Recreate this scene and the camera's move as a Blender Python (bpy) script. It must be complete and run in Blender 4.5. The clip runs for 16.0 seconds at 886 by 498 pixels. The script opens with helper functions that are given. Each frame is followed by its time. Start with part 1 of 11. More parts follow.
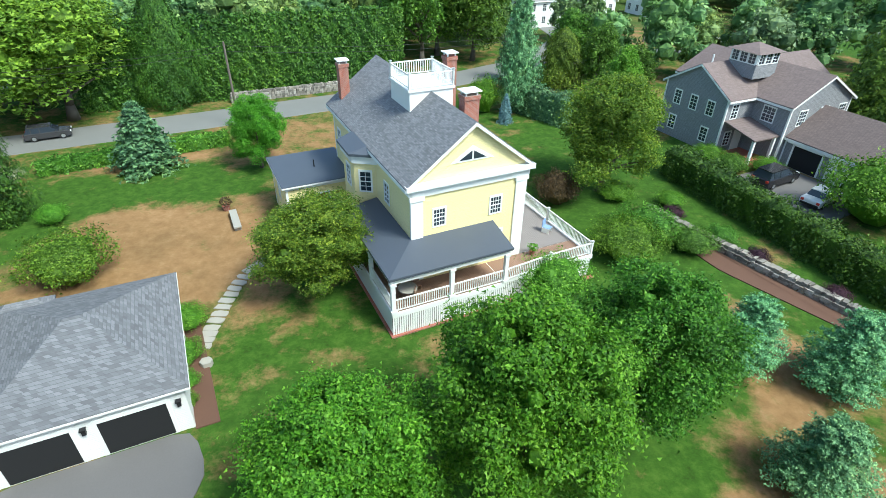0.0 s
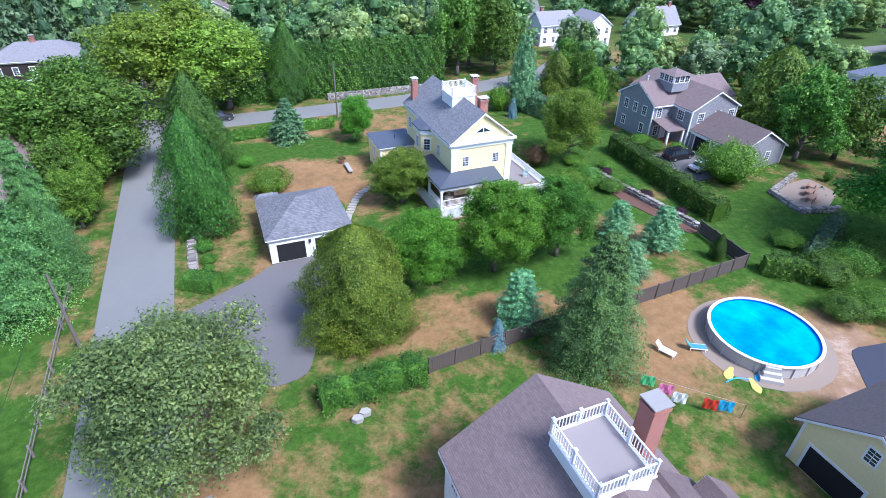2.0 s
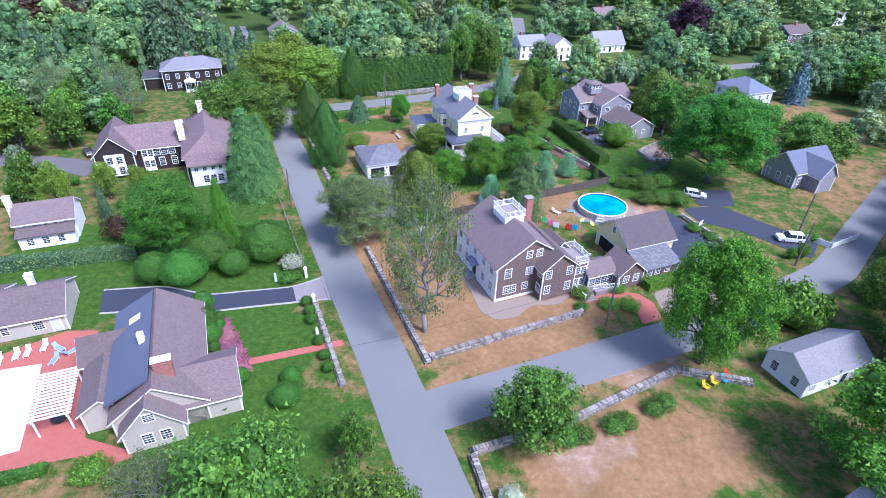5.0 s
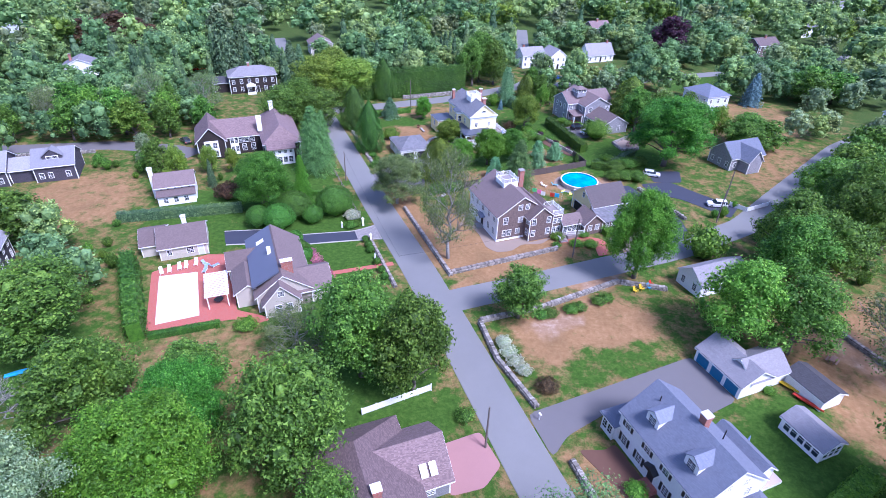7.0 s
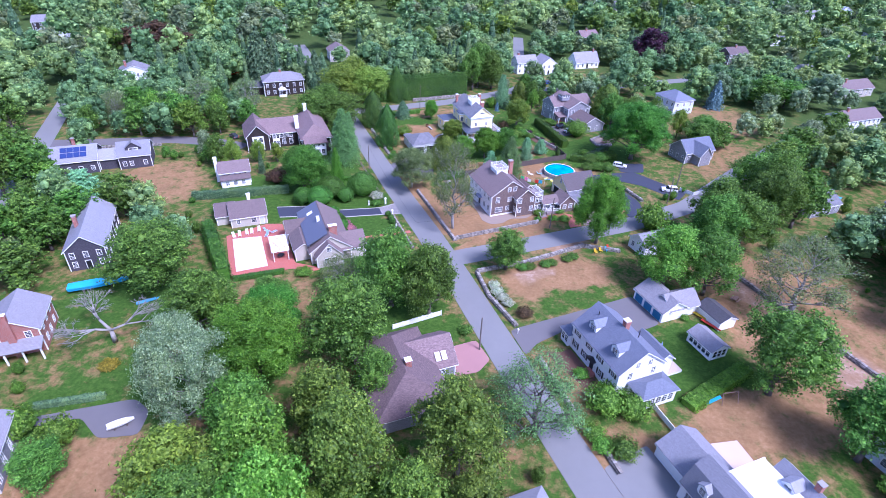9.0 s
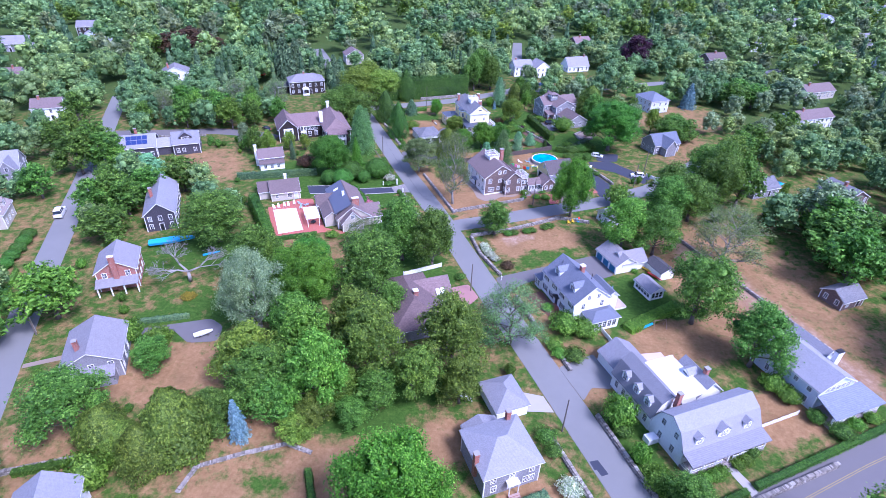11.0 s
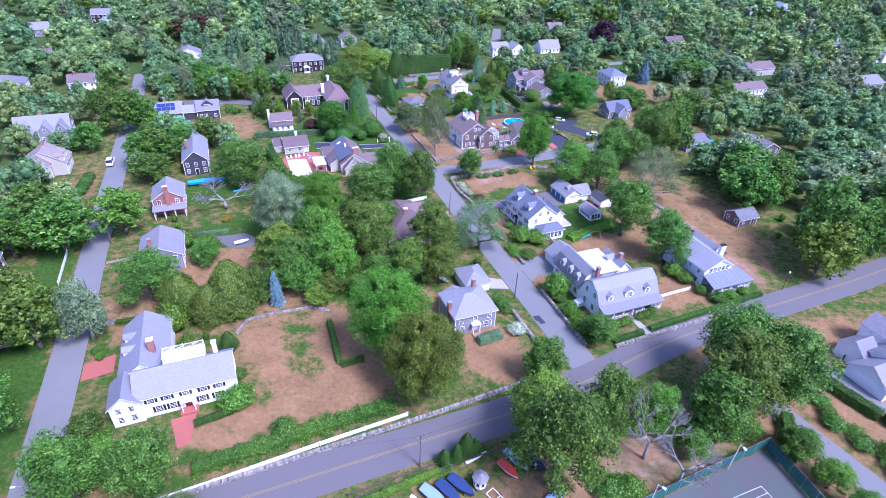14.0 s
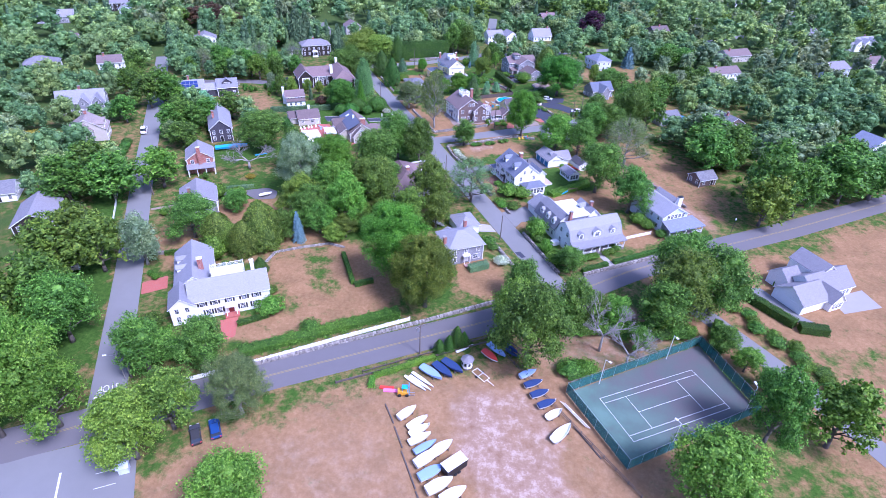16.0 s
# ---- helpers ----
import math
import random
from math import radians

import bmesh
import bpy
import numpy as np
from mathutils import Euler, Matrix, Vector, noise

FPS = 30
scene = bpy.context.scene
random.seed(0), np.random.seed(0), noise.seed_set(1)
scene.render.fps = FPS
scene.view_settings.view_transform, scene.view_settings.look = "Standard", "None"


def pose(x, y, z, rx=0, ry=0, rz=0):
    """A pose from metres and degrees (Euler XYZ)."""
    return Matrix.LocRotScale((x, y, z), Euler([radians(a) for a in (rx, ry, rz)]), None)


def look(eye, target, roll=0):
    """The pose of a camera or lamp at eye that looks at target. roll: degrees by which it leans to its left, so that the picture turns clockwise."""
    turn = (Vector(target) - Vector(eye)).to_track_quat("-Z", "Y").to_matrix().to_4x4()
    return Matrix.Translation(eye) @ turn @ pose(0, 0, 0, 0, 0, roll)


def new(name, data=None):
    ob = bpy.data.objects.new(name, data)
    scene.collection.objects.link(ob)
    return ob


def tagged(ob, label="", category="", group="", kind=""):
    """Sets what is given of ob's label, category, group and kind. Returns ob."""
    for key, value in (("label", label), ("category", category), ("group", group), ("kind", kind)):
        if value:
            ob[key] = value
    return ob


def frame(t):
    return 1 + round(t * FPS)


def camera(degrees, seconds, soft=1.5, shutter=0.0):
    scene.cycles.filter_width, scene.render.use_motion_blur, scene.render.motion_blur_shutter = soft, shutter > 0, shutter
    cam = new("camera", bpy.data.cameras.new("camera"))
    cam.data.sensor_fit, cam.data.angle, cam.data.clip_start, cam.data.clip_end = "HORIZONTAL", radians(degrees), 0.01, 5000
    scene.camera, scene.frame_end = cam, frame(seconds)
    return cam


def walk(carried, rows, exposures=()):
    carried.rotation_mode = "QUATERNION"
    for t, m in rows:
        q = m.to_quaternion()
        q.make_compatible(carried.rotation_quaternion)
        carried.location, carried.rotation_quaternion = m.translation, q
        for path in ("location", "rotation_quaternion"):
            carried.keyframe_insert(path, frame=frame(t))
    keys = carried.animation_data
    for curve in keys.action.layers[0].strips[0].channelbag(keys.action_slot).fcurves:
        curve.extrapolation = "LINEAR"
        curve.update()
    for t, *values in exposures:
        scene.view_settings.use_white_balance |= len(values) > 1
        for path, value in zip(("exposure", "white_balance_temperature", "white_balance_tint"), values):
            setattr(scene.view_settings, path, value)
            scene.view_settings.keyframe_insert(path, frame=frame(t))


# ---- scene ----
# camera and its way: a drone drawing back and climbing
cam = camera(78.6, 16.0, soft=0.8)
PATH = [
    (0, (-0.684, -0.238, 23.201), (-0.676, 1.44, 22.114), 1.1),
    (0.5, (-0.672, -7.457, 25.894), (-0.681, -5.782, 24.802), 1.1),
    (1, (-0.765, -15.252, 28.489), (-0.802, -13.579, 27.394), 1.3),
    (1.5, (-0.383, -23.823, 31.028), (-0.451, -22.149, 29.936), 1.3),
    (2, (-0.149, -32.684, 33.683), (-0.236, -31.009, 32.594), 1.3),
    (2.5, (-0.197, -41.863, 36.34), (-0.286, -40.188, 35.251), 1.4),
    (3, (-0.382, -51.286, 39.16), (-0.463, -49.61, 38.072), 1.7),
    (3.5, (-0.1, -60.975, 42.11), (-0.168, -59.297, 41.023), 1.7),
    (4, (0.392, -70.816, 45.326), (0.323, -69.142, 44.234), 1.9),
    (4.2, (0.617, -74.684, 46.619), (0.548, -73.012, 45.524), 2.0),
    (6.3, (0.729, -113.587, 58.033), (0.621, -111.907, 56.953), 1.7),
    (6.5, (0.764, -116.953, 59.026), (0.654, -115.272, 57.947), 1.7),
    (7, (0.77, -125.344, 61.822), (0.659, -123.666, 60.74), 1.9),
    (7.5, (0.757, -133.39, 64.69), (0.647, -131.712, 63.606), 1.9),
    (8, (0.938, -141.42, 67.502), (0.828, -139.743, 66.418), 1.9),
    (8.5, (1.313, -149.071, 70.414), (1.201, -147.394, 69.329), 2.0),
    (9, (1.634, -156.136, 73.34), (1.522, -154.462, 72.252), 2.2),
    (9.2, (1.887, -159.068, 74.37), (1.773, -157.394, 73.282), 2.4),
    (11.3, (6.242, -191.051, 82.755), (6.108, -189.375, 81.672), 2.3),
    (11.5, (6.736, -193.811, 83.057), (6.606, -192.133, 81.977), 2.2),
    (12, (7.919, -200.354, 83.449), (7.804, -198.675, 82.368), 2.2),
    (12.5, (8.963, -206.831, 83.95), (8.863, -205.154, 82.864), 2.2),
    (13, (9.794, -213.437, 84.364), (9.695, -211.763, 83.273), 2.3),
    (13.5, (10.664, -220.119, 84.866), (10.567, -218.45, 83.77), 2.3),
    (14, (11.35, -226.868, 85.081), (11.253, -225.201, 83.981), 2.4),
    (14.5, (12.207, -233.653, 85.218), (12.108, -231.988, 84.114), 2.5),
    (15, (13.096, -240.306, 85.477), (12.994, -238.643, 84.37), 2.5),
    (15.5, (13.908, -247.254, 85.929), (13.811, -245.593, 84.819), 2.7),
    (16, (14.409, -254.628, 86.314), (14.316, -252.968, 85.202), 2.7),
]
walk(cam, [(t, look(eye, target, roll)) for t, eye, target, roll in PATH],
     exposures=((0.0, 1.2, 6000, -6), (1.5, 1.28, 5500, 10), (2.2, 1.28, 5250, 18), (3.5, 1.27, 5200, 21), (8.5, 1.23, 5000, 37), (16.0, 1.23, 4910, 40)))

# ---- light: bright, thinly clouded day, sun high in the south-east ----
world = bpy.data.worlds.new("sky")
scene.world = world
world.use_nodes = True
wn = world.node_tree.nodes
sky = wn.new("ShaderNodeTexSky")
sky.sky_type = "NISHITA"
sky.sun_disc = False
sky.sun_elevation = radians(54)
sky.sun_rotation = radians(126)
sky.air_density = 1.0
sky.dust_density = 2.0
wn["Background"].inputs["Strength"].default_value = 0.125
world.node_tree.links.new(sky.outputs["Color"], wn["Background"].inputs["Color"])
sun = new("sun", bpy.data.lights.new("sun", "SUN"))
sun.data.energy = 2.45
sun.data.angle = radians(16)
sun.data.color = (1.0, 0.96, 0.9)
SUN_AZ, SUN_EL = radians(126), radians(54)   # clockwise from +y
sun.matrix_basis = look((0, 0, 200), (-math.sin(SUN_AZ) * math.cos(SUN_EL), -math.cos(SUN_AZ) * math.cos(SUN_EL), 200 - math.sin(SUN_EL)))

# the street grid of the place is turned by 26 degrees
TURN = 26.0
CT, ST = math.cos(radians(TURN)), math.sin(radians(TURN))


def W(a, b, z=0.0):
    """World place of the street-grid place (a, b)."""
    return (a * CT - b * ST, a * ST + b * CT, z)


def G(x, y):
    return (x * CT + y * ST, -x * ST + y * CT)


# ---- materials ----
def nodes(name):
    m = bpy.data.materials.new(name)
    m.use_nodes = True
    return m, m.node_tree.nodes, m.node_tree.links, m.node_tree.nodes["Principled BSDF"]


def ramp(n, l, src, stops):
    r = n.new("ShaderNodeValToRGB")
    els = r.color_ramp.elements
    while len(els) < len(stops):
        els.new(0.5)
    for e, (p, c) in zip(els, stops):
        e.position, e.color = p, (*c, 1)
    l.new(src, r.inputs["Fac"])
    return r.outputs["Color"]


def noise_tex(n, l, scale, detail=4, coords="Object", rough=0.6):
    tc = n.new("ShaderNodeTexCoord")
    t = n.new("ShaderNodeTexNoise")
    t.inputs["Scale"].default_value, t.inputs["Detail"].default_value = scale, detail
    t.inputs["Roughness"].default_value = rough
    l.new(tc.outputs[coords], t.inputs["Vector"])
    return t.outputs["Fac"]


def mix(n, l, fac, a, b, mode="MIX"):
    m = n.new("ShaderNodeMix")
    m.data_type, m.blend_type = "RGBA", mode
    for sock, v in ((m.inputs[0], fac), (m.inputs[6], a), (m.inputs[7], b)):
        if isinstance(v, (int, float)):
            sock.default_value = v
        elif isinstance(v, tuple):
            sock.default_value = (*v, 1)
        else:
            l.new(v, sock)
    return m.outputs[2]


def bump(n, l, p, height, strength, dist=0.02):
    b = n.new("ShaderNodeBump")
    b.inputs["Strength"].default_value, b.inputs["Distance"].default_value = strength, dist
    l.new(height, b.inputs["Height"])
    l.new(b.outputs["Normal"], p.inputs["Normal"])


def dark(c, f):
    return tuple(v * f for v in c)


def paint(name, c, rough=0.55, grime=0.12, metal=0.0):
    """Painted or plain surface with faint uneven grime at two scales."""
    m, n, l, p = nodes(name)
    big, small = noise_tex(n, l, 0.6, 3), noise_tex(n, l, 9.0, 4)
    col = mix(n, l, big, dark(c, 1 - grime), c)
    col = mix(n, l, small, dark(c, 1 - grime * 0.6), col, "MIX")
    l.new(col, p.inputs["Base Color"])
    p.inputs["Roughness"].default_value, p.inputs["Metallic"].default_value = rough, metal
    bump(n, l, p, small, 0.15, 0.01)
    return m


def coursed(name, c1, c2, mortar, w, h, vertical=True, rough=0.85, depth=0.015, gap=0.012, stain=0.25, offset=0.5):
    """Courses of shingles, clapboards or bricks of real size, on upright walls (vertical) or on roofs and ground."""
    m, n, l, p = nodes(name)
    tc = n.new("ShaderNodeTexCoord")
    sep = n.new("ShaderNodeSeparateXYZ")
    l.new(tc.outputs["Object"], sep.inputs[0])
    add = n.new("ShaderNodeMath")
    add.operation = "ADD"
    l.new(sep.outputs["X"], add.inputs[0])
    l.new(sep.outputs["Y"], add.inputs[1])
    com = n.new("ShaderNodeCombineXYZ")
    if vertical:
        l.new(add.outputs[0], com.inputs["X"])
        l.new(sep.outputs["Z"], com.inputs["Y"])
    else:
        l.new(sep.outputs["X"], com.inputs["X"])
        l.new(sep.outputs["Y"], com.inputs["Y"])
    br = n.new("ShaderNodeTexBrick")
    br.offset = offset
    for key, v in (("Scale", 1.0), ("Mortar Size", gap), ("Mortar Smooth", 0.2), ("Bias", 0.0), ("Brick Width", w), ("Row Height", h)):
        br.inputs[key].default_value = v
    br.inputs["Color1"].default_value, br.inputs["Color2"].default_value, br.inputs["Mortar"].default_value = (*c1, 1), (*c2, 1), (*mortar, 1)
    l.new(com.outputs[0], br.inputs["Vector"])
    big, small = noise_tex(n, l, 0.45, 5), noise_tex(n, l, 5.0, 5)
    col = mix(n, l, big, br.outputs["Color"], dark(c2, 1 - stain))
    col = mix(n, l, 0.35, br.outputs["Color"], col)
    col = mix(n, l, small, col, mix(n, l, 0.25, col, dark(c1, 1.35)))
    l.new(col, p.inputs["Base Color"])
    p.inputs["Roughness"].default_value = rough
    inv = n.new("ShaderNodeMath")
    inv.operation = "SUBTRACT"
    inv.inputs[0].default_value = 1.0
    l.new(br.outputs["Fac"], inv.inputs[1])
    bump(n, l, p, inv.outputs[0], 0.6, depth)
    return m


def roofing(name, c, spread=0.3):
    """Asphalt or cedar roof: courses that follow the slope by height, single shingles picked out light and dark."""
    m, n, l, p = nodes(name)
    tc = n.new("ShaderNodeTexCoord")
    sep = n.new("ShaderNodeSeparateXYZ")
    l.new(tc.outputs["Object"], sep.inputs[0])
    add = n.new("ShaderNodeMath")
    add.operation = "ADD"
    l.new(sep.outputs["X"], add.inputs[0])
    l.new(sep.outputs["Y"], add.inputs[1])
    com = n.new("ShaderNodeCombineXYZ")
    l.new(add.outputs[0], com.inputs["X"])
    l.new(sep.outputs["Z"], com.inputs["Y"])
    br = n.new("ShaderNodeTexBrick")
    for key, v in (("Scale", 1.0), ("Mortar Size", 0.006), ("Mortar Smooth", 0.3), ("Brick Width", 0.27), ("Row Height", 0.075)):
        br.inputs[key].default_value = v
    br.inputs["Color1"].default_value, br.inputs["Color2"].default_value = (*dark(c, 1 + spread), 1), (*dark(c, 1 - spread), 1)
    br.inputs["Mortar"].default_value = (*dark(c, 0.45), 1)
    l.new(com.outputs[0], br.inputs["Vector"])
    big, small = noise_tex(n, l, 0.35, 4), noise_tex(n, l, 2.6, 5)
    col = mix(n, l, big, br.outputs["Color"], dark(c, 0.8))
    col = mix(n, l, 0.45, br.outputs["Color"], col)
    col = mix(n, l, small, col, dark(c, 1.25))
    col = mix(n, l, 0.6, br.outputs["Color"], col)
    streak = noise_tex(n, l, 0.9, 7, rough=0.75)
    col = mix(n, l, streak, mix(n, l, 0.45, col, dark(c, 0.5)), col)
    info, hsv = n.new("ShaderNodeObjectInfo"), n.new("ShaderNodeHueSaturation")
    mv = n.new("ShaderNodeMapRange")
    mv.inputs["To Min"].default_value, mv.inputs["To Max"].default_value = 0.85, 1.25
    l.new(info.outputs["Random"], mv.inputs["Value"])
    l.new(mv.outputs["Result"], hsv.inputs["Value"])
    l.new(col, hsv.inputs["Color"])
    l.new(hsv.outputs["Color"], p.inputs["Base Color"])
    p.inputs["Roughness"].default_value = 0.9
    bump(n, l, p, small, 0.3, 0.02)
    return m


def foliage(name, c1, c2, c3, glow=0.34):
    """Leaves: colour differs from leaf to leaf, from tree to tree and in patches of the crown."""
    m, n, l, p = nodes(name)
    geo, info = n.new("ShaderNodeNewGeometry"), n.new("ShaderNodeObjectInfo")
    col = ramp(n, l, geo.outputs["Random Per Island"], ((0.0, c1), (0.55, c2), (1.0, c3)))
    patch = noise_tex(n, l, 0.5, 3)
    col = mix(n, l, patch, col, mix(n, l, 0.6, col, c1))
    clump = noise_tex(n, l, 1.7, 5, rough=0.7)
    # leaf-scale shading put into colour: hollows of the clump bump darker, rises brighter
    col = mix(n, l, 1.0, col, ramp(n, l, clump, ((0.32, (0.55, 0.62, 0.6)), (0.48, (1, 1, 1)), (0.66, (1.4, 1.3, 1.0)))), "MULTIPLY")
    bump(n, l, p, clump, 0.35, 0.4)
    stand = ramp(n, l, noise_tex(n, l, 0.075, 2), ((0.36, (0.72, 0.76, 0.76)), (0.5, (1, 1, 1)), (0.64, (1.22, 1.12, 0.92))))
    col = mix(n, l, 1.0, col, stand, "MULTIPLY")
    hsv = n.new("ShaderNodeHueSaturation")
    mr = n.new("ShaderNodeMapRange")
    mr.inputs["To Min"].default_value, mr.inputs["To Max"].default_value = 0.478, 0.508
    l.new(info.outputs["Random"], mr.inputs["Value"])
    l.new(mr.outputs["Result"], hsv.inputs["Hue"])
    mv = n.new("ShaderNodeMapRange")
    mv.inputs["To Min"].default_value, mv.inputs["To Max"].default_value = 0.78, 1.2
    l.new(info.outputs["Random"], mv.inputs["Value"])
    l.new(mv.outputs["Result"], hsv.inputs["Value"])
    at = n.new("ShaderNodeAttribute")
    at.attribute_name = "tint"
    # low tint darkens the colour; woodland cores use it as painted inner shade
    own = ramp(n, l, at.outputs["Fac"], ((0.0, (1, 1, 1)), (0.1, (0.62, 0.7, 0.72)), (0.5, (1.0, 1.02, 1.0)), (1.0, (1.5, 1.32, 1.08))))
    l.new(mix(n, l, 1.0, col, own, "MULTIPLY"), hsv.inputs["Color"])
    l.new(hsv.outputs["Color"], p.inputs["Base Color"])
    p.inputs["Roughness"].default_value = 0.55
    p.inputs["Specular IOR Level"].default_value = 0.3
    tr = n.new("ShaderNodeBsdfTranslucent")
    l.new(hsv.outputs["Color"], tr.inputs["Color"])
    ms = n.new("ShaderNodeMixShader")
    ms.inputs[0].default_value = glow
    l.new(p.outputs[0], ms.inputs[1])
    l.new(tr.outputs[0], ms.inputs[2])
    l.new(ms.outputs[0], n["Material Output"].inputs["Surface"])
    return m


LEAF = {
    "oak": foliage("oak_leaves", (0.039, 0.107, 0.013), (0.109, 0.264, 0.030), (0.258, 0.505, 0.076)),
    "maple": foliage("maple_leaves", (0.052, 0.145, 0.012), (0.157, 0.365, 0.030), (0.314, 0.563, 0.082)),
    "vivid": foliage("fresh_maple_leaves", (0.034, 0.152, 0.008), (0.107, 0.377, 0.020), (0.238, 0.570, 0.060)),
    "vividoak": foliage("fresh_oak_leaves", (0.026, 0.105, 0.009), (0.078, 0.260, 0.020), (0.190, 0.440, 0.055)),
    "vividolive": foliage("fresh_olive_leaves", (0.050, 0.101, 0.009), (0.146, 0.239, 0.020), (0.313, 0.386, 0.050)),
    "clipped": foliage("clipped_yew_leaves", (0.030, 0.109, 0.012), (0.066, 0.213, 0.024), (0.130, 0.345, 0.045), 0.15),
    "dense": foliage("dense_leaves", (0.057, 0.112, 0.015), (0.142, 0.253, 0.029), (0.303, 0.451, 0.059)),
    "yellow": foliage("yellowing_leaves", (0.079, 0.147, 0.016), (0.206, 0.343, 0.032), (0.364, 0.529, 0.072)),
    "needle": foliage("dark_needles", (0.038, 0.089, 0.042), (0.102, 0.200, 0.090), (0.228, 0.372, 0.166), 0.1),
    "pine": foliage("pine_needles", (0.072, 0.192, 0.088), (0.185, 0.442, 0.196), (0.397, 0.771, 0.365), 0.1),
    "blue": foliage("blue_needles", (0.091, 0.172, 0.202), (0.172, 0.302, 0.363), (0.322, 0.484, 0.564), 0.1),
    "cedar": foliage("cedar_sprays", (0.021, 0.068, 0.008), (0.051, 0.144, 0.016), (0.118, 0.254, 0.031), 0.12),
    # silver, wood and grove leaves hold extra blue that stands in for distance haze
    "silver": foliage("hazed_silvery_leaves", (0.095, 0.154, 0.069), (0.225, 0.338, 0.158), (0.475, 0.613, 0.368)),
    "sage": foliage("thin_green_leaves", (0.070, 0.120, 0.035), (0.165, 0.265, 0.080), (0.320, 0.440, 0.150)),
    "wood": foliage("hazed_woodland_leaves", (0.063, 0.123, 0.047), (0.154, 0.278, 0.106), (0.332, 0.515, 0.211)),
    "grove": foliage("hazed_light_woodland_leaves", (0.099, 0.176, 0.056), (0.242, 0.386, 0.127), (0.468, 0.647, 0.249)),
    "softpine": foliage("soft_pine_needles", (0.054, 0.130, 0.036), (0.117, 0.280, 0.079), (0.216, 0.430, 0.137), 0.2),
    "spruce": foliage("spruce_needles", (0.047, 0.114, 0.032), (0.118, 0.267, 0.071), (0.257, 0.477, 0.133), 0.2),
    "purple": foliage("purple_leaves", (0.039, 0.016, 0.031), (0.078, 0.031, 0.054), (0.139, 0.062, 0.085)),
    "red": foliage("russet_leaves", (0.060, 0.040, 0.022), (0.115, 0.078, 0.035), (0.200, 0.130, 0.060)),
    "white": foliage("white_blossom", (0.155, 0.264, 0.093), (0.850, 0.850, 0.698), (0.850, 0.850, 0.850)),
    "pink": foliage("pink_blossom", (0.155, 0.186, 0.078), (0.72, 0.12, 0.36), (0.85, 0.28, 0.55)),
    "gold": foliage("golden_leaves", (0.186, 0.186, 0.016), (0.465, 0.388, 0.023), (0.698, 0.620, 0.062)),
}
BARK = paint("bark", (0.13, 0.11, 0.09), 0.95, 0.4)
PALE_BARK = paint("pale_bark", (0.33, 0.31, 0.28), 0.95, 0.35)
WHITE = paint("white_paint", (0.8, 0.8, 0.79), 0.5, 0.06)
BLACK = paint("black_paint", (0.015, 0.015, 0.017), 0.5, 0.2)
GLASS, _n, _l, _p = nodes("window_glass")
_p.inputs["Base Color"].default_value = (0.03, 0.04, 0.055, 1)
_p.inputs["Roughness"].default_value = 0.04
_p.inputs["Coat Weight"].default_value = 0.6
YELLOW = coursed("yellow_clapboard", (0.82, 0.7, 0.37), (0.8, 0.68, 0.35), (0.6, 0.5, 0.27), 6.0, 0.11, gap=0.006, stain=0.08)
WHITEBOARD = coursed("white_clapboard", (0.78, 0.78, 0.77), (0.76, 0.76, 0.75), (0.5, 0.5, 0.5), 6.0, 0.12, gap=0.006, stain=0.08)
BEIGE = coursed("beige_clapboard", (0.468, 0.429, 0.359), (0.445, 0.406, 0.335), (0.312, 0.281, 0.234), 6.0, 0.12, gap=0.006, stain=0.1)
PALEBLUE = coursed("pale_blue_clapboard", (0.55, 0.6, 0.66), (0.52, 0.57, 0.63), (0.4, 0.43, 0.46), 6.0, 0.12, gap=0.006, stain=0.1)
GREYSH = coursed("grey_cedar_shingle", (0.3, 0.3, 0.32), (0.23, 0.23, 0.25), (0.11, 0.11, 0.12), 0.16, 0.13)
BROWNSH = coursed("weathered_brown_shingle", (0.2, 0.145, 0.125), (0.13, 0.09, 0.08), (0.06, 0.045, 0.04), 0.16, 0.13)
NAVYSH = coursed("dark_slate_shingle", (0.075, 0.068, 0.085), (0.055, 0.05, 0.065), (0.02, 0.02, 0.025), 0.16, 0.13)
DARKSH = coursed("dark_stained_shingle", (0.035, 0.024, 0.02), (0.025, 0.018, 0.016), (0.012, 0.01, 0.01), 0.16, 0.13)
BRICK = coursed("red_brick", (0.36, 0.12, 0.08), (0.28, 0.085, 0.06), (0.38, 0.32, 0.28), 0.21, 0.075, gap=0.01)
BRICKFLOOR = coursed("brick_paving", (0.42, 0.12, 0.085), (0.34, 0.088, 0.064), (0.28, 0.17, 0.135), 0.21, 0.105, vertical=False, gap=0.008)
CONCRETE = paint("concrete", (0.312, 0.296, 0.281), 0.9, 0.25)
R_GREY = roofing("grey_asphalt_shingle", (0.15, 0.15, 0.162), 0.5)
R_PALE = roofing("pale_grey_shingle", (0.215, 0.207, 0.22), 0.2)
R_SILVER = roofing("silvery_shingle", (0.235, 0.235, 0.258), 0.16)
R_BROWN = roofing("brown_asphalt_shingle", (0.15, 0.112, 0.107), 0.22)
R_PINK = roofing("weathered_cedar_roof", (0.165, 0.115, 0.112), 0.5)
R_BLUE = roofing("blue_grey_shingle", (0.155, 0.172, 0.22), 0.2)
R_BARN = roofing("dark_brown_shingle", (0.085, 0.07, 0.07), 0.2)
R_TAN = roofing("tan_shingle", (0.24, 0.2, 0.18), 0.2)
R_DARK = roofing("dark_shingle", (0.0538, 0.0538, 0.061), 0.25)
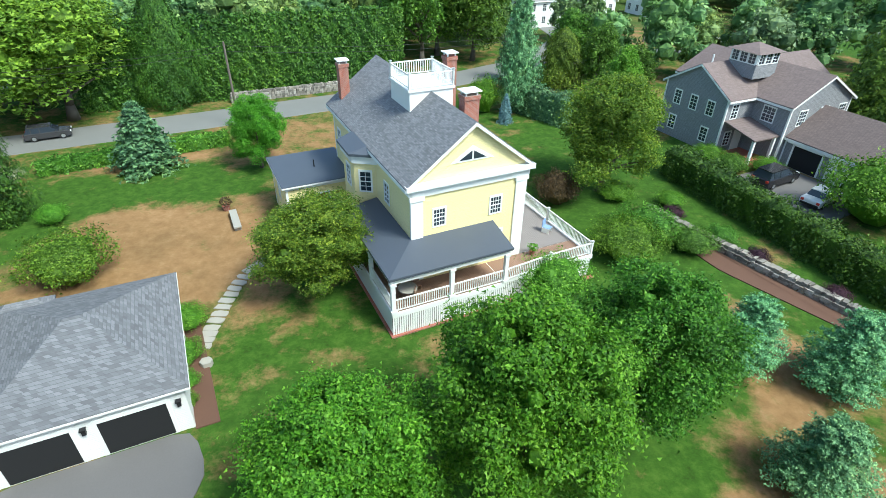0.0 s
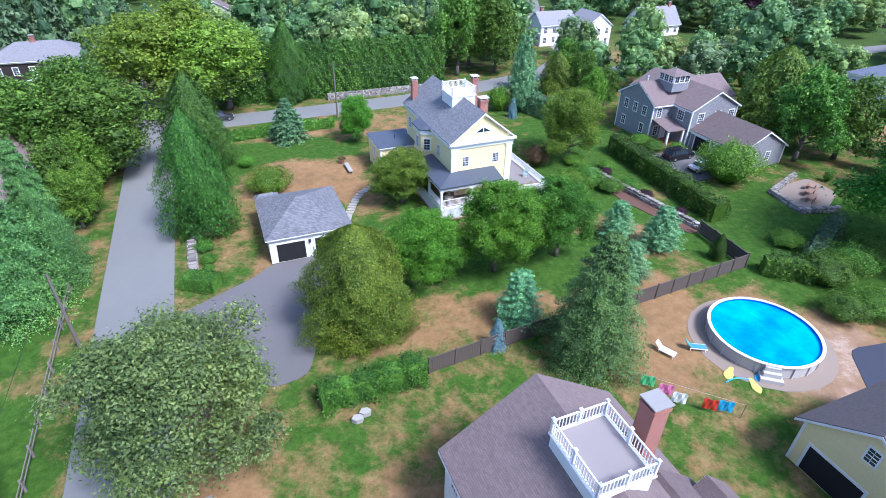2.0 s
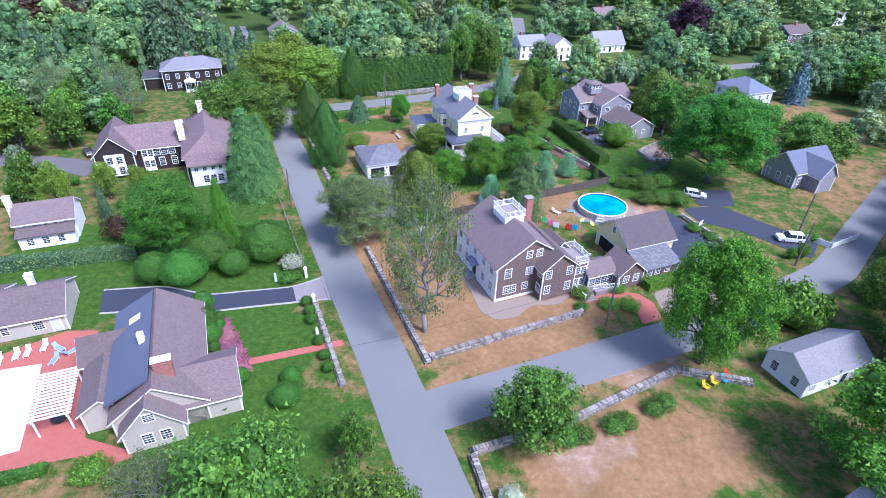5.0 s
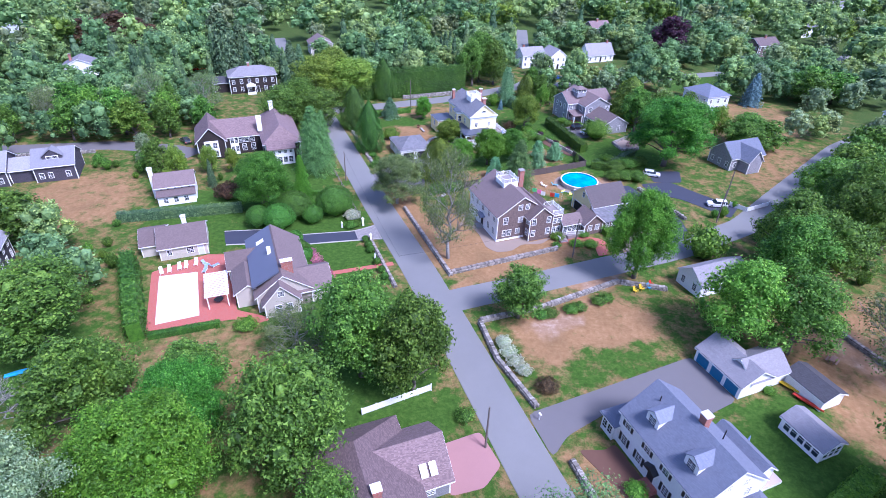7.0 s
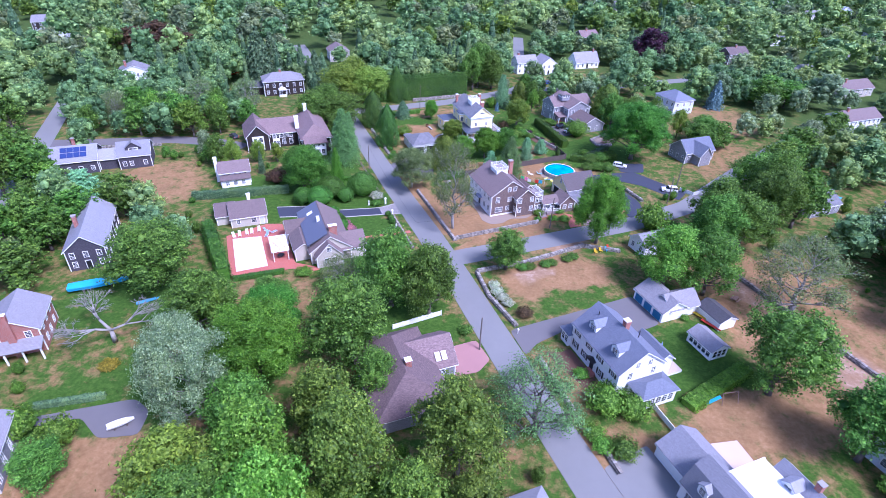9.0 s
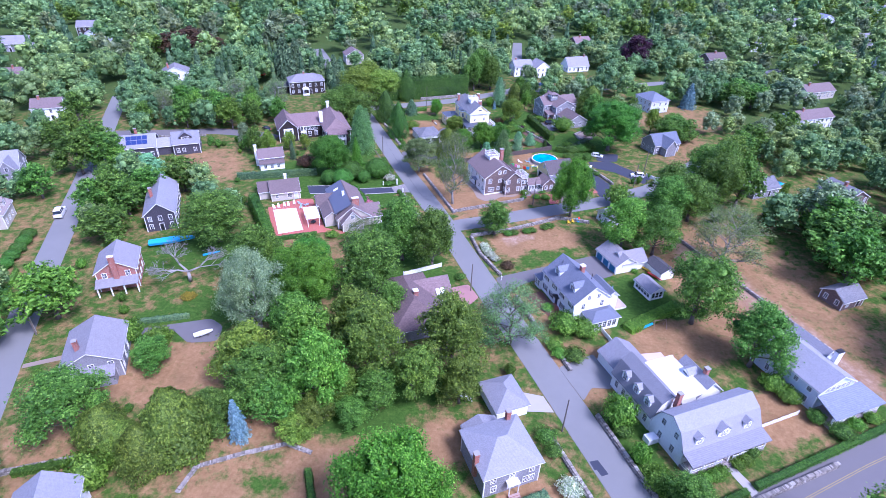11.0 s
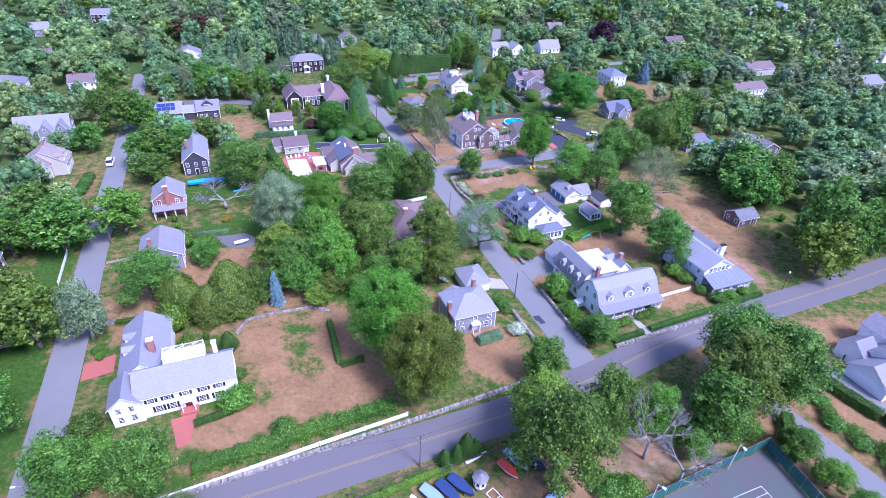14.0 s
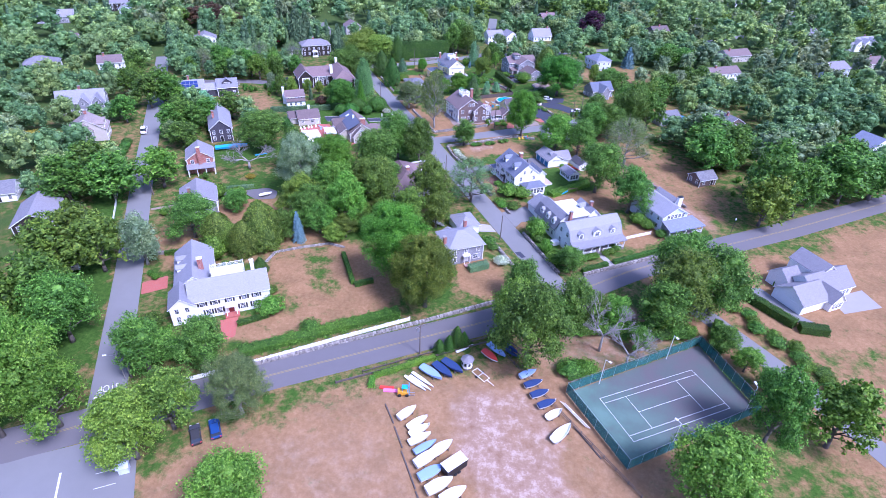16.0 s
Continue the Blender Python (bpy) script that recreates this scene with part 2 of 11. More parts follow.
MEMBRANE = paint("grey_roof_membrane", (0.078, 0.0897, 0.117), 0.5, 0.2)
PLANK = paint("cedar_decking", (0.33, 0.2, 0.14), 0.7, 0.35)
FENCEWOOD = paint("weathered_fence_board", (0.12, 0.095, 0.08), 0.85, 0.4)


def stones():
    """Field stone, each one of its own grey or tan, mottled with lichen."""
    m, n, l, p = nodes("field_stone")
    geo, info = n.new("ShaderNodeNewGeometry"), n.new("ShaderNodeObjectInfo")
    add = n.new("ShaderNodeMath")
    add.operation = "ADD"
    l.new(geo.outputs["Random Per Island"], add.inputs[0])
    l.new(info.outputs["Random"], add.inputs[1])
    fr = n.new("ShaderNodeMath")
    fr.operation = "FRACT"
    l.new(add.outputs[0], fr.inputs[0])
    col = ramp(n, l, fr.outputs[0], ((0.0, (0.15, 0.135, 0.12)), (0.4, (0.29, 0.265, 0.235)), (0.75, (0.4, 0.355, 0.305)), (1.0, (0.52, 0.49, 0.45))))
    spots = noise_tex(n, l, 6.0, 6, rough=0.7)
    col = mix(n, l, spots, mix(n, l, 0.7, col, (0.07, 0.065, 0.055)), col)
    l.new(col, p.inputs["Base Color"])
    p.inputs["Roughness"].default_value = 0.95
    bump(n, l, p, spots, 0.5, 0.03)
    return m


STONE = stones()
COBBLE = coursed("granite_setts", (0.3, 0.275, 0.26), (0.22, 0.2, 0.19), (0.12, 0.11, 0.1), 0.34, 0.16, vertical=False, gap=0.02)
POLEWOOD = paint("grey_pole_wood", (0.17, 0.14, 0.12), 0.9, 0.35)
FLAG = paint("flagstone", (0.39, 0.367, 0.328), 0.85, 0.25)
STEEL = paint("galvanised_steel", (0.5, 0.51, 0.53), 0.35, 0.15, 0.8)


def asphalt(name, c, patch=0.25):
    m, n, l, p = nodes(name)
    big, mid, fine = noise_tex(n, l, 0.05, 5), noise_tex(n, l, 0.5, 5), noise_tex(n, l, 14.0, 3)
    col = mix(n, l, big, dark(c, 1 - patch), dark(c, 1 + patch * 0.5))
    col = mix(n, l, mid, col, mix(n, l, 0.5, col, dark(c, 0.7)))
    col = mix(n, l, fine, col, mix(n, l, 0.3, col, dark(c, 1.4)))
    l.new(col, p.inputs["Base Color"])
    p.inputs["Roughness"].default_value = 0.9
    bump(n, l, p, fine, 0.3, 0.01)
    return m


ASPHALT = asphalt("old_asphalt", (0.182, 0.182, 0.174), 0.35)
DARKASPHALT = asphalt("dark_asphalt", (0.133, 0.124, 0.124))
NEWASPHALT = asphalt("sealed_asphalt", (0.035, 0.04, 0.06), 0.1)
PINKDRIVE = asphalt("pink_gravel", (0.323, 0.172, 0.158), 0.12)
TANGRAVEL = asphalt("tan_gravel", (0.248, 0.193, 0.152), 0.2)


def ground_material():
    """Dry August turf: straw, brown and green by patch, with mulch and bare soil, from the sheet's own 'green' and 'bare' values."""
    m, n, l, p = nodes("turf")
    at = n.new("ShaderNodeAttribute")
    at.attribute_name = "green"
    ab = n.new("ShaderNodeAttribute")
    ab.attribute_name = "bare"
    fine, mid, big = noise_tex(n, l, 3.5, 6, rough=0.7), noise_tex(n, l, 0.35, 8, rough=0.72), noise_tex(n, l, 0.08, 4)
    blades, tuft = noise_tex(n, l, 22.0, 3), noise_tex(n, l, 1.1, 8, rough=0.75)
    dry = ramp(n, l, tuft, ((0.3, (0.24, 0.135, 0.058)), (0.46, (0.305, 0.175, 0.08)), (0.56, (0.345, 0.205, 0.097)), (0.72, (0.415, 0.262, 0.137))))
    dry = mix(n, l, 1.0, dry, ramp(n, l, noise_tex(n, l, 0.16, 5), ((0.34, (0.84, 0.86, 0.86)), (0.5, (1, 1, 1)), (0.66, (1.16, 1.16, 1.2)))), "MULTIPLY")
    dry = mix(n, l, fine, dry, mix(n, l, 0.4, dry, (0.16, 0.098, 0.045)))
    lush = ramp(n, l, tuft, ((0.3, (0.0213, 0.051, 0.0068)), (0.48, (0.0425, 0.111, 0.0119)), (0.6, (0.0723, 0.153, 0.0187)), (0.75, (0.145, 0.17, 0.0425))))
    lush = mix(n, l, fine, lush, mix(n, l, 0.35, lush, (0.04, 0.075, 0.012)))
    add = n.new("ShaderNodeMath")
    add.operation = "MULTIPLY_ADD"
    l.new(fine, add.inputs[0])
    add.inputs[1].default_value = 0.35
    l.new(at.outputs["Fac"], add.inputs[2])
    add2 = n.new("ShaderNodeMath")
    add2.operation = "MULTIPLY_ADD"
    l.new(mid, add2.inputs[0])
    add2.inputs[1].default_value = 1.9
    l.new(add.outputs[0], add2.inputs[2])
    fac = n.new("ShaderNodeMapRange")
    fac.inputs["From Min"].default_value, fac.inputs["From Max"].default_value = 1.34, 1.72
    l.new(add2.outputs[0], fac.inputs["Value"])
    col = mix(n, l, fac.outputs["Result"], dry, lush)
    soil = ramp(n, l, noise_tex(n, l, 0.42, 9, rough=0.72), ((0.34, (0.25, 0.148, 0.09)), (0.5, (0.34, 0.225, 0.155)), (0.64, (0.54, 0.42, 0.34))))
    col = mix(n, l, ab.outputs["Fac"], col, soil)
    col = mix(n, l, blades, mix(n, l, 0.35, col, (0.03, 0.03, 0.012)), col)
    aw = n.new("ShaderNodeAttribute")
    aw.attribute_name = "wood"
    brush = ramp(n, l, fine, ((0.35, (0.03, 0.05, 0.014)), (0.55, (0.055, 0.1, 0.022)), (0.7, (0.1, 0.12, 0.035))))
    col = mix(n, l, aw.outputs["Fac"], col, brush)
    l.new(col, p.inputs["Base Color"])
    p.inputs["Roughness"].default_value = 0.95
    p.inputs["Specular IOR Level"].default_value = 0.1
    bump(n, l, p, blades, 0.5, 0.05)
    return m


TURF = ground_material()
MULCH = paint("bark_mulch", (0.14, 0.07, 0.045), 0.95, 0.4)

# ---- kit: meshes, things and parts ----
class Mesh:
    """A heap of corners and faces, filled shape by shape."""

    def __init__(self):
        self.v, self.f = [], []

    def add(self, v, f):
        k = len(self.v)
        self.v += [tuple(p) for p in v]
        self.f += [tuple(i + k for i in q) for q in f]
        return self

    def box(self, x0, x1, y0, y1, z0, z1):
        v = [(x, y, z) for z in (z0, z1) for y in (y0, y1) for x in (x0, x1)]
        return self.add(v, [(0, 2, 3, 1), (4, 5, 7, 6), (0, 1, 5, 4), (2, 6, 7, 3), (0, 4, 6, 2), (1, 3, 7, 5)])

    def prism(self, poly, z0, z1):
        n = len(poly)
        v = [(x, y, z) for z in (z0, z1) for x, y in poly]
        f = [tuple(range(n))[::-1], tuple(range(n, 2 * n))]
        return self.add(v, f + [(i, (i + 1) % n, n + (i + 1) % n, n + i) for i in range(n)])

    def section(self, poly, x0, x1, axis="x", caps=None):
        """A cross-section of (across, up) points, drawn out from x0 to x1 along an axis."""
        n = len(poly)
        if axis == "x":
            v = [(x, y, z) for x in (x0, x1) for y, z in poly]
        else:
            v = [(-y, x, z) for x in (x0, x1) for y, z in poly]
        caps = caps or [tuple(range(n))]
        f = [tuple(c[::-1]) for c in caps] + [tuple(n + i for i in c) for c in caps]
        return self.add(v, f + [(i, (i + 1) % n, n + (i + 1) % n, n + i) for i in range(n)])

    def rod(self, p, q, r0, r1=None, n=8):
        r1 = r0 if r1 is None else r1
        p, q = Vector(p), Vector(q)
        d = (q - p).normalized()
        s = d.orthogonal().normalized()
        t = d.cross(s)
        v = [tuple(c + r * (math.cos(2 * math.pi * i / n) * s + math.sin(2 * math.pi * i / n) * t)) for c, r in ((p, r0), (q, r1)) for i in range(n)]
        f = [(i, (i + 1) % n, n + (i + 1) % n, n + i) for i in range(n)]
        return self.add(v, f + [tuple(range(n))[::-1], tuple(range(n, 2 * n))])

    def data(self, name, material=None, smooth=False):
        me = bpy.data.meshes.new(name)
        me.from_pydata(self.v, [], self.f)
        if material:
            me.materials.append(material)
        if smooth:
            me.polygons.foreach_set("use_smooth", [True] * len(me.polygons))
        me.validate()
        return me


def thing(name, label, category, a, b, z=0.0, rot=0.0, group="", kind=""):
    """An Empty at street-grid place (a, b), turned with the grid, that parents its parts."""
    ob = new(name)
    ob.empty_display_size = 0.3
    ob.matrix_basis = pose(*W(a, b, z), 0, 0, TURN + rot)
    return tagged(ob, label, category, group, kind)


def part(name, shape, material, parent, label="", at=None, smooth=False):
    data = shape if isinstance(shape, bpy.types.Mesh) else shape.data(name, material, smooth)
    ob = new(name, data)
    ob.parent = parent
    if at is not None:
        ob.matrix_basis = at
    if label:
        ob["label"] = label
    return ob


def single(name, shape, material, label, category, a=0.0, b=0.0, z=0.0, rot=0.0, group="", kind="", smooth=False):
    """A thing that is one mesh."""
    data = shape if isinstance(shape, bpy.types.Mesh) else shape.data(name, material, smooth)
    ob = new(name, data)
    ob.matrix_basis = pose(*W(a, b, z), 0, 0, TURN + rot)
    return tagged(ob, label, category, group, kind)


WINDOWS = {}


def lattice(xs, zs, y0, y1):
    """One connected grid of bars: the bands between odd and even lines are solid, the cells between bands are open."""
    m, seen = Mesh(), {}

    def at(x, y, z):
        if (x, y, z) not in seen:
            seen[(x, y, z)] = len(m.v)
            m.v.append((x, y, z))
        return seen[(x, y, z)]

    nx, nz = len(xs) - 1, len(zs) - 1
    solid = lambda i, j: 0 <= i < nx and 0 <= j < nz and (i % 2 == 0 or j % 2 == 0)
    for i in range(nx):
        for j in range(nz):
            if not solid(i, j):
                continue
            a, b, c, d = (xs[i], zs[j]), (xs[i + 1], zs[j]), (xs[i + 1], zs[j + 1]), (xs[i], zs[j + 1])
            m.f.append(tuple(at(x, y0, z) for x, z in (a, b, c, d)))
            m.f.append(tuple(at(x, y1, z) for x, z in (d, c, b, a)))
            for (p, q), (di, dj) in (((a, b), (0, -1)), ((b, c), (1, 0)), ((c, d), (0, 1)), ((d, a), (-1, 0))):
                if not solid(i + di, j + dj):
                    m.f.append((at(q[0], y0, q[1]), at(p[0], y0, p[1]), at(p[0], y1, p[1]), at(q[0], y1, q[1])))
    return m



def window_meshes(w, h, cols, rows, casing=0.11):
    """Casing with sill and glazing bars, and the pane behind them; faces -y, its foot at the origin."""
    key = (w, h, cols, rows, casing)
    if key not in WINDOWS:
        xs, zs = [-w / 2 - casing, -w / 2], [-0.1, 0.0]
        for i in range(1, cols):
            x = -w / 2 + w * i / cols
            xs += [x - 0.012, x + 0.012]
        for i in range(1, rows):
            z, t = h * i / rows, 0.028 if 2 * i == rows else 0.012
            zs += [z - t, z + t]
        fr = lattice(xs + [w / 2, w / 2 + casing], zs + [h, h + casing * 1.3], -0.055, 0.02)
        pane = Mesh().box(-w / 2, w / 2, -0.012, 0.01, 0, h)
        WINDOWS[key] = (fr.data("window", WHITE), pane.data("pane", GLASS))
    return WINDOWS[key]


FACE = {"S": 0, "E": 90, "N": 180, "W": -90}
FOOTPRINTS = []


class House:
    """A house as a thing: blocks of walls and roof, and the openings set into their faces. Local x and y follow the grid from (a, b)."""

    def __init__(self, name, label, a, b, walls, roof, trim=WHITE, category="house", rot=0.0):
        self.root = thing(name, label, category, a, b, 0, rot)
        self.a, self.b, self.walls, self.roof, self.trim = a, b, walls, roof, trim

    def block(self, x0, x1, y0, y1, eave, ridge, axis="x", kind="gable", over=0.4, base=0.0, walls=None, roof=None, th=0.16, hip=None, trimmed=True):
        walls, roof = walls or self.walls, roof or self.roof
        FOOTPRINTS.append((self.a + x0, self.a + x1, self.b + y0, self.b + y1))
        m = Mesh()
        if axis == "x":
            lo, hi, s0, s1 = x0, x1, y0, y1
        else:
            lo, hi, s0, s1 = y0, y1, -x1, -x0
        mid, half = (s0 + s1) / 2, (s1 - s0) / 2
        slope = (ridge - eave) / half
        r = Mesh()
        if kind == "gable":
            m.section([(s0, base), (s1, base), (s1, eave), (mid, ridge), (s0, eave)], lo, hi, axis)
            ze = eave - over * slope
            u = [(s0 - over, ze), (mid, ridge), (s1 + over, ze)]
            poly = [(y, z + th) for y, z in u] + [(y, z) for y, z in u[::-1]]
            r.section(poly, lo - over * 0.7, hi + over * 0.7, axis, [(0, 1, 4, 5), (1, 2, 3, 4)])
        elif kind == "gambrel":
            k = eave + (ridge - eave) * 0.68
            m.section([(s0, base), (s1, base), (s1, eave), (mid + half * 0.62, k), (mid, ridge), (mid - half * 0.62, k), (s0, eave)], lo, hi, axis)
            u = [(s0 - over, eave - 0.25), (mid - half * 0.62, k), (mid, ridge), (mid + half * 0.62, k), (s1 + over, eave - 0.25)]
            poly = [(y, z + th) for y, z in u] + [(y, z) for y, z in u[::-1]]
            r.section(poly, lo - over * 0.6, hi + over * 0.6, axis, [(0, 1, 8, 9), (1, 2, 7, 8), (2, 3, 6, 7), (3, 4, 5, 6)])
        elif kind == "shed":      # one slope, high side at s1
            m.section([(s0, base), (s1, base), (s1, ridge), (s0, eave)], lo, hi, axis)
            sl = (ridge - eave) / (s1 - s0)
            poly = [(s0 - over, eave - over * sl + th), (s1 + over * 0.3, ridge + th + over * 0.3 * sl), (s1 + over * 0.3, ridge + over * 0.3 * sl), (s0 - over, eave - over * sl)]
            r.section(poly, lo - over * 0.6, hi + over * 0.6, axis)
        else:
            m.box(x0, x1, y0, y1, base, eave)
            if kind == "flat":
                r.box(x0 - over, x1 + over, y0 - over, y1 + over, eave + 0.002, eave + th)
            else:
                hd = half if hip is None else hip
                e = [(lo - over, s0 - over), (hi + over, s0 - over), (hi + over, s1 + over), (lo - over, s1 + over)]
                rid = [(lo + hd, mid), (hi - hd, mid)]
                pts = [(x, y, eave + 0.002) for x, y in e] + [(x, y, eave + th) for x, y in e] + [(x, y, ridge + th) for x, y in rid]
                if axis == "y":
                    pts = [(-y, x, z) for x, y, z in pts]
                r.add(pts, [(3, 2, 1, 0), (0, 1, 5, 4), (1, 2, 6, 5), (2, 3, 7, 6), (3, 0, 4, 7), (4, 5, 9, 8), (6, 7, 8, 9), (5, 6, 9), (7, 4, 8)])
        part("wall", m, walls, self.root)
        part("roof", r, roof, self.root)
        if trimmed:
            t, w = Mesh(), 0.16
            for x in (x0, x1):
                for y in (y0, y1):
                    t.box(x - 0.025 if x == x0 else x - w, x + w if x == x0 else x + 0.025, y - 0.025 if y == y0 else y - w, y + w if y == y0 else y + 0.025, base, eave - 0.01)
            if kind in ("hip", "flat"):
                t.box(x0 - 0.03, x1 + 0.03, y0 - 0.03, y1 + 0.03, eave - 0.32, eave - 0.004)
                t.box(x0 - over - 0.02, x1 + over + 0.02, y0 - over - 0.02, y1 + over + 0.02, eave - 0.02, eave + 0.1)
            elif kind == "gable":
                for side in (-1, 1):      # eave boards, and rakes up the gables
                    ye, zz = mid + side * (half + over), eave - over * slope
                    e = [(ye - 0.03, zz - 0.16), (ye + 0.03, zz - 0.16), (ye + 0.03, zz + 0.06), (ye - 0.03, zz + 0.06)]
                    t.section(e, lo - over * 0.68, hi + over * 0.68, axis)
                    for end in (lo - over * 0.7 - 0.03, hi + over * 0.7):
                        q = [(ye, zz - 0.12), (mid, ridge - 0.12), (mid, ridge + th * 0.55), (ye, zz + th * 0.55)]
                        t.section(q if side < 0 else q[::-1], end, end + 0.03, axis)
            part("trim", t, self.trim, self.root)
        return (x0, x1, y0, y1)

    def place(self, blk, face, u, z, out=0.0):
        x0, x1, y0, y1 = blk
        x, y = {"S": (u, y0 - out), "N": (u, y1 + out), "W": (x0 - out, u), "E": (x1 + out, u)}[face]
        return pose(x, y, z, 0, 0, FACE[face])

    def windows(self, blk, face, us, z, w=0.9, h=1.5, cols=2, rows=4, shutters=None):
        fr, pane = window_meshes(w, h, cols, rows)
        for u in us:
            ob = part("window", fr, None, self.root, at=self.place(blk, face, u, z))
            part("pane", pane, None, ob)
            if shutters:
                for s in (-1, 1):
                    k = ("shutter", w, h)
                    if k not in WINDOWS:
                        sm = Mesh().box(-0.2, 0.2, -0.035, 0.0, 0, h)
                        for i in range(9):
                            sm.box(-0.16, 0.16, -0.045, -0.03, h * (i + 0.3) / 9, h * (i + 0.7) / 9)
                        WINDOWS[k] = sm.data("shutter", shutters)
                    part("shutter", WINDOWS[k], None, ob, at=pose(s * (w / 2 + 0.34), 0, 0))

    def door(self, blk, face, u, z=0.15, w=1.0, h=2.1, mat=None, panels=True):
        m = Mesh().box(-w / 2, w / 2, -0.05, 0.02, 0, h)
        if panels:
            for x in (-1, 1):
                for k in range(3):
                    m.box(x * w / 4 - w * 0.17, x * w / 4 + w * 0.17, -0.065, -0.04, h * (0.07 + 0.31 * k), h * (0.31 + 0.31 * k))
        d = part("door", m, mat or BLACK, self.root, at=self.place(blk, face, u, z))
        f = Mesh().box(-w / 2 - 0.14, -w / 2, -0.07, 0.02, 0, h + 0.14).box(w / 2, w / 2 + 0.14, -0.07, 0.02, 0, h + 0.14).box(-w / 2, w / 2, -0.07, 0.02, h, h + 0.14)
        part("door_frame", f, WHITE, d)
        return d

    def garage_door(self, blk, face, u, w=2.7, h=2.2, mat=None, ribs=4, open_=False):
        m = Mesh()
        # open: a flat black sheet painted as the interior's shade
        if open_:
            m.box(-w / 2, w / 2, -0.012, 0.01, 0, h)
        for k in range(0 if open_ else ribs):
            m.box(-w / 2, w / 2, -0.03, 0.02, h * k / ribs + 0.012, h * (k + 1) / ribs - 0.012)
            for i in range(4):
                m.box(-w / 2 + w * (i + 0.12) / 4, -w / 2 + w * (i + 0.88) / 4, -0.042, -0.02, h * (k + 0.2) / ribs, h * (k + 0.8) / ribs)
        d = part("garage_door", m, mat or WHITE, self.root, at=self.place(blk, face, u, 0.05))
        part("door_frame", Mesh().box(-w / 2 - 0.18, -w / 2, -0.06, 0.02, 0, h + 0.2).box(w / 2, w / 2 + 0.18, -0.06, 0.02, 0, h + 0.2).box(-w / 2, w / 2, -0.06, 0.02, h, h + 0.2), WHITE, d)

    def chimney(self, x, y, z0, z1, s=0.8, mat=None, cap=None, d=None):
        d = d or s
        c = Mesh().box(x - s / 2, x + s / 2, y - d / 2, y + d / 2, z0, z1 - 0.25)
        c.box(x - s / 2 - 0.06, x + s / 2 + 0.06, y - d / 2 - 0.06, y + d / 2 + 0.06, z1 - 0.25, z1)
        ob = part("chimney", c, mat or BRICK, self.root)
        k = Mesh()
        for i in (-1, 1):
            for j in (-1, 1):
                k.box(x + i * s * 0.38 - 0.04, x + i * s * 0.38 + 0.04, y + j * d * 0.38 - 0.04, y + j * d * 0.38 + 0.04, z1, z1 + 0.22)
        k.box(x - s / 2 - 0.1, x + s / 2 + 0.1, y - d / 2 - 0.1, y + d / 2 + 0.1, z1 + 0.22, z1 + 0.3)
        part("chimney_cap", k, cap or CONCRETE, ob)

    def dormer(self, x, y, z0, face, w=1.5, h=1.5, depth=2.4, walls=None, roof=None):
        """A small gabled dormer whose face stands at (x, y) and whose foot is at z0."""
        m = Mesh().section([(-w / 2, -0.6), (w / 2, -0.6), (w / 2, h), (0, h + w * 0.38), (-w / 2, h)], 0, depth, "y")
        r = Mesh()
        o = 0.18
        u = [(-w / 2 - o, h - o * 0.76), (0, h + w * 0.38), (w / 2 + o, h - o * 0.76)]
        r.section([(p, q + 0.1) for p, q in u] + u[::-1], -0.2, depth, "y", [(0, 1, 4, 5), (1, 2, 3, 4)])
        d = part("dormer", m, walls or self.walls, self.root, at=pose(x, y, z0, 0, 0, FACE[face]))
        part("dormer_roof", r, roof or self.roof, d)
        fr, pane = window_meshes(round(w * 0.55, 2), round(h * 0.78, 2), 2, 4)
        wob = part("window", fr, None, d, at=pose(0, 0, 0.2))
        wob.name = "dormer_window"
        part("pane", pane, None, wob)

    def skylight(self, p, q, r, s, mat=None):
        part("skylight", Mesh().add([p, q, r, s] + [tuple(Vector(v) + Vector((0, 0, 0.1))) for v in (p, q, r, s)],
             [(3, 2, 1, 0), (4, 5, 6, 7), (0, 1, 5, 4), (1, 2, 6, 5), (2, 3, 7, 6), (3, 0, 4, 7)]), mat or GLASS, self.root)


def railing(parent, p, q, z, h=0.95, gap=0.14, mat=None, posts=2.2):
    """A balustrade from p to q (local x, y) that stands on z: rails, balusters and capped posts, each a mesh of its own."""
    mat = mat or WHITE
    p, q = Vector((*p, 0)), Vector((*q, 0))
    d, n = (q - p).length, (q - p).normalized()
    ang = math.degrees(math.atan2(n.y, n.x))
    rail = part("railing", Mesh().box(0, d, -0.045, 0.045, h - 0.07, h).box(0, d, -0.035, 0.035, 0.1, 0.16), mat, parent, at=pose(p.x, p.y, z, 0, 0, ang))
    bal = WINDOWS.setdefault(("baluster", h, mat.name), None) or Mesh().box(-0.022, 0.022, -0.022, 0.022, 0.13, h - 0.05).data("baluster", mat)
    WINDOWS[("baluster", h, mat.name)] = bal
    k = max(1, int(d / gap))
    for i in range(1, k):
        part("baluster", bal, None, rail, at=pose(d * i / k, 0, 0))
    post = WINDOWS.setdefault(("post", h, mat.name), None) or Mesh().box(-0.07, 0.07, -0.07, 0.07, 0, h + 0.1).box(-0.1, 0.1, -0.1, 0.1, h + 0.1, h + 0.15).data("post", mat)
    WINDOWS[("post", h, mat.name)] = post
    k = max(1, round(d / posts))
    for i in range(k + 1):
        part("post", post, None, rail, at=pose(d * i / k, 0, 0))
    return rail


# ---- plants ----
rng = np.random.default_rng(7)


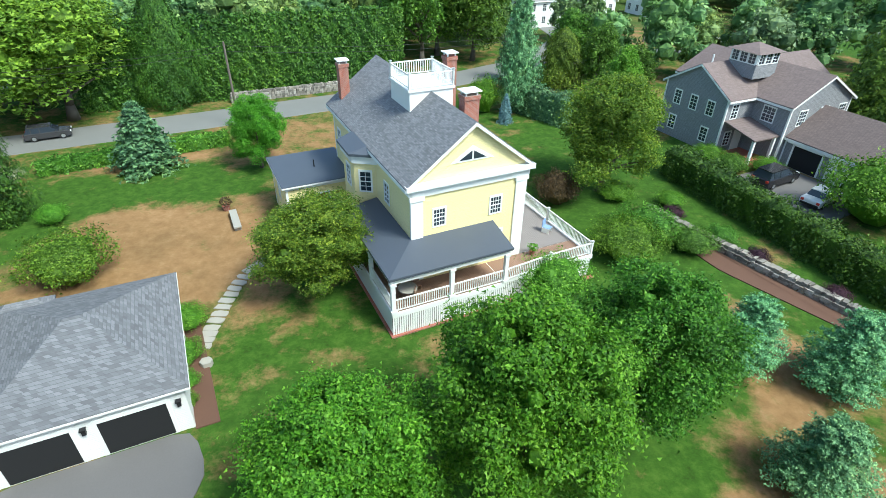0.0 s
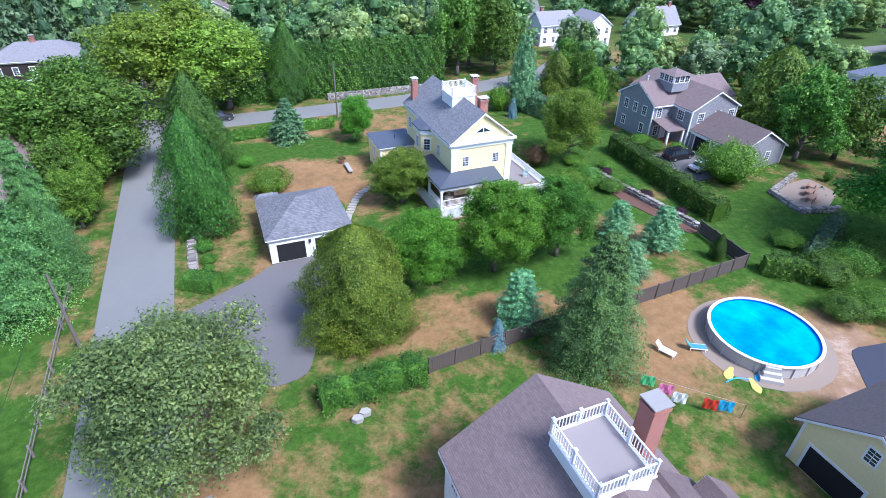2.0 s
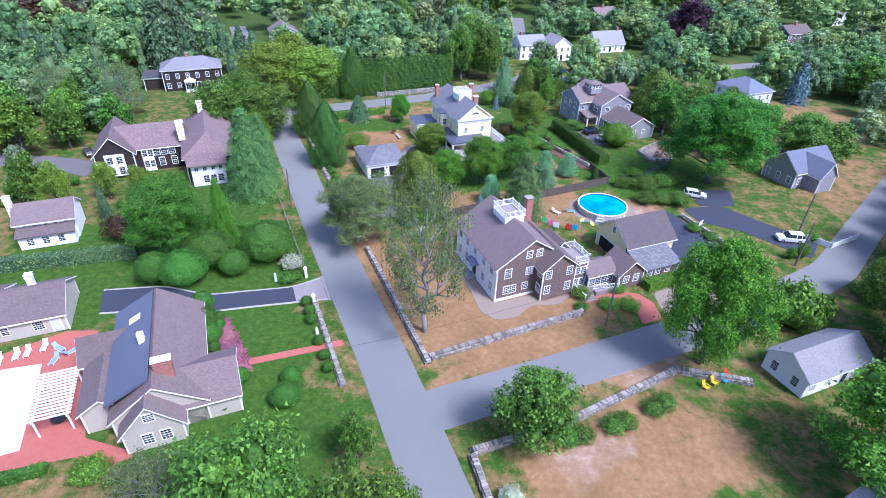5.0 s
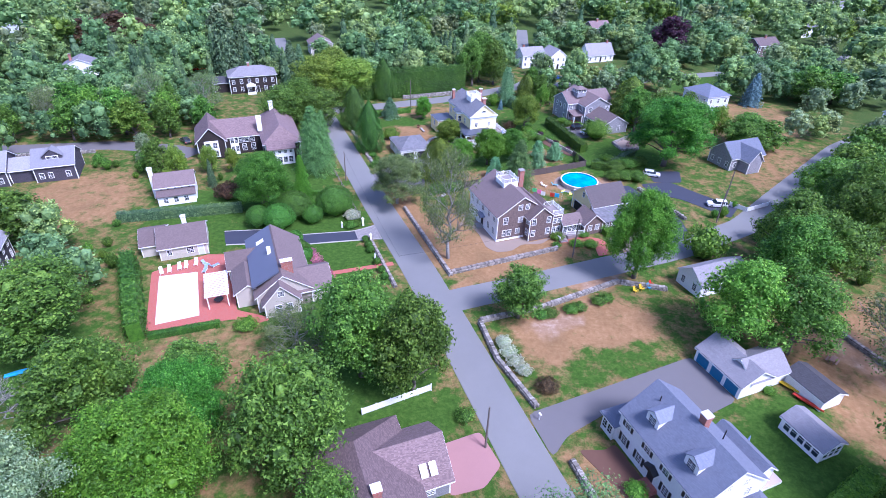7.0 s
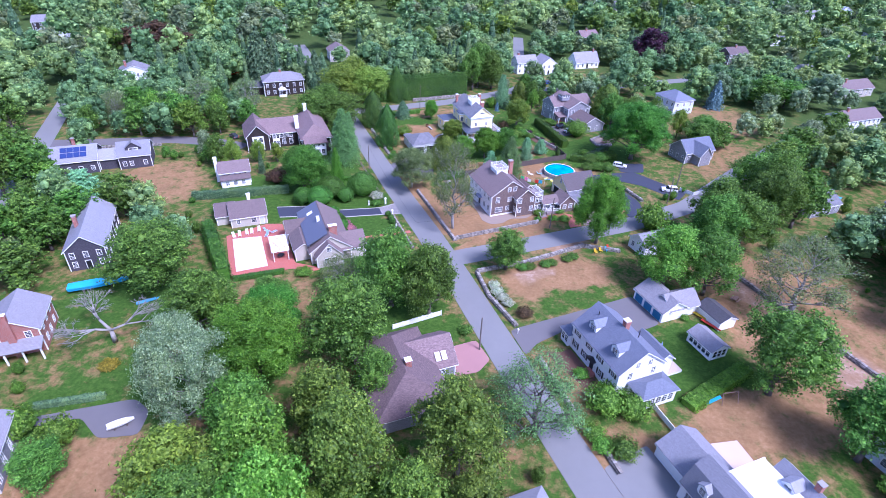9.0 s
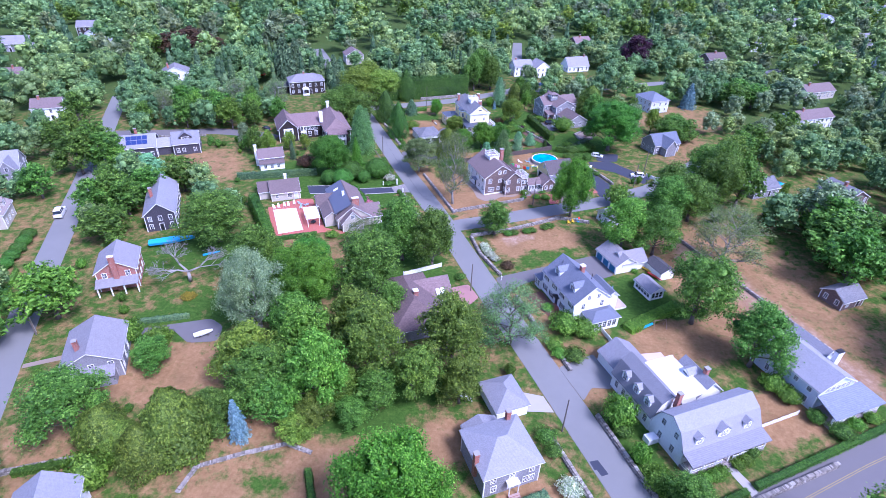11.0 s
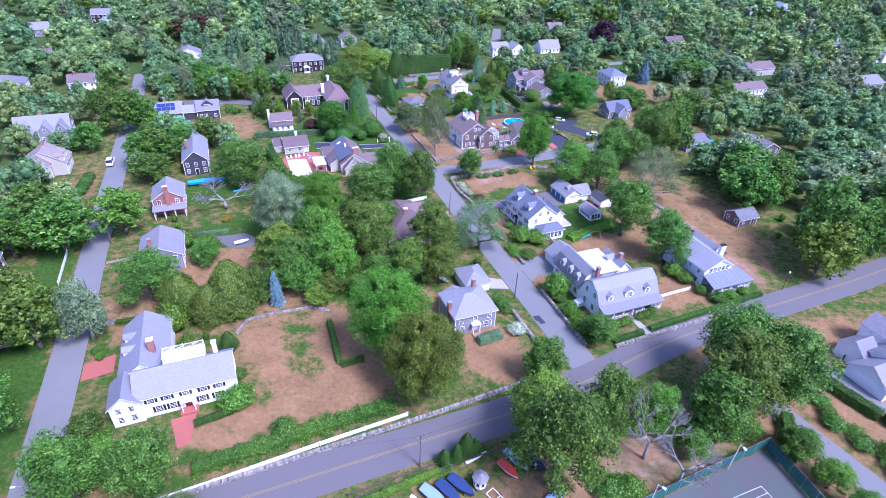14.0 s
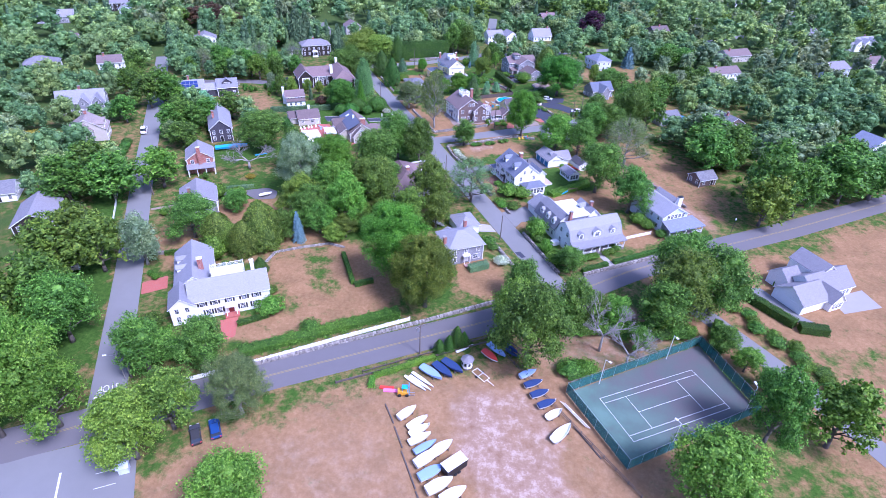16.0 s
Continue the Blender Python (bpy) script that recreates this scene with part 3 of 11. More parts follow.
def cards(points, normals, size, rng_, tilt=0.38, long=1.0):
    """Small three-cornered leaf sprays at the points, facing roughly along the normals, each turned and bent at random."""
    n = len(points)
    nn = normals + tilt * rng_.normal(size=(n, 3))
    nn /= np.linalg.norm(nn, axis=1)[:, None] + 1e-9
    r = rng_.normal(size=(n, 3))
    t = np.cross(nn, r)
    t /= np.linalg.norm(t, axis=1)[:, None] + 1e-9
    b = np.cross(nn, t)
    s = (size * rng_.uniform(0.6, 1.35, n))[:, None]
    t, b = t * s * long, b * s
    v = np.stack([points - t, points + t * 0.35 - b * 0.62, points + t * 0.8 + b * 0.75 + nn * s * 0.2], 1)
    return v.reshape(-1, 3)


def quads_to_mesh(name, v, extra=None, material=None):
    """One mesh from a row of loose leaves and, if given, some solid shapes."""
    n = len(v) // 3
    f = np.arange(n * 3).reshape(-1, 3)
    me = bpy.data.meshes.new(name)
    ev = np.array(extra.v, dtype=float).reshape(-1, 3) if extra else np.zeros((0, 3))
    faces = [tuple(q) for q in f.tolist()] + ([tuple(i + n * 3 for i in q) for q in extra.f] if extra else [])
    me.from_pydata(np.concatenate([v, ev]).tolist(), [], faces)
    if material:
        me.materials.append(material)
    return me


def blob(m, c, r, sx=1.0, sz=1.0, rng_=rng, rings=5, seg=8):
    """A lumpy closed core for the shaded inside of a crown."""
    v = [(c[0], c[1], c[2] + r * sz)]
    for i in range(1, rings):
        th = math.pi * i / rings
        for j in range(seg):
            k = r * rng_.uniform(0.8, 1.1)
            ph = 2 * math.pi * (j + 0.5 * (i % 2)) / seg
            v.append((c[0] + k * sx * math.sin(th) * math.cos(ph), c[1] + k * sx * math.sin(th) * math.sin(ph), c[2] + k * sz * math.cos(th)))
    v.append((c[0], c[1], c[2] - r * sz))
    f = [(0, 1 + j, 1 + (j + 1) % seg) for j in range(seg)]
    for i in range(rings - 2):
        a, b = 1 + i * seg, 1 + (i + 1) * seg
        f += [(a + j, b + j, b + (j + 1) % seg, a + (j + 1) % seg) for j in range(seg)]
    a, z = 1 + (rings - 2) * seg, len(v) - 1
    f += [(a + (j + 1) % seg, a + j, z) for j in range(seg)]
    m.add(v, f)


def lobes_of(seed, k, r, z0, z1, spread=0.62, lump=1.0):
    """Centres and radii of the foliage masses of a broad crown."""
    g = np.random.default_rng(seed)
    out = []
    for i in range(k):
        u = (i + 0.5) / k
        z = z0 + (z1 - z0) * (0.12 + 0.8 * u)
        prof = math.sqrt(max(0.08, 1 - (2 * (u - 0.38) / 1.24) ** 2))
        ang = i * 2.399 + g.uniform(-0.5, 0.5)
        d = r * spread * prof * g.uniform(0.5, 1.15)
        out.append((d * math.cos(ang), d * math.sin(ang), z, r * g.uniform(0.2, 0.42) * lump))
    out.append((0, 0, z0 + (z1 - z0) * 0.55, r * 0.55))
    out.append((0.1 * r, 0, z0 + (z1 - z0) * 0.78, r * 0.36))
    return out


def broad_crown(seed, n, leaf, k=14, r=5.0, z0=2.2, z1=12.0, thin=0.0, core=True, spread=0.7, lump=1.0):
    g = np.random.default_rng(seed)
    lobes = np.array(lobes_of(seed, k, r, z0, z1, spread, lump))
    w = lobes[:, 3] ** 2
    pick = g.choice(len(lobes), n * 2, p=w / w.sum())
    d = g.normal(size=(n * 2, 3))
    d[:, 2] += 0.25
    d /= np.linalg.norm(d, axis=1)[:, None]
    # twigs: leaves gather in small sprays
    depth = 1 - 0.32 * g.random(n * 2) ** 1.6 + 0.1 * g.random(n * 2)
    p = lobes[pick, :3] + d * (lobes[pick, 3] * depth)[:, None]
    tips = p[: max(60, n // 16 if n < 20000 else n // 70)]
    own = g.integers(0, len(tips), n * 2)
    near = g.random(n * 2) < 0.72
    wide = (0.085 + 0.05 * g.random(n * 2)) * r * 0.62
    p[near] = (tips[own] + g.normal(size=(n * 2, 3)) * wide[:, None] * np.array([1, 1, 0.6]))[near]
    d[near] = (0.6 * d[own] + 0.4 * g.normal(size=(n * 2, 3)))[near] + np.array([0, 0, 0.35])
    keep = np.ones(len(p), bool)
    for c in lobes:
        keep &= np.linalg.norm(p - c[:3], axis=1) > c[3] * 0.6
    # gaps
    hole = np.sin(1.9 * p[:, 0] + seed) * np.sin(2.1 * p[:, 1]) * np.sin(1.7 * p[:, 2] + 1)
    keep &= hole < 0.42 - thin
    p, d = p[keep][:n], d[keep][:n]
    v = cards(p, d, leaf, g)
    m = Mesh()
    if core:
        for c in lobes:
            blob(m, c[:3], c[3] * (0.36 if n > 20000 else 0.46), rng_=g, rings=4, seg=6)
    return v, m, lobes


def trunk_mesh(seed, h, r, lobes, limbs=6):
    g = np.random.default_rng(seed)
    m = Mesh()
    z, p, rr = 0.0, Vector((0, 0, -0.2)), r
    top = h * 0.62
    while z < top:
        q = Vector((p.x + g.uniform(-0.12, 0.12), p.y + g.uniform(-0.12, 0.12), z + top / 5))
        m.rod(p, q, rr * (1.35 if z == 0 else 1), rr * 0.86, 9)
        p, rr, z = q, rr * 0.84, z + top / 5
    for c in list(lobes)[:limbs + 4]:
        a = Vector((0, 0, min(max(c[2] * 0.55, h * 0.18), top)))
        mid = a.lerp(Vector(c[:3]), 0.5) + Vector((0, 0, 0.25))
        m.rod(a, mid, r * 0.42, r * 0.26, 6)
        m.rod(mid, c[:3], r * 0.26, r * 0.08, 6)
    return m


def conifer(seed, n, leaf, r=3.0, h=12.0, tiers=20, low=0.06, droop=0.25, full=1.0, power=0.9):
    """Whorls of branches clothed in needle sprays, wide at the foot."""
    g = np.random.default_rng(seed)
    pts, nor = [], []
    m = Mesh()
    per = max(4, n // (tiers * 9))
    for i in range(tiers):
        u = (i + g.uniform(-0.2, 0.2)) / tiers
        z = h * (low + (0.97 - low) * u)
        rad = r * (1 - max(u, 0)) ** power * full + 0.12
        k = 9 if u < 0.6 else 7
        for j in range(k):
            a = 2 * math.pi * (j + 0.5 * (i % 2)) / k + g.uniform(-0.2, 0.2)
            ln = rad * g.uniform(0.72, 1.12)
            for s in np.linspace(0.25, 1.0, per):
                s = s + g.uniform(-0.05, 0.05)
                wv = 0.22 * ln * (1.15 - s) + 0.08
                x, y = math.cos(a) * ln * s, math.sin(a) * ln * s
                off = g.normal(size=3) * wv
                pts.append((x + off[0], y + off[1], z - droop * ln * s * s + off[2] * 0.4))
                nor.append((math.cos(a) * 0.6, math.sin(a) * 0.6, 0.8))
    blob(m, (0, 0, h * 0.4), r * 0.42, 1.0, h * 0.36 / (r * 0.42), g, 6, 8)
    return cards(np.array(pts), np.array(nor), leaf, g, 0.5, 1.25), m


def column(seed, n, leaf, r=1.5, h=6.0, power=1.3, top=0.12):
    """A close-leaved upright conifer: a full-sided spire."""
    g = np.random.default_rng(seed)
    u = g.random(n) ** 0.85
    prof = np.where(u < 0.18, 0.72 + 0.28 * u / 0.18, (1 - (np.maximum(u - 0.18, 0) / 0.82) ** power) * (1 - top) + top * (1 - u))
    a = g.random(n) * 2 * math.pi
    lump = 1 + 0.14 * np.sin(3 * a + 5 * u + seed) + 0.1 * np.sin(5 * a - 11 * u) + 0.07 * np.sin(9 * a + 23 * u) + 0.06 * np.sin(13 * a - 37 * u) + 0.06 * g.normal(size=n)
    rad = r * prof * lump * (1 - 0.2 * g.random(n) ** 2)
    p = np.stack([rad * np.cos(a), rad * np.sin(a), h * u], 1)
    nr = np.stack([np.cos(a), np.sin(a), 0.35 + 0.5 * u], 1)
    m = Mesh()
    blob(m, (0, 0, h * 0.34), r * 0.6, 1.0, h * 0.33 / (r * 0.6), g, 7, 9)
    return cards(p, nr, leaf, g, 0.45, 1.2), m


def dome(seed, n, leaf, r=2.0, h=3.0, tight=0.05):
    """A rounded, clipped or shaggy shrub."""
    g = np.random.default_rng(seed)
    d = g.normal(size=(n, 3))
    d[:, 2] = np.abs(d[:, 2]) * 1.0 - 0.25
    d /= np.linalg.norm(d, axis=1)[:, None]
    lump = 1 + tight * (np.sin(4 * d[:, 0] * 2 + seed) + np.sin(5 * d[:, 1] * 2) + np.sin(6 * d[:, 2])) + tight * g.normal(size=n) - 0.15 * g.random(n) ** 2
    p = d * lump[:, None] * np.array([r, r, h * 0.55]) + np.array([0, 0, h * 0.45])
    p[:, 2] = np.maximum(p[:, 2], 0.06)
    m = Mesh()
    blob(m, (0, 0, h * 0.44), r * 0.84, 1.0, h * 0.44 / (r * 0.84), g, 6, 10)
    return cards(p, d, leaf, g, 0.5), m


PLANTS = {}


def plant_meshes(shape):
    """Crown and trunk of a kind of plant, made once: nominal size 10 across, 12 high for trees; 4 across, 3 high for shrubs."""
    if shape in PLANTS:
        return PLANTS[shape]
    trunk = None
    if shape.startswith("broad"):
        s = int(shape[-1])
        fine = "fine" in shape
        big = "big" in shape
        afar = "far" in shape
        v, m, lobes = broad_crown(20 + s, 64000 if fine else 3400 if afar else 15000 if big else 10500, 0.1 if fine else 0.32 if afar else 0.155 if big else 0.19, k=(40 if fine else 26 if big else 20) + 3 * s, lump=0.72 if fine else 0.85 if big else 0.92, spread=0.78 if fine else 0.74)
        trunk = trunk_mesh(s, 12, 0.3, lobes)
    elif shape.startswith("tall"):
        fine = "fine" in shape
        v, m, lobes = broad_crown(43, 34000 if fine else 7600, 0.13 if fine else 0.25, k=24, r=5.0, z0=1.4, z1=12.2, spread=0.55)
        trunk = trunk_mesh(5, 12, 0.26, lobes)
    elif shape in ("bare", "twiggy", "thin"):
        g = np.random.default_rng(3 if shape == "bare" else 5)
        trunk, v, m, tips = Mesh(), None, None, []

        def grow(p, d, ln, r, k):
            q = p + d * ln
            trunk.rod(p, q, r, r * 0.68, 6 if k > 3 else 3)
            if k < 2:
                tips.append(q)
            if k:
                for _ in range(3):
                    e = (d + Vector(g.normal(size=3)) * (0.48 if shape == "bare" else 0.55))
                    e.z = abs(e.z) * 0.8 + 0.12
                    grow(q, e.normalized(), ln * g.uniform(0.62, 0.86), r * 0.6, k - 1)
        if shape == "bare":
            grow(Vector((0, 0, -0.2)), Vector((0, 0, 1)), 2.9, 0.34, 6)
        else:
            p, rr = Vector((0, 0, -0.2)), 0.34
            for i in range(24):
                u = i / 23
                q = Vector((0.25 * math.sin(i * 0.9), 0.25 * math.cos(i * 0.7), 1.6 + 8.0 * u))
                trunk.rod(p, q, rr, rr * 0.93, 6)
                p, rr = q, rr * 0.93
                th, lift = i * 2.399, 0.25 + 0.75 * u
                d = Vector((math.cos(th), math.sin(th), lift)).normalized()
                reach = math.sqrt(max(0.1, 1 - (2 * (u - 0.3) / 1.5) ** 2))
                grow(q, d, 2.1 * reach * g.uniform(0.8, 1.15), rr * 0.55, 3)
        if shape != "bare":
            per = 66 if shape == "twiggy" else 22
            t = np.repeat(np.array(tips), per, 0)
            d = g.normal(size=t.shape)
            low = (1.25 - t[:, 2] / t[:, 2].max())
            if shape == "thin":
                keep = g.random(len(t)) < low
                t, d = t[keep], d[keep]
            v, m = cards(t + d * np.array([0.42, 0.42, 0.3]), d + np.array([0, 0, 1.0]), 0.105 if shape == "twiggy" else 0.11, g, 0.5), Mesh()
    elif shape.startswith("spruce"):
        fine = "fine" in shape
        v, m = conifer(4, 84000 if fine else 7000, 0.066 if fine else 0.28, r=4.6, h=12, tiers=26 if fine else 18, power=0.74 if fine else 0.8)
        trunk = Mesh().rod((0, 0, -0.2), (0, 0, 11), 0.3, 0.05)
    elif shape == "pine":
        v, m = conifer(9, 30000, 0.13, r=4.8, h=12, tiers=18, droop=-0.25, power=0.5)
        trunk = Mesh().rod((0, 0, -0.2), (0, 0, 11), 0.3, 0.05)
    elif shape.startswith("column"):
        v, m = column(2, 36000 if "fine" in shape else 7000, 0.11 if "fine" in shape else 0.25, r=5.0, h=12.0, power=2.0)
        trunk = Mesh().rod((0, 0, -0.2), (0, 0, 5), 0.4, 0.2)
    elif shape.startswith("denseoval"):
        v, m = column(6, *((80000, 0.08) if "fine" in shape else (14000, 0.2)), r=5.0, h=12.0, power=4.2, top=0.3)
        trunk = Mesh().rod((0, 0, -0.2), (0, 0, 5), 0.35, 0.2)
    elif shape == "ball":
        v, m = dome(3, 12000, 0.05, r=2.0, h=3.0, tight=0.02)
    elif shape == "bushfine":
        v, m = dome(12, 6500, 0.075, r=2.0, h=3.0, tight=0.11)
    else:
        v, m = dome(8, 1500, 0.17, r=2.0, h=3.0, tight=0.1)
    crown = quads_to_mesh("crown", v, m, None) if v is not None else None
    if crown:
        crown.materials.append(None)
    if trunk is not None:
        trunk = trunk.data("trunk", None, True)
        trunk.materials.append(None)
    PLANTS[shape] = (crown, trunk)
    return PLANTS[shape]


KINDS = {
    # kind: shapes, leaf, name, label, category
    "oak": (("broad0", "broad1", "broad2"), "oak", "tree", "broad dark green oak tree in full summer leaf"),
    "maple": (("broad1", "broad2", "broad0"), "maple", "tree", "rounded bright green maple tree in full leaf"),
    "finemaple": (("broadfine1", "broadfine2"), "vivid", "tree", "bright green leafy maple tree standing on the lawn"),
    "finedense": (("broadfine0", "broadfine2"), "vividolive", "tree", "olive green leafy tree beside the yellow house"),
    "fineoak": (("broadfine2", "broadfine0"), "vividoak", "tree", "dark green spreading tree close to the yellow house"),
    "yellowoak": (("broad2", "broad0"), "yellow", "tree", "broad tree with yellow green turning leaves"),
    "finedenseoval": (("denseovalfine",), "vividolive", "tree", "dense oval tree with olive and yellow green leaves beside the drive"),
    "olive": (("broad1", "broad2", "broad0"), "dense", "tree", "full olive green tree in summer leaf"),
    "dense": (("denseoval",), "dense", "tree", "dense oval olive green tree, leafy to the ground"),
    "spruce": (("sprucefine",), "spruce", "spruce_tree", "tall blue green spruce with drooping boughs"),
    "darkspruce": (("spruce",), "needle", "spruce_tree", "tall dark green spruce tree"),
    "fir": (("sprucefine",), "vivid", "fir_tree", "bright green pyramid fir among clipped shrubs"),
    "lushoak": (("broadfine2", "broadfine0"), "vividoak", "tree", "broad soft green tree over the garden across the lane"),
    "pine": (("pine",), "pine", "pine_tree", "soft bushy blue green pine tree"),
    "bluespruce": (("spruce",), "blue", "spruce_tree", "small silvery blue spruce tree"),
    "cedar": (("columnfine",), "cedar", "cedar_tree", "dense upright green cedar tree"),
    "silver": (("tall", "broad1"), "silver", "tree", "grey green tree with silvery leaves"),
    "finesilver": (("twiggy",), "sage", "tree", "grey green tree with silvery leaves beside the lane"),
    "poplar": (("twiggy",), "silver", "tree", "tall poplar with white backed silvery leaves"),
    "sparse": (("thin",), "sage", "tree", "thinly leaved old tree with bare grey branches"),
    "locust": (("thin",), "softpine", "pine_tree", "feathery open pine with soft green needles over the lane"),
    "bare": (("bare",), None, "bare_tree", "leafless dead tree with pale grey branches"),
    "purple": (("broad1",), "purple", "tree", "copper beech with dark purple leaves"),
    "redoak": (("broad0",), "red", "tree", "broad tree with dull russet leaves"),
    "bush": (("bush",), "maple", "shrub", "rounded green garden shrub"),
    "darkbush": (("bush",), "oak", "shrub", "dark green garden shrub"),
    "redbush": (("bush",), "red", "shrub", "russet red garden shrub"),
    "purplebush": (("bush",), "purple", "shrub", "dark purple leaved garden shrub"),
    "whitebush": (("bush",), "white", "hydrangea", "hydrangea shrub with white blossom"),
    "pinkbush": (("bush",), "pink", "flower_bed", "low bed of pink flowers"),
    "goldbush": (("bush",), "gold", "shrub", "golden yellow garden shrub"),
    "ball": (("ball",), "clipped", "clipped_shrub", "smoothly clipped rounded green shrub"),
}
CROWNS = []
count = 0


def tree(kind, a, b, h, r, lift=0.0):
    """A plant of that kind at grid place (a, b), h high and r in radius."""
    global count
    shapes, leaf, name, label = KINDS[kind]
    shape = shapes[count % len(shapes)]
    count += 1
    x, y, _z = W(a, b)
    if shape.startswith("broad") and "fine" not in shape:
        if not (-75 < x < 85 and -215 < y < 100):
            shape = "broadfar" + shape[-1]
        elif r > 7.2:
            shape = "broadbig" + shape[-1]
    if shape == "bush" and -24 < a < 62 and b > -36:
        shape = "bushfine"
    crown, trunk = plant_meshes(shape)
    small = shape in ("ball", "bush", "bushfine")
    nr, nh = (2.0, 3.0) if small else (5.1, 12.6 if "broad" in shape else 12.0)
    if shape in ("bare", "twiggy", "thin"):
        nr, nh = 6.0, 12.0
    root = new(name)
    root.empty_display_size = 0.3
    ang = (count * 137.5) % 360
    root.matrix_basis = pose(*W(a, b, lift), 0, 0, ang) @ Matrix.Diagonal((r / nr, r / nr, h / nh, 1))
    tagged(root, label, "shrub" if small else "tree", group={"ball": "clipped shrubs of the gardens", "whitebush": "hydrangeas of the gardens"}.get(kind, "shrubs of the gardens" if small else name.replace("_", " ") + "s of the neighbourhood"))
    if trunk is not None:
        t = part("trunk", trunk, None, root)
        t.material_slots[0].link = "OBJECT"
        t.material_slots[0].material = PALE_BARK if kind in ("bare", "sparse", "silver", "finesilver", "poplar") else BARK
    if crown is not None:
        c = part("leaves" if small else "crown", crown, None, root)
        c.material_slots[0].link = "OBJECT"
        c.material_slots[0].material = LEAF[leaf]
    CROWNS.append((a, b, r))
    return root


def hedge(a0, b0, a1, b1, h=1.6, w=1.2, leaf="cedar", label="clipped green hedge", size=0.16, density=34, rough=0.12, name="hedge"):
    """A hedge from (a0, b0) to (a1, b1): a leafy bank over a dark core."""
    d = math.hypot(a1 - a0, b1 - b0)
    ang = math.degrees(math.atan2(b1 - b0, a1 - a0))
    g = np.random.default_rng(int(abs(a0 * 7 + b0 * 13)) + 1)
    n = int(d * (w + 2 * h) * density * 1.6)
    x = g.random(n) * d
    per = g.random(n) * (w + 2 * h)
    y = np.where(per < h, -w / 2, np.where(per < h + w, per - h - w / 2, w / 2))
    z = np.where(per < h, per, np.where(per < h + w, h, per - h - w))
    ny = np.where(per < h, -1.0, np.where(per < h + w, 0, 1.0))
    nz = np.where((per >= h) & (per < h + w), 1.0, 0.25)
    lump = rough * (np.sin(1.7 * x + a0) + np.sin(3.1 * x + z * 2) + g.normal(size=n) * 0.8) * 0.7
    taper = 1 - 0.18 * (z / h) ** 2
    p = np.stack([x + g.normal(size=n) * 0.1, (y + ny * lump) * taper, np.maximum(z + nz * lump * (z > h * 0.9), 0.05)], 1)
    v = cards(p, np.stack([0 * x, ny, nz], 1), size * 0.75, g, 0.5, 1.1)
    m = Mesh().box(0.1, d - 0.1, -w / 2 * 0.78, w / 2 * 0.78, 0, h * 0.9)
    me = quads_to_mesh(name, v, m, LEAF[leaf])
    ob = new(name, me)
    ob.matrix_basis = pose(*W(a0, b0, 0), 0, 0, TURN + ang)
    return tagged(ob, label, "hedge")


# ---- ground: one sheet, its turf greener or drier by plot ----
GREENS = []


def lawn(a, b, ra, rb, green, bare=0.0):
    """A stretch of turf round (a, b) that is greener (or, with bare, earthier) than the rest."""
    GREENS.append((a, b, ra, rb, green, bare))


# yellow house and its garden
lawn(-6, 30, 12, 16, 0.35)
lawn(4, 22, 14, 8, 0.62)
lawn(8, 36, 6, 10, 0.6)
lawn(-8, 53, 12, 6, 0.75)
lawn(-4, 42, 9, 8, 0.05)
lawn(28, 26, 9, 14, 0.85)
lawn(24, 14, 8, 6, 0.12)
lawn(14, 14, 12, 6, 0.8)
lawn(3, 7, 10, 3, 0.25)
lawn(38, 38, 10, 14, 0.75)
lawn(34, 60, 16, 9, 0.6)
lawn(5, 60, 20, 5, 0.3)
# fenced yard with the pool
lawn(2, -2, 7, 7, 0.5)
lawn(18, 0, 9, 8, 0.02)
lawn(31, -8, 8, 8, 0.1)
lawn(30, -11, 6, 5, 0.0, 0.75)
lawn(47, 6, 16, 14, 0.8)
# brown house yard
lawn(-14, -22, 8, 12, 0.06)
lawn(-4, -31, 16, 5, 0.02)
lawn(-8, -16, 5, 9, 0.22)
lawn(-20, -8, 3, 25, 0.1)
lawn(-8, -37.2, 14, 2.2, 0.0)
lawn(4, -44, 9, 2.5, 0.0, 0.5)
# gardens across the lane
lawn(-44, -2, 14, 16, 0.9)
lawn(-43, -37, 12, 8, 1.05)
lawn(-42, 20, 10, 12, 0.8)
lawn(-62, 5, 14, 14, 0.75)
lawn(-70, -42, 16, 8, 0.35)
lawn(-46, -58, 12, 10, 0.85)
lawn(-38, -66, 8, 4, 0.95)
lawn(-39, -22.5, 5.8, 8.6, 1.35)
# corner lawn
lawn(-4, -56, 13, 9, 0.05)
lawn(-4, -64, 9, 4, 0.6)
lawn(-7, -53, 4, 2.5, 0.0, 0.7)
lawn(9, -90, 14, 10, 0.85)
lawn(-18, -84, 4, 8, 0.3)
lawn(-20, -103, 7, 9, 0.1)
lawn(10, -104, 18, 8, 0.1)
lawn(-20, -124, 6, 8, 0.75)
lawn(12, -128, 10, 6, 0.05)
lawn(40, -92, 22, 34, 0.2)
lawn(36, -100, 5, 34, 0.0, 0.55)
lawn(90, -20, 18, 26, 0.3)
lawn(112, 20, 24, 16, 0.25)
lawn(130, 60, 16, 14, 0.95)
lawn(92, 88, 16, 10, 0.35)
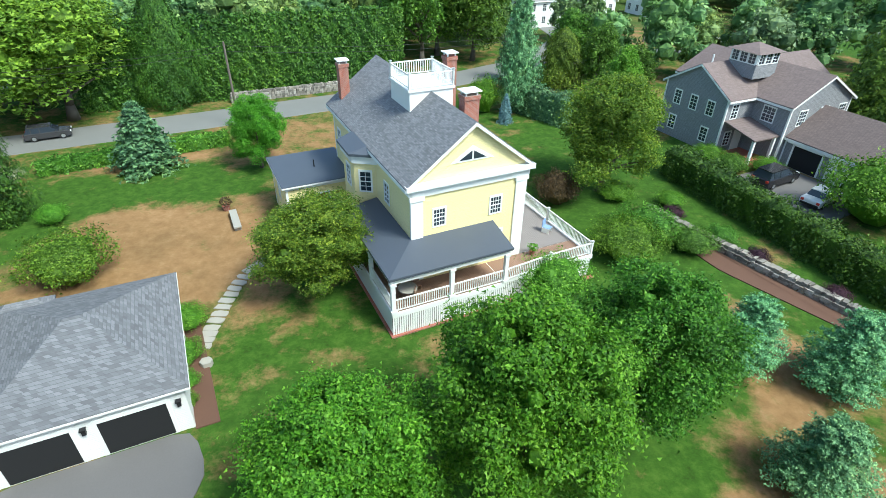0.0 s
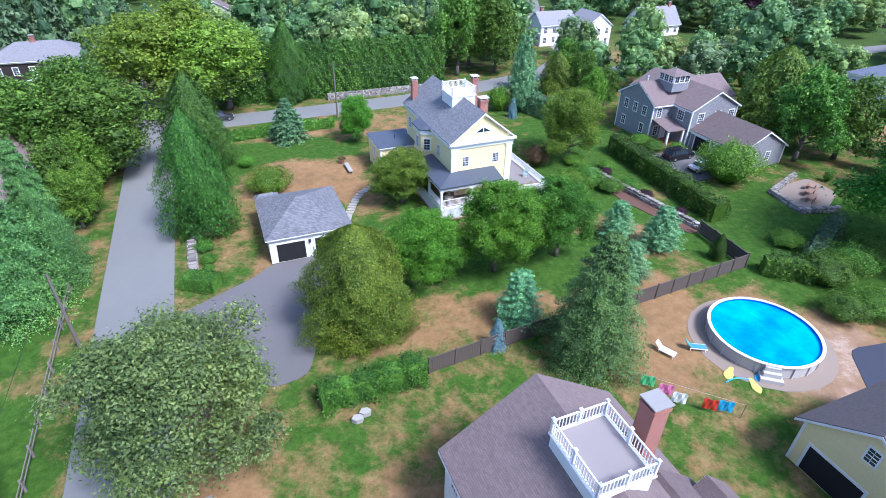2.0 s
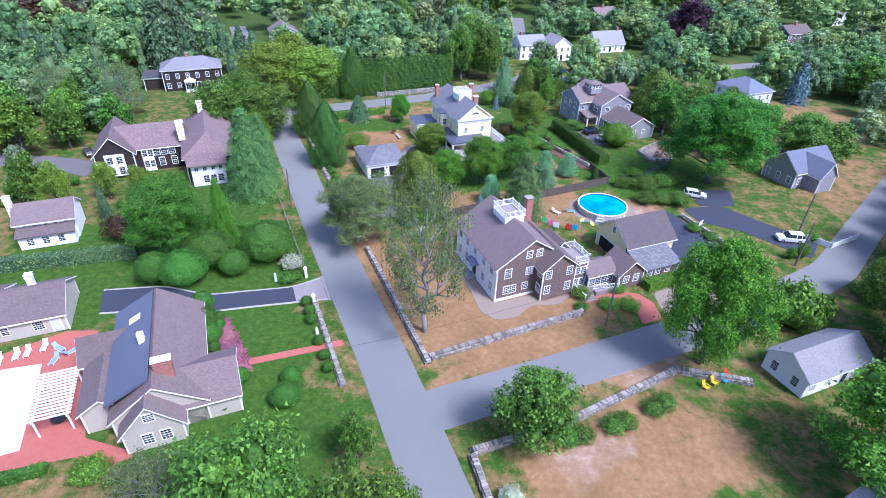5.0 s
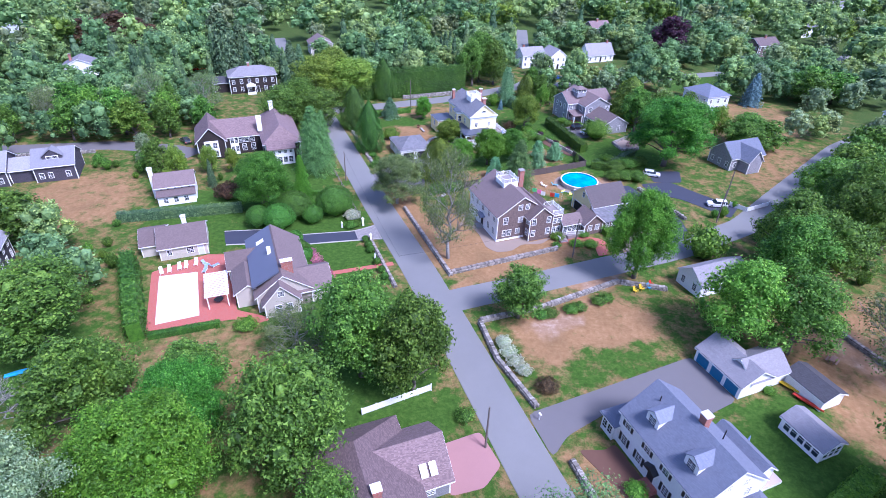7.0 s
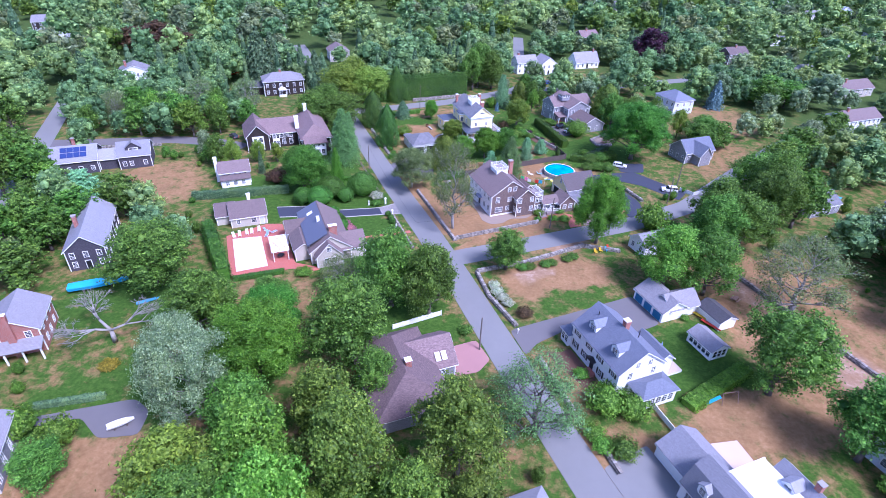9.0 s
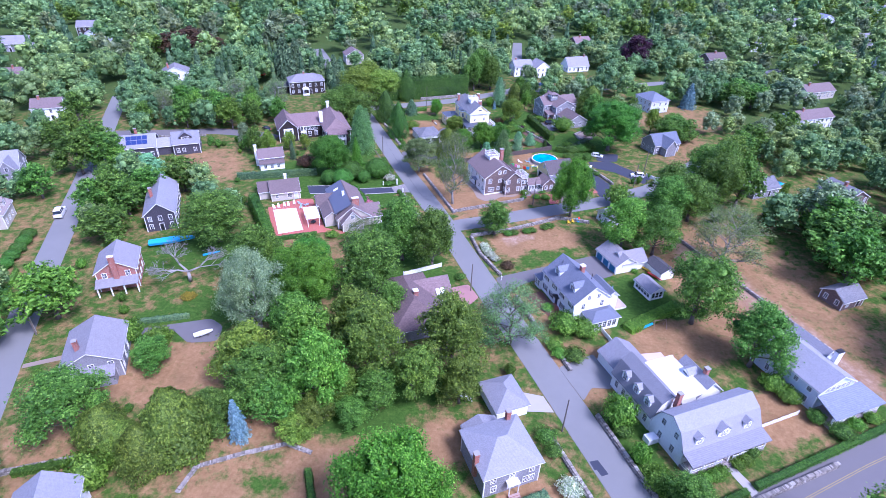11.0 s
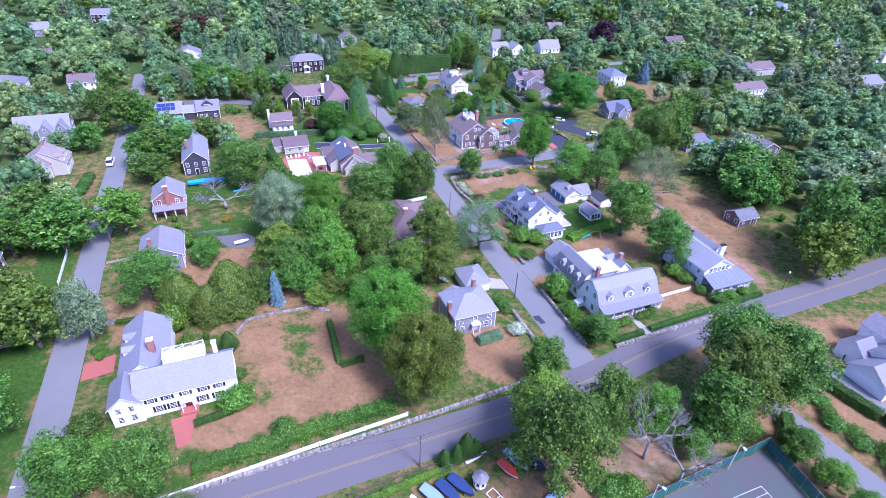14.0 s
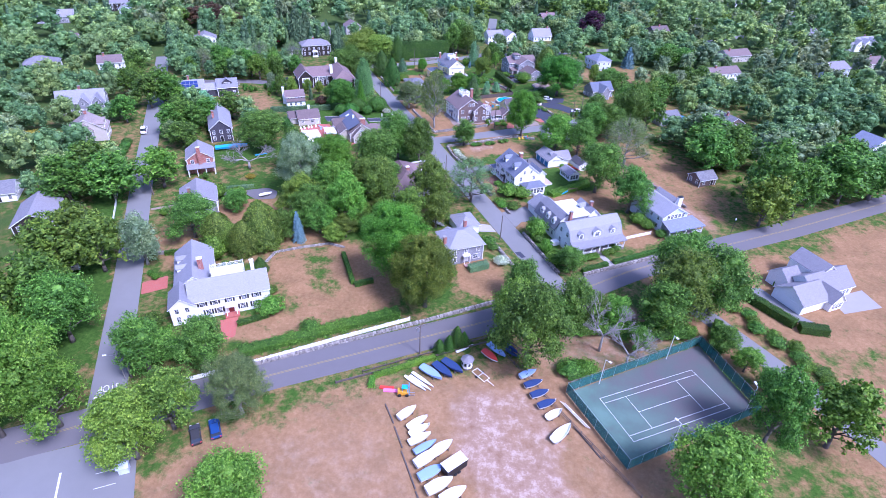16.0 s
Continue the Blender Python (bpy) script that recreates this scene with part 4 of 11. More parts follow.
# big field and the houses round it
lawn(-78, -115, 18, 22, 0.06)
lawn(-84, -104, 18, 4, 0.28)
lawn(-59, -128, 4, 12, 0.9)
lawn(-44, -132, 7, 9, 0.04)
lawn(-96, -134, 14, 4, 0.1)
lawn(-99, -78, 12, 10, 0.12)
lawn(-96, -62, 16, 8, 0.7)
lawn(-118, -90, 7, 14, 0.25)
lawn(-96, -32, 14, 10, 0.7)
lawn(-92, 24, 13, 15, 0.18)
lawn(-78, -62, 14, 8, 0.7)
lawn(-64, -98, 16, 8, 0.8)
lawn(-84, -116, 5, 12, 0.45)
lawn(-52, -112, 6, 5, 0.05)
lawn(-140, -95, 5, 45, 0.8)
lawn(-138, -10, 6, 20, 0.4)
# boat yard
lawn(-85, -185, 60, 26, 0.06, 0.1)
lawn(-62, -184, 9, 16, 0.0, 0.95)
lawn(-55, -178, 5, 10, 0.0, 0.7)
lawn(-95, -180, 14, 14, 0.03, 0.25)
lawn(-26, -162, 20, 9, 0.3, 0.35)
lawn(0, -165, 8, 20, 0.15)
lawn(32, -168, 26, 20, 0.08)
lawn(10, -190, 16, 12, 0.35)
lawn(56, -175, 10, 20, 0.1)
lawn(78, -172, 30, 26, 0.08)
lawn(30, -205, 36, 14, 0.15)


def axis_steps(lo, hi, fine_lo, fine_hi, step, grow=1.35):
    xs = list(np.arange(fine_lo, fine_hi + step, step))
    s, x = step, xs[-1]
    while x < hi:
        s *= grow
        x += s
        xs.append(x)
    s, x = step, xs[0]
    while x > lo:
        s *= grow
        x -= s
        xs.insert(0, x)
    return np.array(xs)


def make_ground():
    xa, xb = axis_steps(-4000, 4000, -205, 215, 1.6), axis_steps(-4000, 4500, -225, 130, 1.6)
    A, B = np.meshgrid(xa, xb)
    na, nb = len(xa), len(xb)
    fine = np.array([noise.noise(Vector((x * 0.13, y * 0.13, 0))) for x, y in zip(A.ravel(), B.ravel())]).reshape(A.shape)
    green, bare = np.full(A.shape, 0.5), np.zeros(A.shape)
    wa, wb = A + 1.6 * fine * 2.2, B + 1.8 * np.roll(fine, 7, 1) * 2.2
    for a, b, ra, rb, g, s in GREENS:
        d = np.sqrt(((wa - a) / ra) ** 2 + ((wb - b) / rb) ** 2)
        k = np.clip((1.12 - d) / 0.3, 0, 1)
        green = green * (1 - k) + g * k
        bare = bare * (1 - k) + s * k
    far = np.maximum(np.maximum(A - 125, -150 - A), np.maximum(B - 88, -240 - B))
    wood = np.clip((far + 30 * fine) / 30, 0, 0.92)
    X, Y = A * CT - B * ST, A * ST + B * CT
    v = np.stack([X, Y, 0 * X], -1).reshape(-1, 3)
    i = np.arange(nb * na).reshape(nb, na)
    f = np.stack([i[:-1, :-1], i[:-1, 1:], i[1:, 1:], i[1:, :-1]], -1).reshape(-1, 4)
    me = bpy.data.meshes.new("ground")
    me.vertices.add(len(v))
    me.vertices.foreach_set("co", v.ravel())
    me.loops.add(f.size)
    me.loops.foreach_set("vertex_index", f.ravel())
    me.polygons.add(len(f))
    me.polygons.foreach_set("loop_start", np.arange(len(f)) * 4)
    me.update(calc_edges=True)
    for key, val in (("green", green), ("bare", bare), ("wood", wood)):
        at = me.attributes.new(key, "FLOAT", "POINT")
        at.data.foreach_set("value", val.ravel().astype(np.float32))
    me.materials.append(TURF)
    return tagged(new("ground", me), "dry summer turf with green and straw brown patches", "ground", kind="structure")


make_ground()


# ---- roads, drives and paths ----
def strip(name, pts, width, material, label, category="road", z=0.05, wob=0.12, step=2.0, kind="structure"):
    """A paved band along a line of grid places, its edges a little uneven, with a real edge of z metres."""
    pts = [Vector((a, b)) for a, b in pts]
    line = []
    for p, q in zip(pts, pts[1:]):
        n = max(1, int((q - p).length / step))
        line += [p.lerp(q, i / n) for i in range(n)]
    line.append(pts[-1])
    for _ in range(2):
        line = [line[0]] + [(line[i - 1] + 2 * line[i] + line[i + 1]) / 4 for i in range(1, len(line) - 1)] + [line[-1]]
    v, f = [], []
    for i, p in enumerate(line):
        d = (line[min(i + 1, len(line) - 1)] - line[max(i - 1, 0)]).normalized()
        nrm = Vector((-d.y, d.x))
        for s in (1, -1):
            e = p + nrm * s * (width / 2 + wob * noise.noise(Vector((p.x * 0.5, p.y * 0.5, s * 3.0))))
            v.append(W(e.x, e.y, z))
        for s in (1, -1):
            e = p + nrm * s * (width / 2 + 0.12)
            v.append(W(e.x, e.y, -0.05))
    for i in range(len(line) - 1):
        k = i * 4
        f += [(k, k + 1, k + 5, k + 4), (k + 2, k, k + 4, k + 6), (k + 1, k + 3, k + 7, k + 5)]
    me = bpy.data.meshes.new(name)
    me.from_pydata(v, [], f)
    me.materials.append(material)
    return tagged(new(name, me), label, category, kind=kind)


def slab(name, poly, material, label, category="pavement", z=0.06, z0=-0.05, kind="structure", edge=0.0):
    """A paved area with the corners given in grid places; edge rounds the outline a little."""
    pts = [Vector(p) for p in poly]
    if edge:
        out = []
        for i, p in enumerate(pts):
            q, r = pts[i - 1], pts[(i + 1) % len(pts)]
            for k in (0.0, 0.5, 1.0):
                s, e = p + (q - p).normalized() * edge, p + (r - p).normalized() * edge
                out.append(s.lerp(p, k).lerp(p.lerp(e, k), k))
        pts = out
    m = Mesh().prism([W(*p)[:2] for p in pts], z0, z)
    ob = new(name, m.data(name, material))
    return tagged(ob, label, category, kind=kind)


strip("road_lane", [(-26, 190), (-25.7, 60), (-25.8, 0), (-25.2, -30), (-25.4, -46), (-26.2, -80), (-26.4, -110), (-26.8, -146)], 6.6, ASPHALT, "worn grey asphalt lane between the gardens")
strip("road_cross", [(-24, -41), (0, -41), (30, -40.6), (52, -37.5), (75, -28), (120, -10), (180, 5)], 6.2, ASPHALT, "grey asphalt side road", z=0.044)
strip("road_main", [(-260, -152), (-145, -151), (-98, -149.2), (-72, -148.9), (-48, -148.6), (-25, -146), (-4, -142.5), (18, -141), (60, -140), (112, -137), (260, -128)], 8.2, DARKASPHALT, "grey asphalt main road with yellow centre line", z=0.056)
strip("road_west", [(-131, -150), (-130.4, -100), (-130.4, -40), (-129.5, 20), (-129, 116)], 6.6, ASPHALT, "grey asphalt road beside hedges", z=0.048)
strip("road_north", [(-25, 70), (0, 70.2), (20, 71), (42, 75.5), (56, 79), (72, 92), (84, 130), (110, 180)], 6.2, ASPHALT, "grey asphalt street behind the yellow house", z=0.052)
strip("road_far", [(56, 79), (100, 72), (140, 72), (200, 70), (300, 90)], 6.0, ASPHALT, "pale asphalt street between far gardens", z=0.046)
strip("road_back", [(-129, 66), (-110, 62), (-88, 58), (-72, 50), (-66, 44)], 6.0, DARKASPHALT, "asphalt road under the trees", z=0.042)
# ---- houses ----
def plain_house(name, label, a0, a1, b0, b1, eave, ridge, axis, walls, roof, kind="gable", storeys=2, chimney=None, rows=True, category="house"):
    """A simple dwelling with rows of sash windows on the faces turned to the street."""
    h = House(name, label, a0, b0, walls, roof, category=category)
    blk = h.block(0, a1 - a0, 0, b1 - b0, eave, ridge, axis, kind)
    for face, ln in (("S", a1 - a0), ("W", b1 - b0), ("E", b1 - b0)):
        n = max(2, int(ln / 2.6))
        for st in range(storeys):
            h.windows(blk, face, [ln * (i + 0.5) / n for i in range(n) if not (st == 0 and face == "S" and i == n // 2)], 0.9 + st * (eave - 0.6) / storeys, 0.85, 1.35)
    h.door(blk, "S", (a1 - a0) * ((max(2, int((a1 - a0) / 2.6)) // 2) + 0.5) / max(2, int((a1 - a0) / 2.6)))
    if chimney:
        h.chimney(chimney[0], chimney[1], eave, ridge + 1.0)
    return h, blk
DARKRED = paint("dark_red_paint", (0.22, 0.03, 0.03), 0.5, 0.15)
BLUEDOOR = paint("blue_door_paint", (0.02, 0.16, 0.3), 0.45, 0.1)
# flat black that stands in for shade inside doorways and under the porch
SHADE_BLACK = paint("shade_black", (0.012, 0.012, 0.014), 0.9, 0.2)
CREAM = paint("cream_paint", (0.62, 0.55, 0.42), 0.6, 0.1)
PALEDECK = paint("pale_pink_decking", (0.55, 0.44, 0.4), 0.75, 0.15)
GREYDECK = paint("grey_decking", (0.27, 0.235, 0.225), 0.75, 0.2)
FLATBLUE = paint("blue_grey_membrane", (0.105, 0.115, 0.155), 0.5, 0.2)


def boards(parent, x0, x1, y0, y1, z, mat, axis="x", w=0.14, gap=0.012, name="deck_board"):
    """Decking: boards of one shared mesh, each its own piece."""
    ln = (x1 - x0) if axis == "x" else (y1 - y0)
    key = ("board", round(ln, 2), w, mat.name)
    if key not in WINDOWS:
        WINDOWS[key] = Mesh().box(0, ln, 0, w - gap, -0.035, 0).data(name, mat)
    k = int(((y1 - y0) if axis == "x" else (x1 - x0)) / w)
    for i in range(k):
        at = pose(x0, y0 + i * w, z) if axis == "x" else pose(x0 + (i + 1) * w, y0, z, 0, 0, 90)
        part(name, WINDOWS[key], None, parent, at=at)


def slats(parent, p, q, z0, z1, mat, w=0.1, gap=0.05, name="slat"):
    """An open skirt of upright slats from p to q."""
    p, q = Vector((*p, 0)), Vector((*q, 0))
    d = (q - p).length
    ang = math.degrees(math.atan2(q.y - p.y, q.x - p.x))
    key = ("slat", w, z1 - z0, mat.name)
    if key not in WINDOWS:
        WINDOWS[key] = Mesh().box(0, w, -0.015, 0.015, 0, z1 - z0).data(name, mat)
    for i in range(int(d / (w + gap))):
        r = p + (q - p) * (i * (w + gap) / d)
        part(name, WINDOWS[key], None, parent, at=pose(r.x, r.y, z0, 0, 0, ang))


def steps(parent, x0, x1, y, z, n, run=0.3, mat=None, dy=-1):
    for i in range(n):
        top = z * (n - i) / n
        ya, yb = y + dy * run * i, y + dy * run * (i + 1)
        part("step", Mesh().box(x0, x1, min(ya, yb), max(ya, yb), 0, top), mat or BRICK, parent)


# -- yellow house
def yellow_house():
    h = House("yellow_house", "pale yellow clapboard house with white trim and grey shingle roof", 10.3, 26.9, YELLOW, R_GREY)
    R = h.root
    Wd, D, E, T = 8.2, 16.6, 9.05, 12.2
    main = h.block(0, Wd, 0, D, E, T, "y", over=0.45)
    # entablature, pilasters and pediment of the front
    tr = Mesh().box(-0.12, Wd + 0.12, -0.12, 0.0, E - 1.0, E - 0.42).box(-0.4, Wd + 0.4, -0.42, 0.0, E - 0.42, E - 0.12)
    tr.box(-0.2, 0.0, -0.12, D, E - 0.9, E - 0.25).box(Wd, Wd + 0.2, -0.12, D, E - 0.9, E - 0.25)
    part("entablature", tr, WHITE, R)
    for x in (0.0, Wd - 0.7):
        part("pilaster", Mesh().box(x - 0.06, x + 0.76, -0.1, 0.0, 1.9, E - 1.0).box(x - 0.14, x + 0.84, -0.17, 0.0, E - 1.25, E - 1.0), WHITE, R)
    tri = Mesh().section([(-1.5, 0), (1.5, 0), (0, 0.98)], 0, 0.05, "y")
    tw = part("window", tri, WHITE, R, "triangular attic window in the pediment", at=pose(Wd / 2, -0.05, E + 0.75))
    part("pane", Mesh().section([(-0.95, 0.12), (-0.06, 0.12), (-0.06, 0.66)], -0.03, 0.0, "y").section([(0.06, 0.12), (0.95, 0.12), (0.06, 0.66)], -0.03, 0.0, "y"), GLASS, tw)
    h.windows(main, "S", [1.9, 6.0], 5.75, 0.75, 1.15, 4, 4)
    h.windows(main, "S", [6.2, 2.2], 2.8, 0.8, 1.5, 2, 4)
    h.windows(main, "W", [4.2, 15.2], 5.75, 0.75, 1.35, 2, 4)
    h.windows(main, "W", [2.6, 5.0], 2.7, 0.8, 1.5, 2, 4)
    h.windows(main, "E", [3.5, 8, 13], 5.75, 0.75, 1.35, 2, 4)
    h.windows(main, "E", [4.5, 9.5], 2.7, 0.8, 1.6, 2, 4)
    h.windows(main, "N", [2, 6], 5.75, 0.8, 1.4, 2, 4)
    h.door(main, "E", 2.2, 1.95, 1.8, 2.1, GLASS, False)
    # two storey bay on the west side, under its own low roof
    bay = [(0.02, 6.2), (-1.35, 7.1), (-1.35, 9.6), (0.02, 10.5)]
    part("bay", Mesh().prism(bay[::-1], 0, 8.3), YELLOW, R)
    br = [(0.02, 5.8), (-1.7, 6.9), (-1.7, 9.8), (0.02, 10.9)]
    part("bay_roof", Mesh().add([(x, y, 8.32) for x, y in br] + [(x, y, 8.5) for x, y in br] + [(0.9, 6.6, 9.3), (0.9, 10.1, 9.3)],
         [(0, 1, 2, 3), (1, 0, 4, 5), (2, 1, 5, 6), (3, 2, 6, 7), (5, 4, 8), (6, 5, 8, 9), (7, 6, 9), (4, 7, 9, 8), (0, 3, 7, 4)]), MEMBRANE, R, "low grey roof over the bay")
    part("bay_trim", Mesh().prism([(0.02, 6.0), (-1.5, 7.0), (-1.5, 9.7), (0.02, 10.7)][::-1], 7.75, 8.315), WHITE, R)
    fr, pane = window_meshes(0.75, 1.45, 2, 4)
    for x, y, ang in ((-0.68, 6.63, -33), (-1.36, 8.35, -90), (-0.68, 10.07, -147)):
        for z in (2.6, 5.65):
            wob = part("window", fr, None, R, at=pose(x, y, z, 0, 0, ang))
            part("pane", pane, None, wob)
    # low back wing with a red door
    ell = h.block(-5.4, 0, 12.5, 18.4, 4.1, 4.1, "x", "flat", over=0.3, roof=MEMBRANE)
    h.windows(ell, "W", [15.6], 1.9, 0.8, 1.3, 2, 4)
    h.door(ell, "S", -2.6, 1.0, 1.0, 2.1, DARKRED)
    part("vent_pipe", Mesh().rod((-2.4, 15.2, 4.2), (-2.4, 15.2, 4.9), 0.05), BLACK, R)
    part("vent_pipe", Mesh().rod((2.6, 8.4, 10.8), (2.6, 8.4, 11.7), 0.06), BLACK, R)
    # roof walk
    cx0, cx1, cy0, cy1 = 2.5, 5.7, 6.0, 9.4
    part("roof_walk", Mesh().box(cx0, cx1, cy0, cy1, 10.6, 12.55).box(cx0 - 0.12, cx1 + 0.12, cy0 - 0.12, cy1 + 0.12, 12.45, 12.6), WHITE, R, "white panelled base of the roof walk")
    for p, q in (((cx0, cy0), (cx1, cy0)), ((cx1, cy0), (cx1, cy1)), ((cx1, cy1), (cx0, cy1)), ((cx0, cy1), (cx0, cy0))):
        railing(R, p, q, 12.6, 1.0, 0.17, posts=3.4)
    h.chimney(0.8, 15.6, 9, 12.3, 0.75, cap=WHITE)
    h.chimney(7.6, 10.4, 9, 13.4, 0.8, cap=WHITE)
    h.chimney(5.3, 2.9, 10.2, 12.9, 1.05, BRICK, WHITE, 0.8)
    # porch along the front and round the west corner
    pz = 1.85
    fl = part("porch_floor", Mesh().box(-2.3, 5.6, -2.5, -0.02, pz - 0.22, pz - 0.06).box(-2.3, -0.02, -0.02, 6.2, pz - 0.22, pz - 0.06).box(5.6, 13.0, -2.2, -0.02, pz - 0.22, pz - 0.06).box(Wd + 0.02, 13.0, -0.02, 8.2, pz - 0.22, pz - 0.06), WHITE, R)
    boards(fl, -2.3, 5.6, -2.5, -0.05, pz - 0.02, PLANK, "y")
    boards(fl, 5.6, 13.0, -2.2, -0.05, pz - 0.02, PLANK, "y")
    boards(fl, Wd + 0.05, 13.0, 0.0, 8.2, pz - 0.02, GREYDECK, "y")
    boards(fl, -2.3, -0.05, 0.0, 6.2, pz - 0.02, PLANK, "y")
    roofp = Mesh()
    roofp.add([(-2.6, -2.8, 4.42), (5.9, -2.8, 4.42), (5.9, 0, 5.0), (-0.05, 0, 5.0), (-2.6, -2.8, 4.58), (5.9, -2.8, 4.58), (5.9, 0, 5.16), (-0.05, 0, 5.16)],
              [(3, 2, 1, 0), (4, 5, 6, 7), (0, 1, 5, 4), (1, 2, 6, 5), (2, 3, 7, 6), (3, 0, 4, 7)])
    roofp.add([(-2.6, -2.8, 4.42), (-0.05, 0, 5.0), (-0.05, 6.3, 5.0), (-2.6, 6.5, 4.42), (-2.6, -2.8, 4.58), (-0.05, 0, 5.16), (-0.05, 6.3, 5.16), (-2.6, 6.5, 4.58)],
              [(3, 2, 1, 0), (4, 5, 6, 7), (0, 1, 5, 4), (1, 2, 6, 5), (2, 3, 7, 6), (3, 0, 4, 7)])
    part("porch_roof", roofp, MEMBRANE, R, "dark grey membrane porch roof")
    part("porch_beam", Mesh().box(-2.45, 5.75, -2.62, -2.4, 4.05, 4.4).box(-2.45, -2.2, -2.4, 6.3, 4.05, 4.4).box(5.5, 5.75, -2.4, 0, 4.05, 4.4), WHITE, R)
    part("porch_ceiling", Mesh().box(-2.2, 5.5, -2.4, -0.02, 4.3, 4.36), CREAM, R)
    for x, y in ((-2.3, -2.5), (1.65, -2.5), (5.6, -2.5), (-2.3, 1.5), (-2.3, 6.0)):
        part("porch_post", Mesh().box(x - 0.13, x + 0.13, y - 0.13, y + 0.13, pz, 4.05).box(x - 0.2, x + 0.2, y - 0.2, y + 0.2, pz, pz + 0.2).box(x - 0.19, x + 0.19, y - 0.19, y + 0.19, 3.9, 4.05), WHITE, R)
    for p, q in (((-2.3, -2.5), (1.65, -2.5)), ((1.65, -2.5), (5.6, -2.5)), ((-2.3, 1.5), (-2.3, -2.5)), ((5.6, -2.5), (9.4, -2.2)), ((9.4, -2.2), (13, -2.2)), ((13, -2.2), (13, 3.2)), ((13, 3.2), (13, 8.2)), ((13, 8.2), (8.3, 8.2))):
        railing(R, p, q, pz, 0.95, 0.15, posts=4.2)
    part("porch_fascia", Mesh().box(-2.42, 5.6, -2.62, -2.5, pz - 0.35, pz - 0.02).box(5.6, 13.1, -2.33, -2.2, pz - 0.35, pz - 0.02).box(12.98, 13.1, -2.2, 8.3, pz - 0.35, pz - 0.02).box(-2.42, -2.3, -2.5, 6.2, pz - 0.35, pz - 0.02), WHITE, R)
    slats(R, (-2.4, -2.56), (5.6, -2.56), 0.1, pz - 0.35, WHITE, 0.11, 0.04)
    slats(R, (5.6, -2.27), (13.0, -2.27), 0.1, pz - 0.35, WHITE, 0.11, 0.04)
    slats(R, (-2.36, 6.2), (-2.36, -2.5), 0.1, pz - 0.35, WHITE, 0.11, 0.04)
    slats(R, (13.04, -2.2), (13.04, 8.2), 0.1, pz - 0.35, WHITE, 0.11, 0.04)
    # flat dark sheets behind the slats stand in for the shade below
    part("porch_skirt_back", Mesh().box(-2.2, 13.0, -2.15, -2.1, 0, pz - 0.3).box(-2.15, -2.1, -2.1, 6.2, 0, pz - 0.3).box(12.85, 12.9, -2.1, 8.2, 0, pz - 0.3), SHADE_BLACK, R)
    part("brick_footing", Mesh().box(-2.55, 13.2, -2.75, -2.35, 0, 0.1).box(-2.55, -2.3, -2.35, 6.3, 0, 0.1), BRICK, R)


yellow_house()


# -- garage beside it
def small_garage():
    h = House("garage", "white two car garage with hipped grey shingle roof, doors open", -12.6, 22.2, WHITEBOARD, R_GREY, category="garage")
    g = h.block(0, 8.7, 0, 9.8, 3.0, 5.0, "x", "hip", over=0.35, hip=4.0)
    h.block(-0.1, 2.2, 9.4, 10.3, 3.0, 3.5, "x", "hip", over=0.3, hip=0.4, trimmed=False)
    h.garage_door(g, "S", 2.2, 3.0, 2.2, SHADE_BLACK, open_=True)
    h.garage_door(g, "S", 6.3, 3.0, 2.2, SHADE_BLACK, open_=True)
    h.door(g, "E", 7.6, 0.1, 1.0, 2.0, DARKRED)
    h.windows(g, "W", [3, 7], 1.1, 0.8, 1.1, 2, 2)
    lamp = part("wall_lamp", Mesh().box(-0.09, 0.09, -0.2, 0.0, 0, 0.3).box(-0.14, 0.14, -0.25, 0.0, 0.3, 0.36), BLACK, h.root, at=pose(8.35, 0, 1.9))
    part("wall_lamp", lamp.data, None, h.root, at=pose(4.25, 0, 1.9))


small_garage()


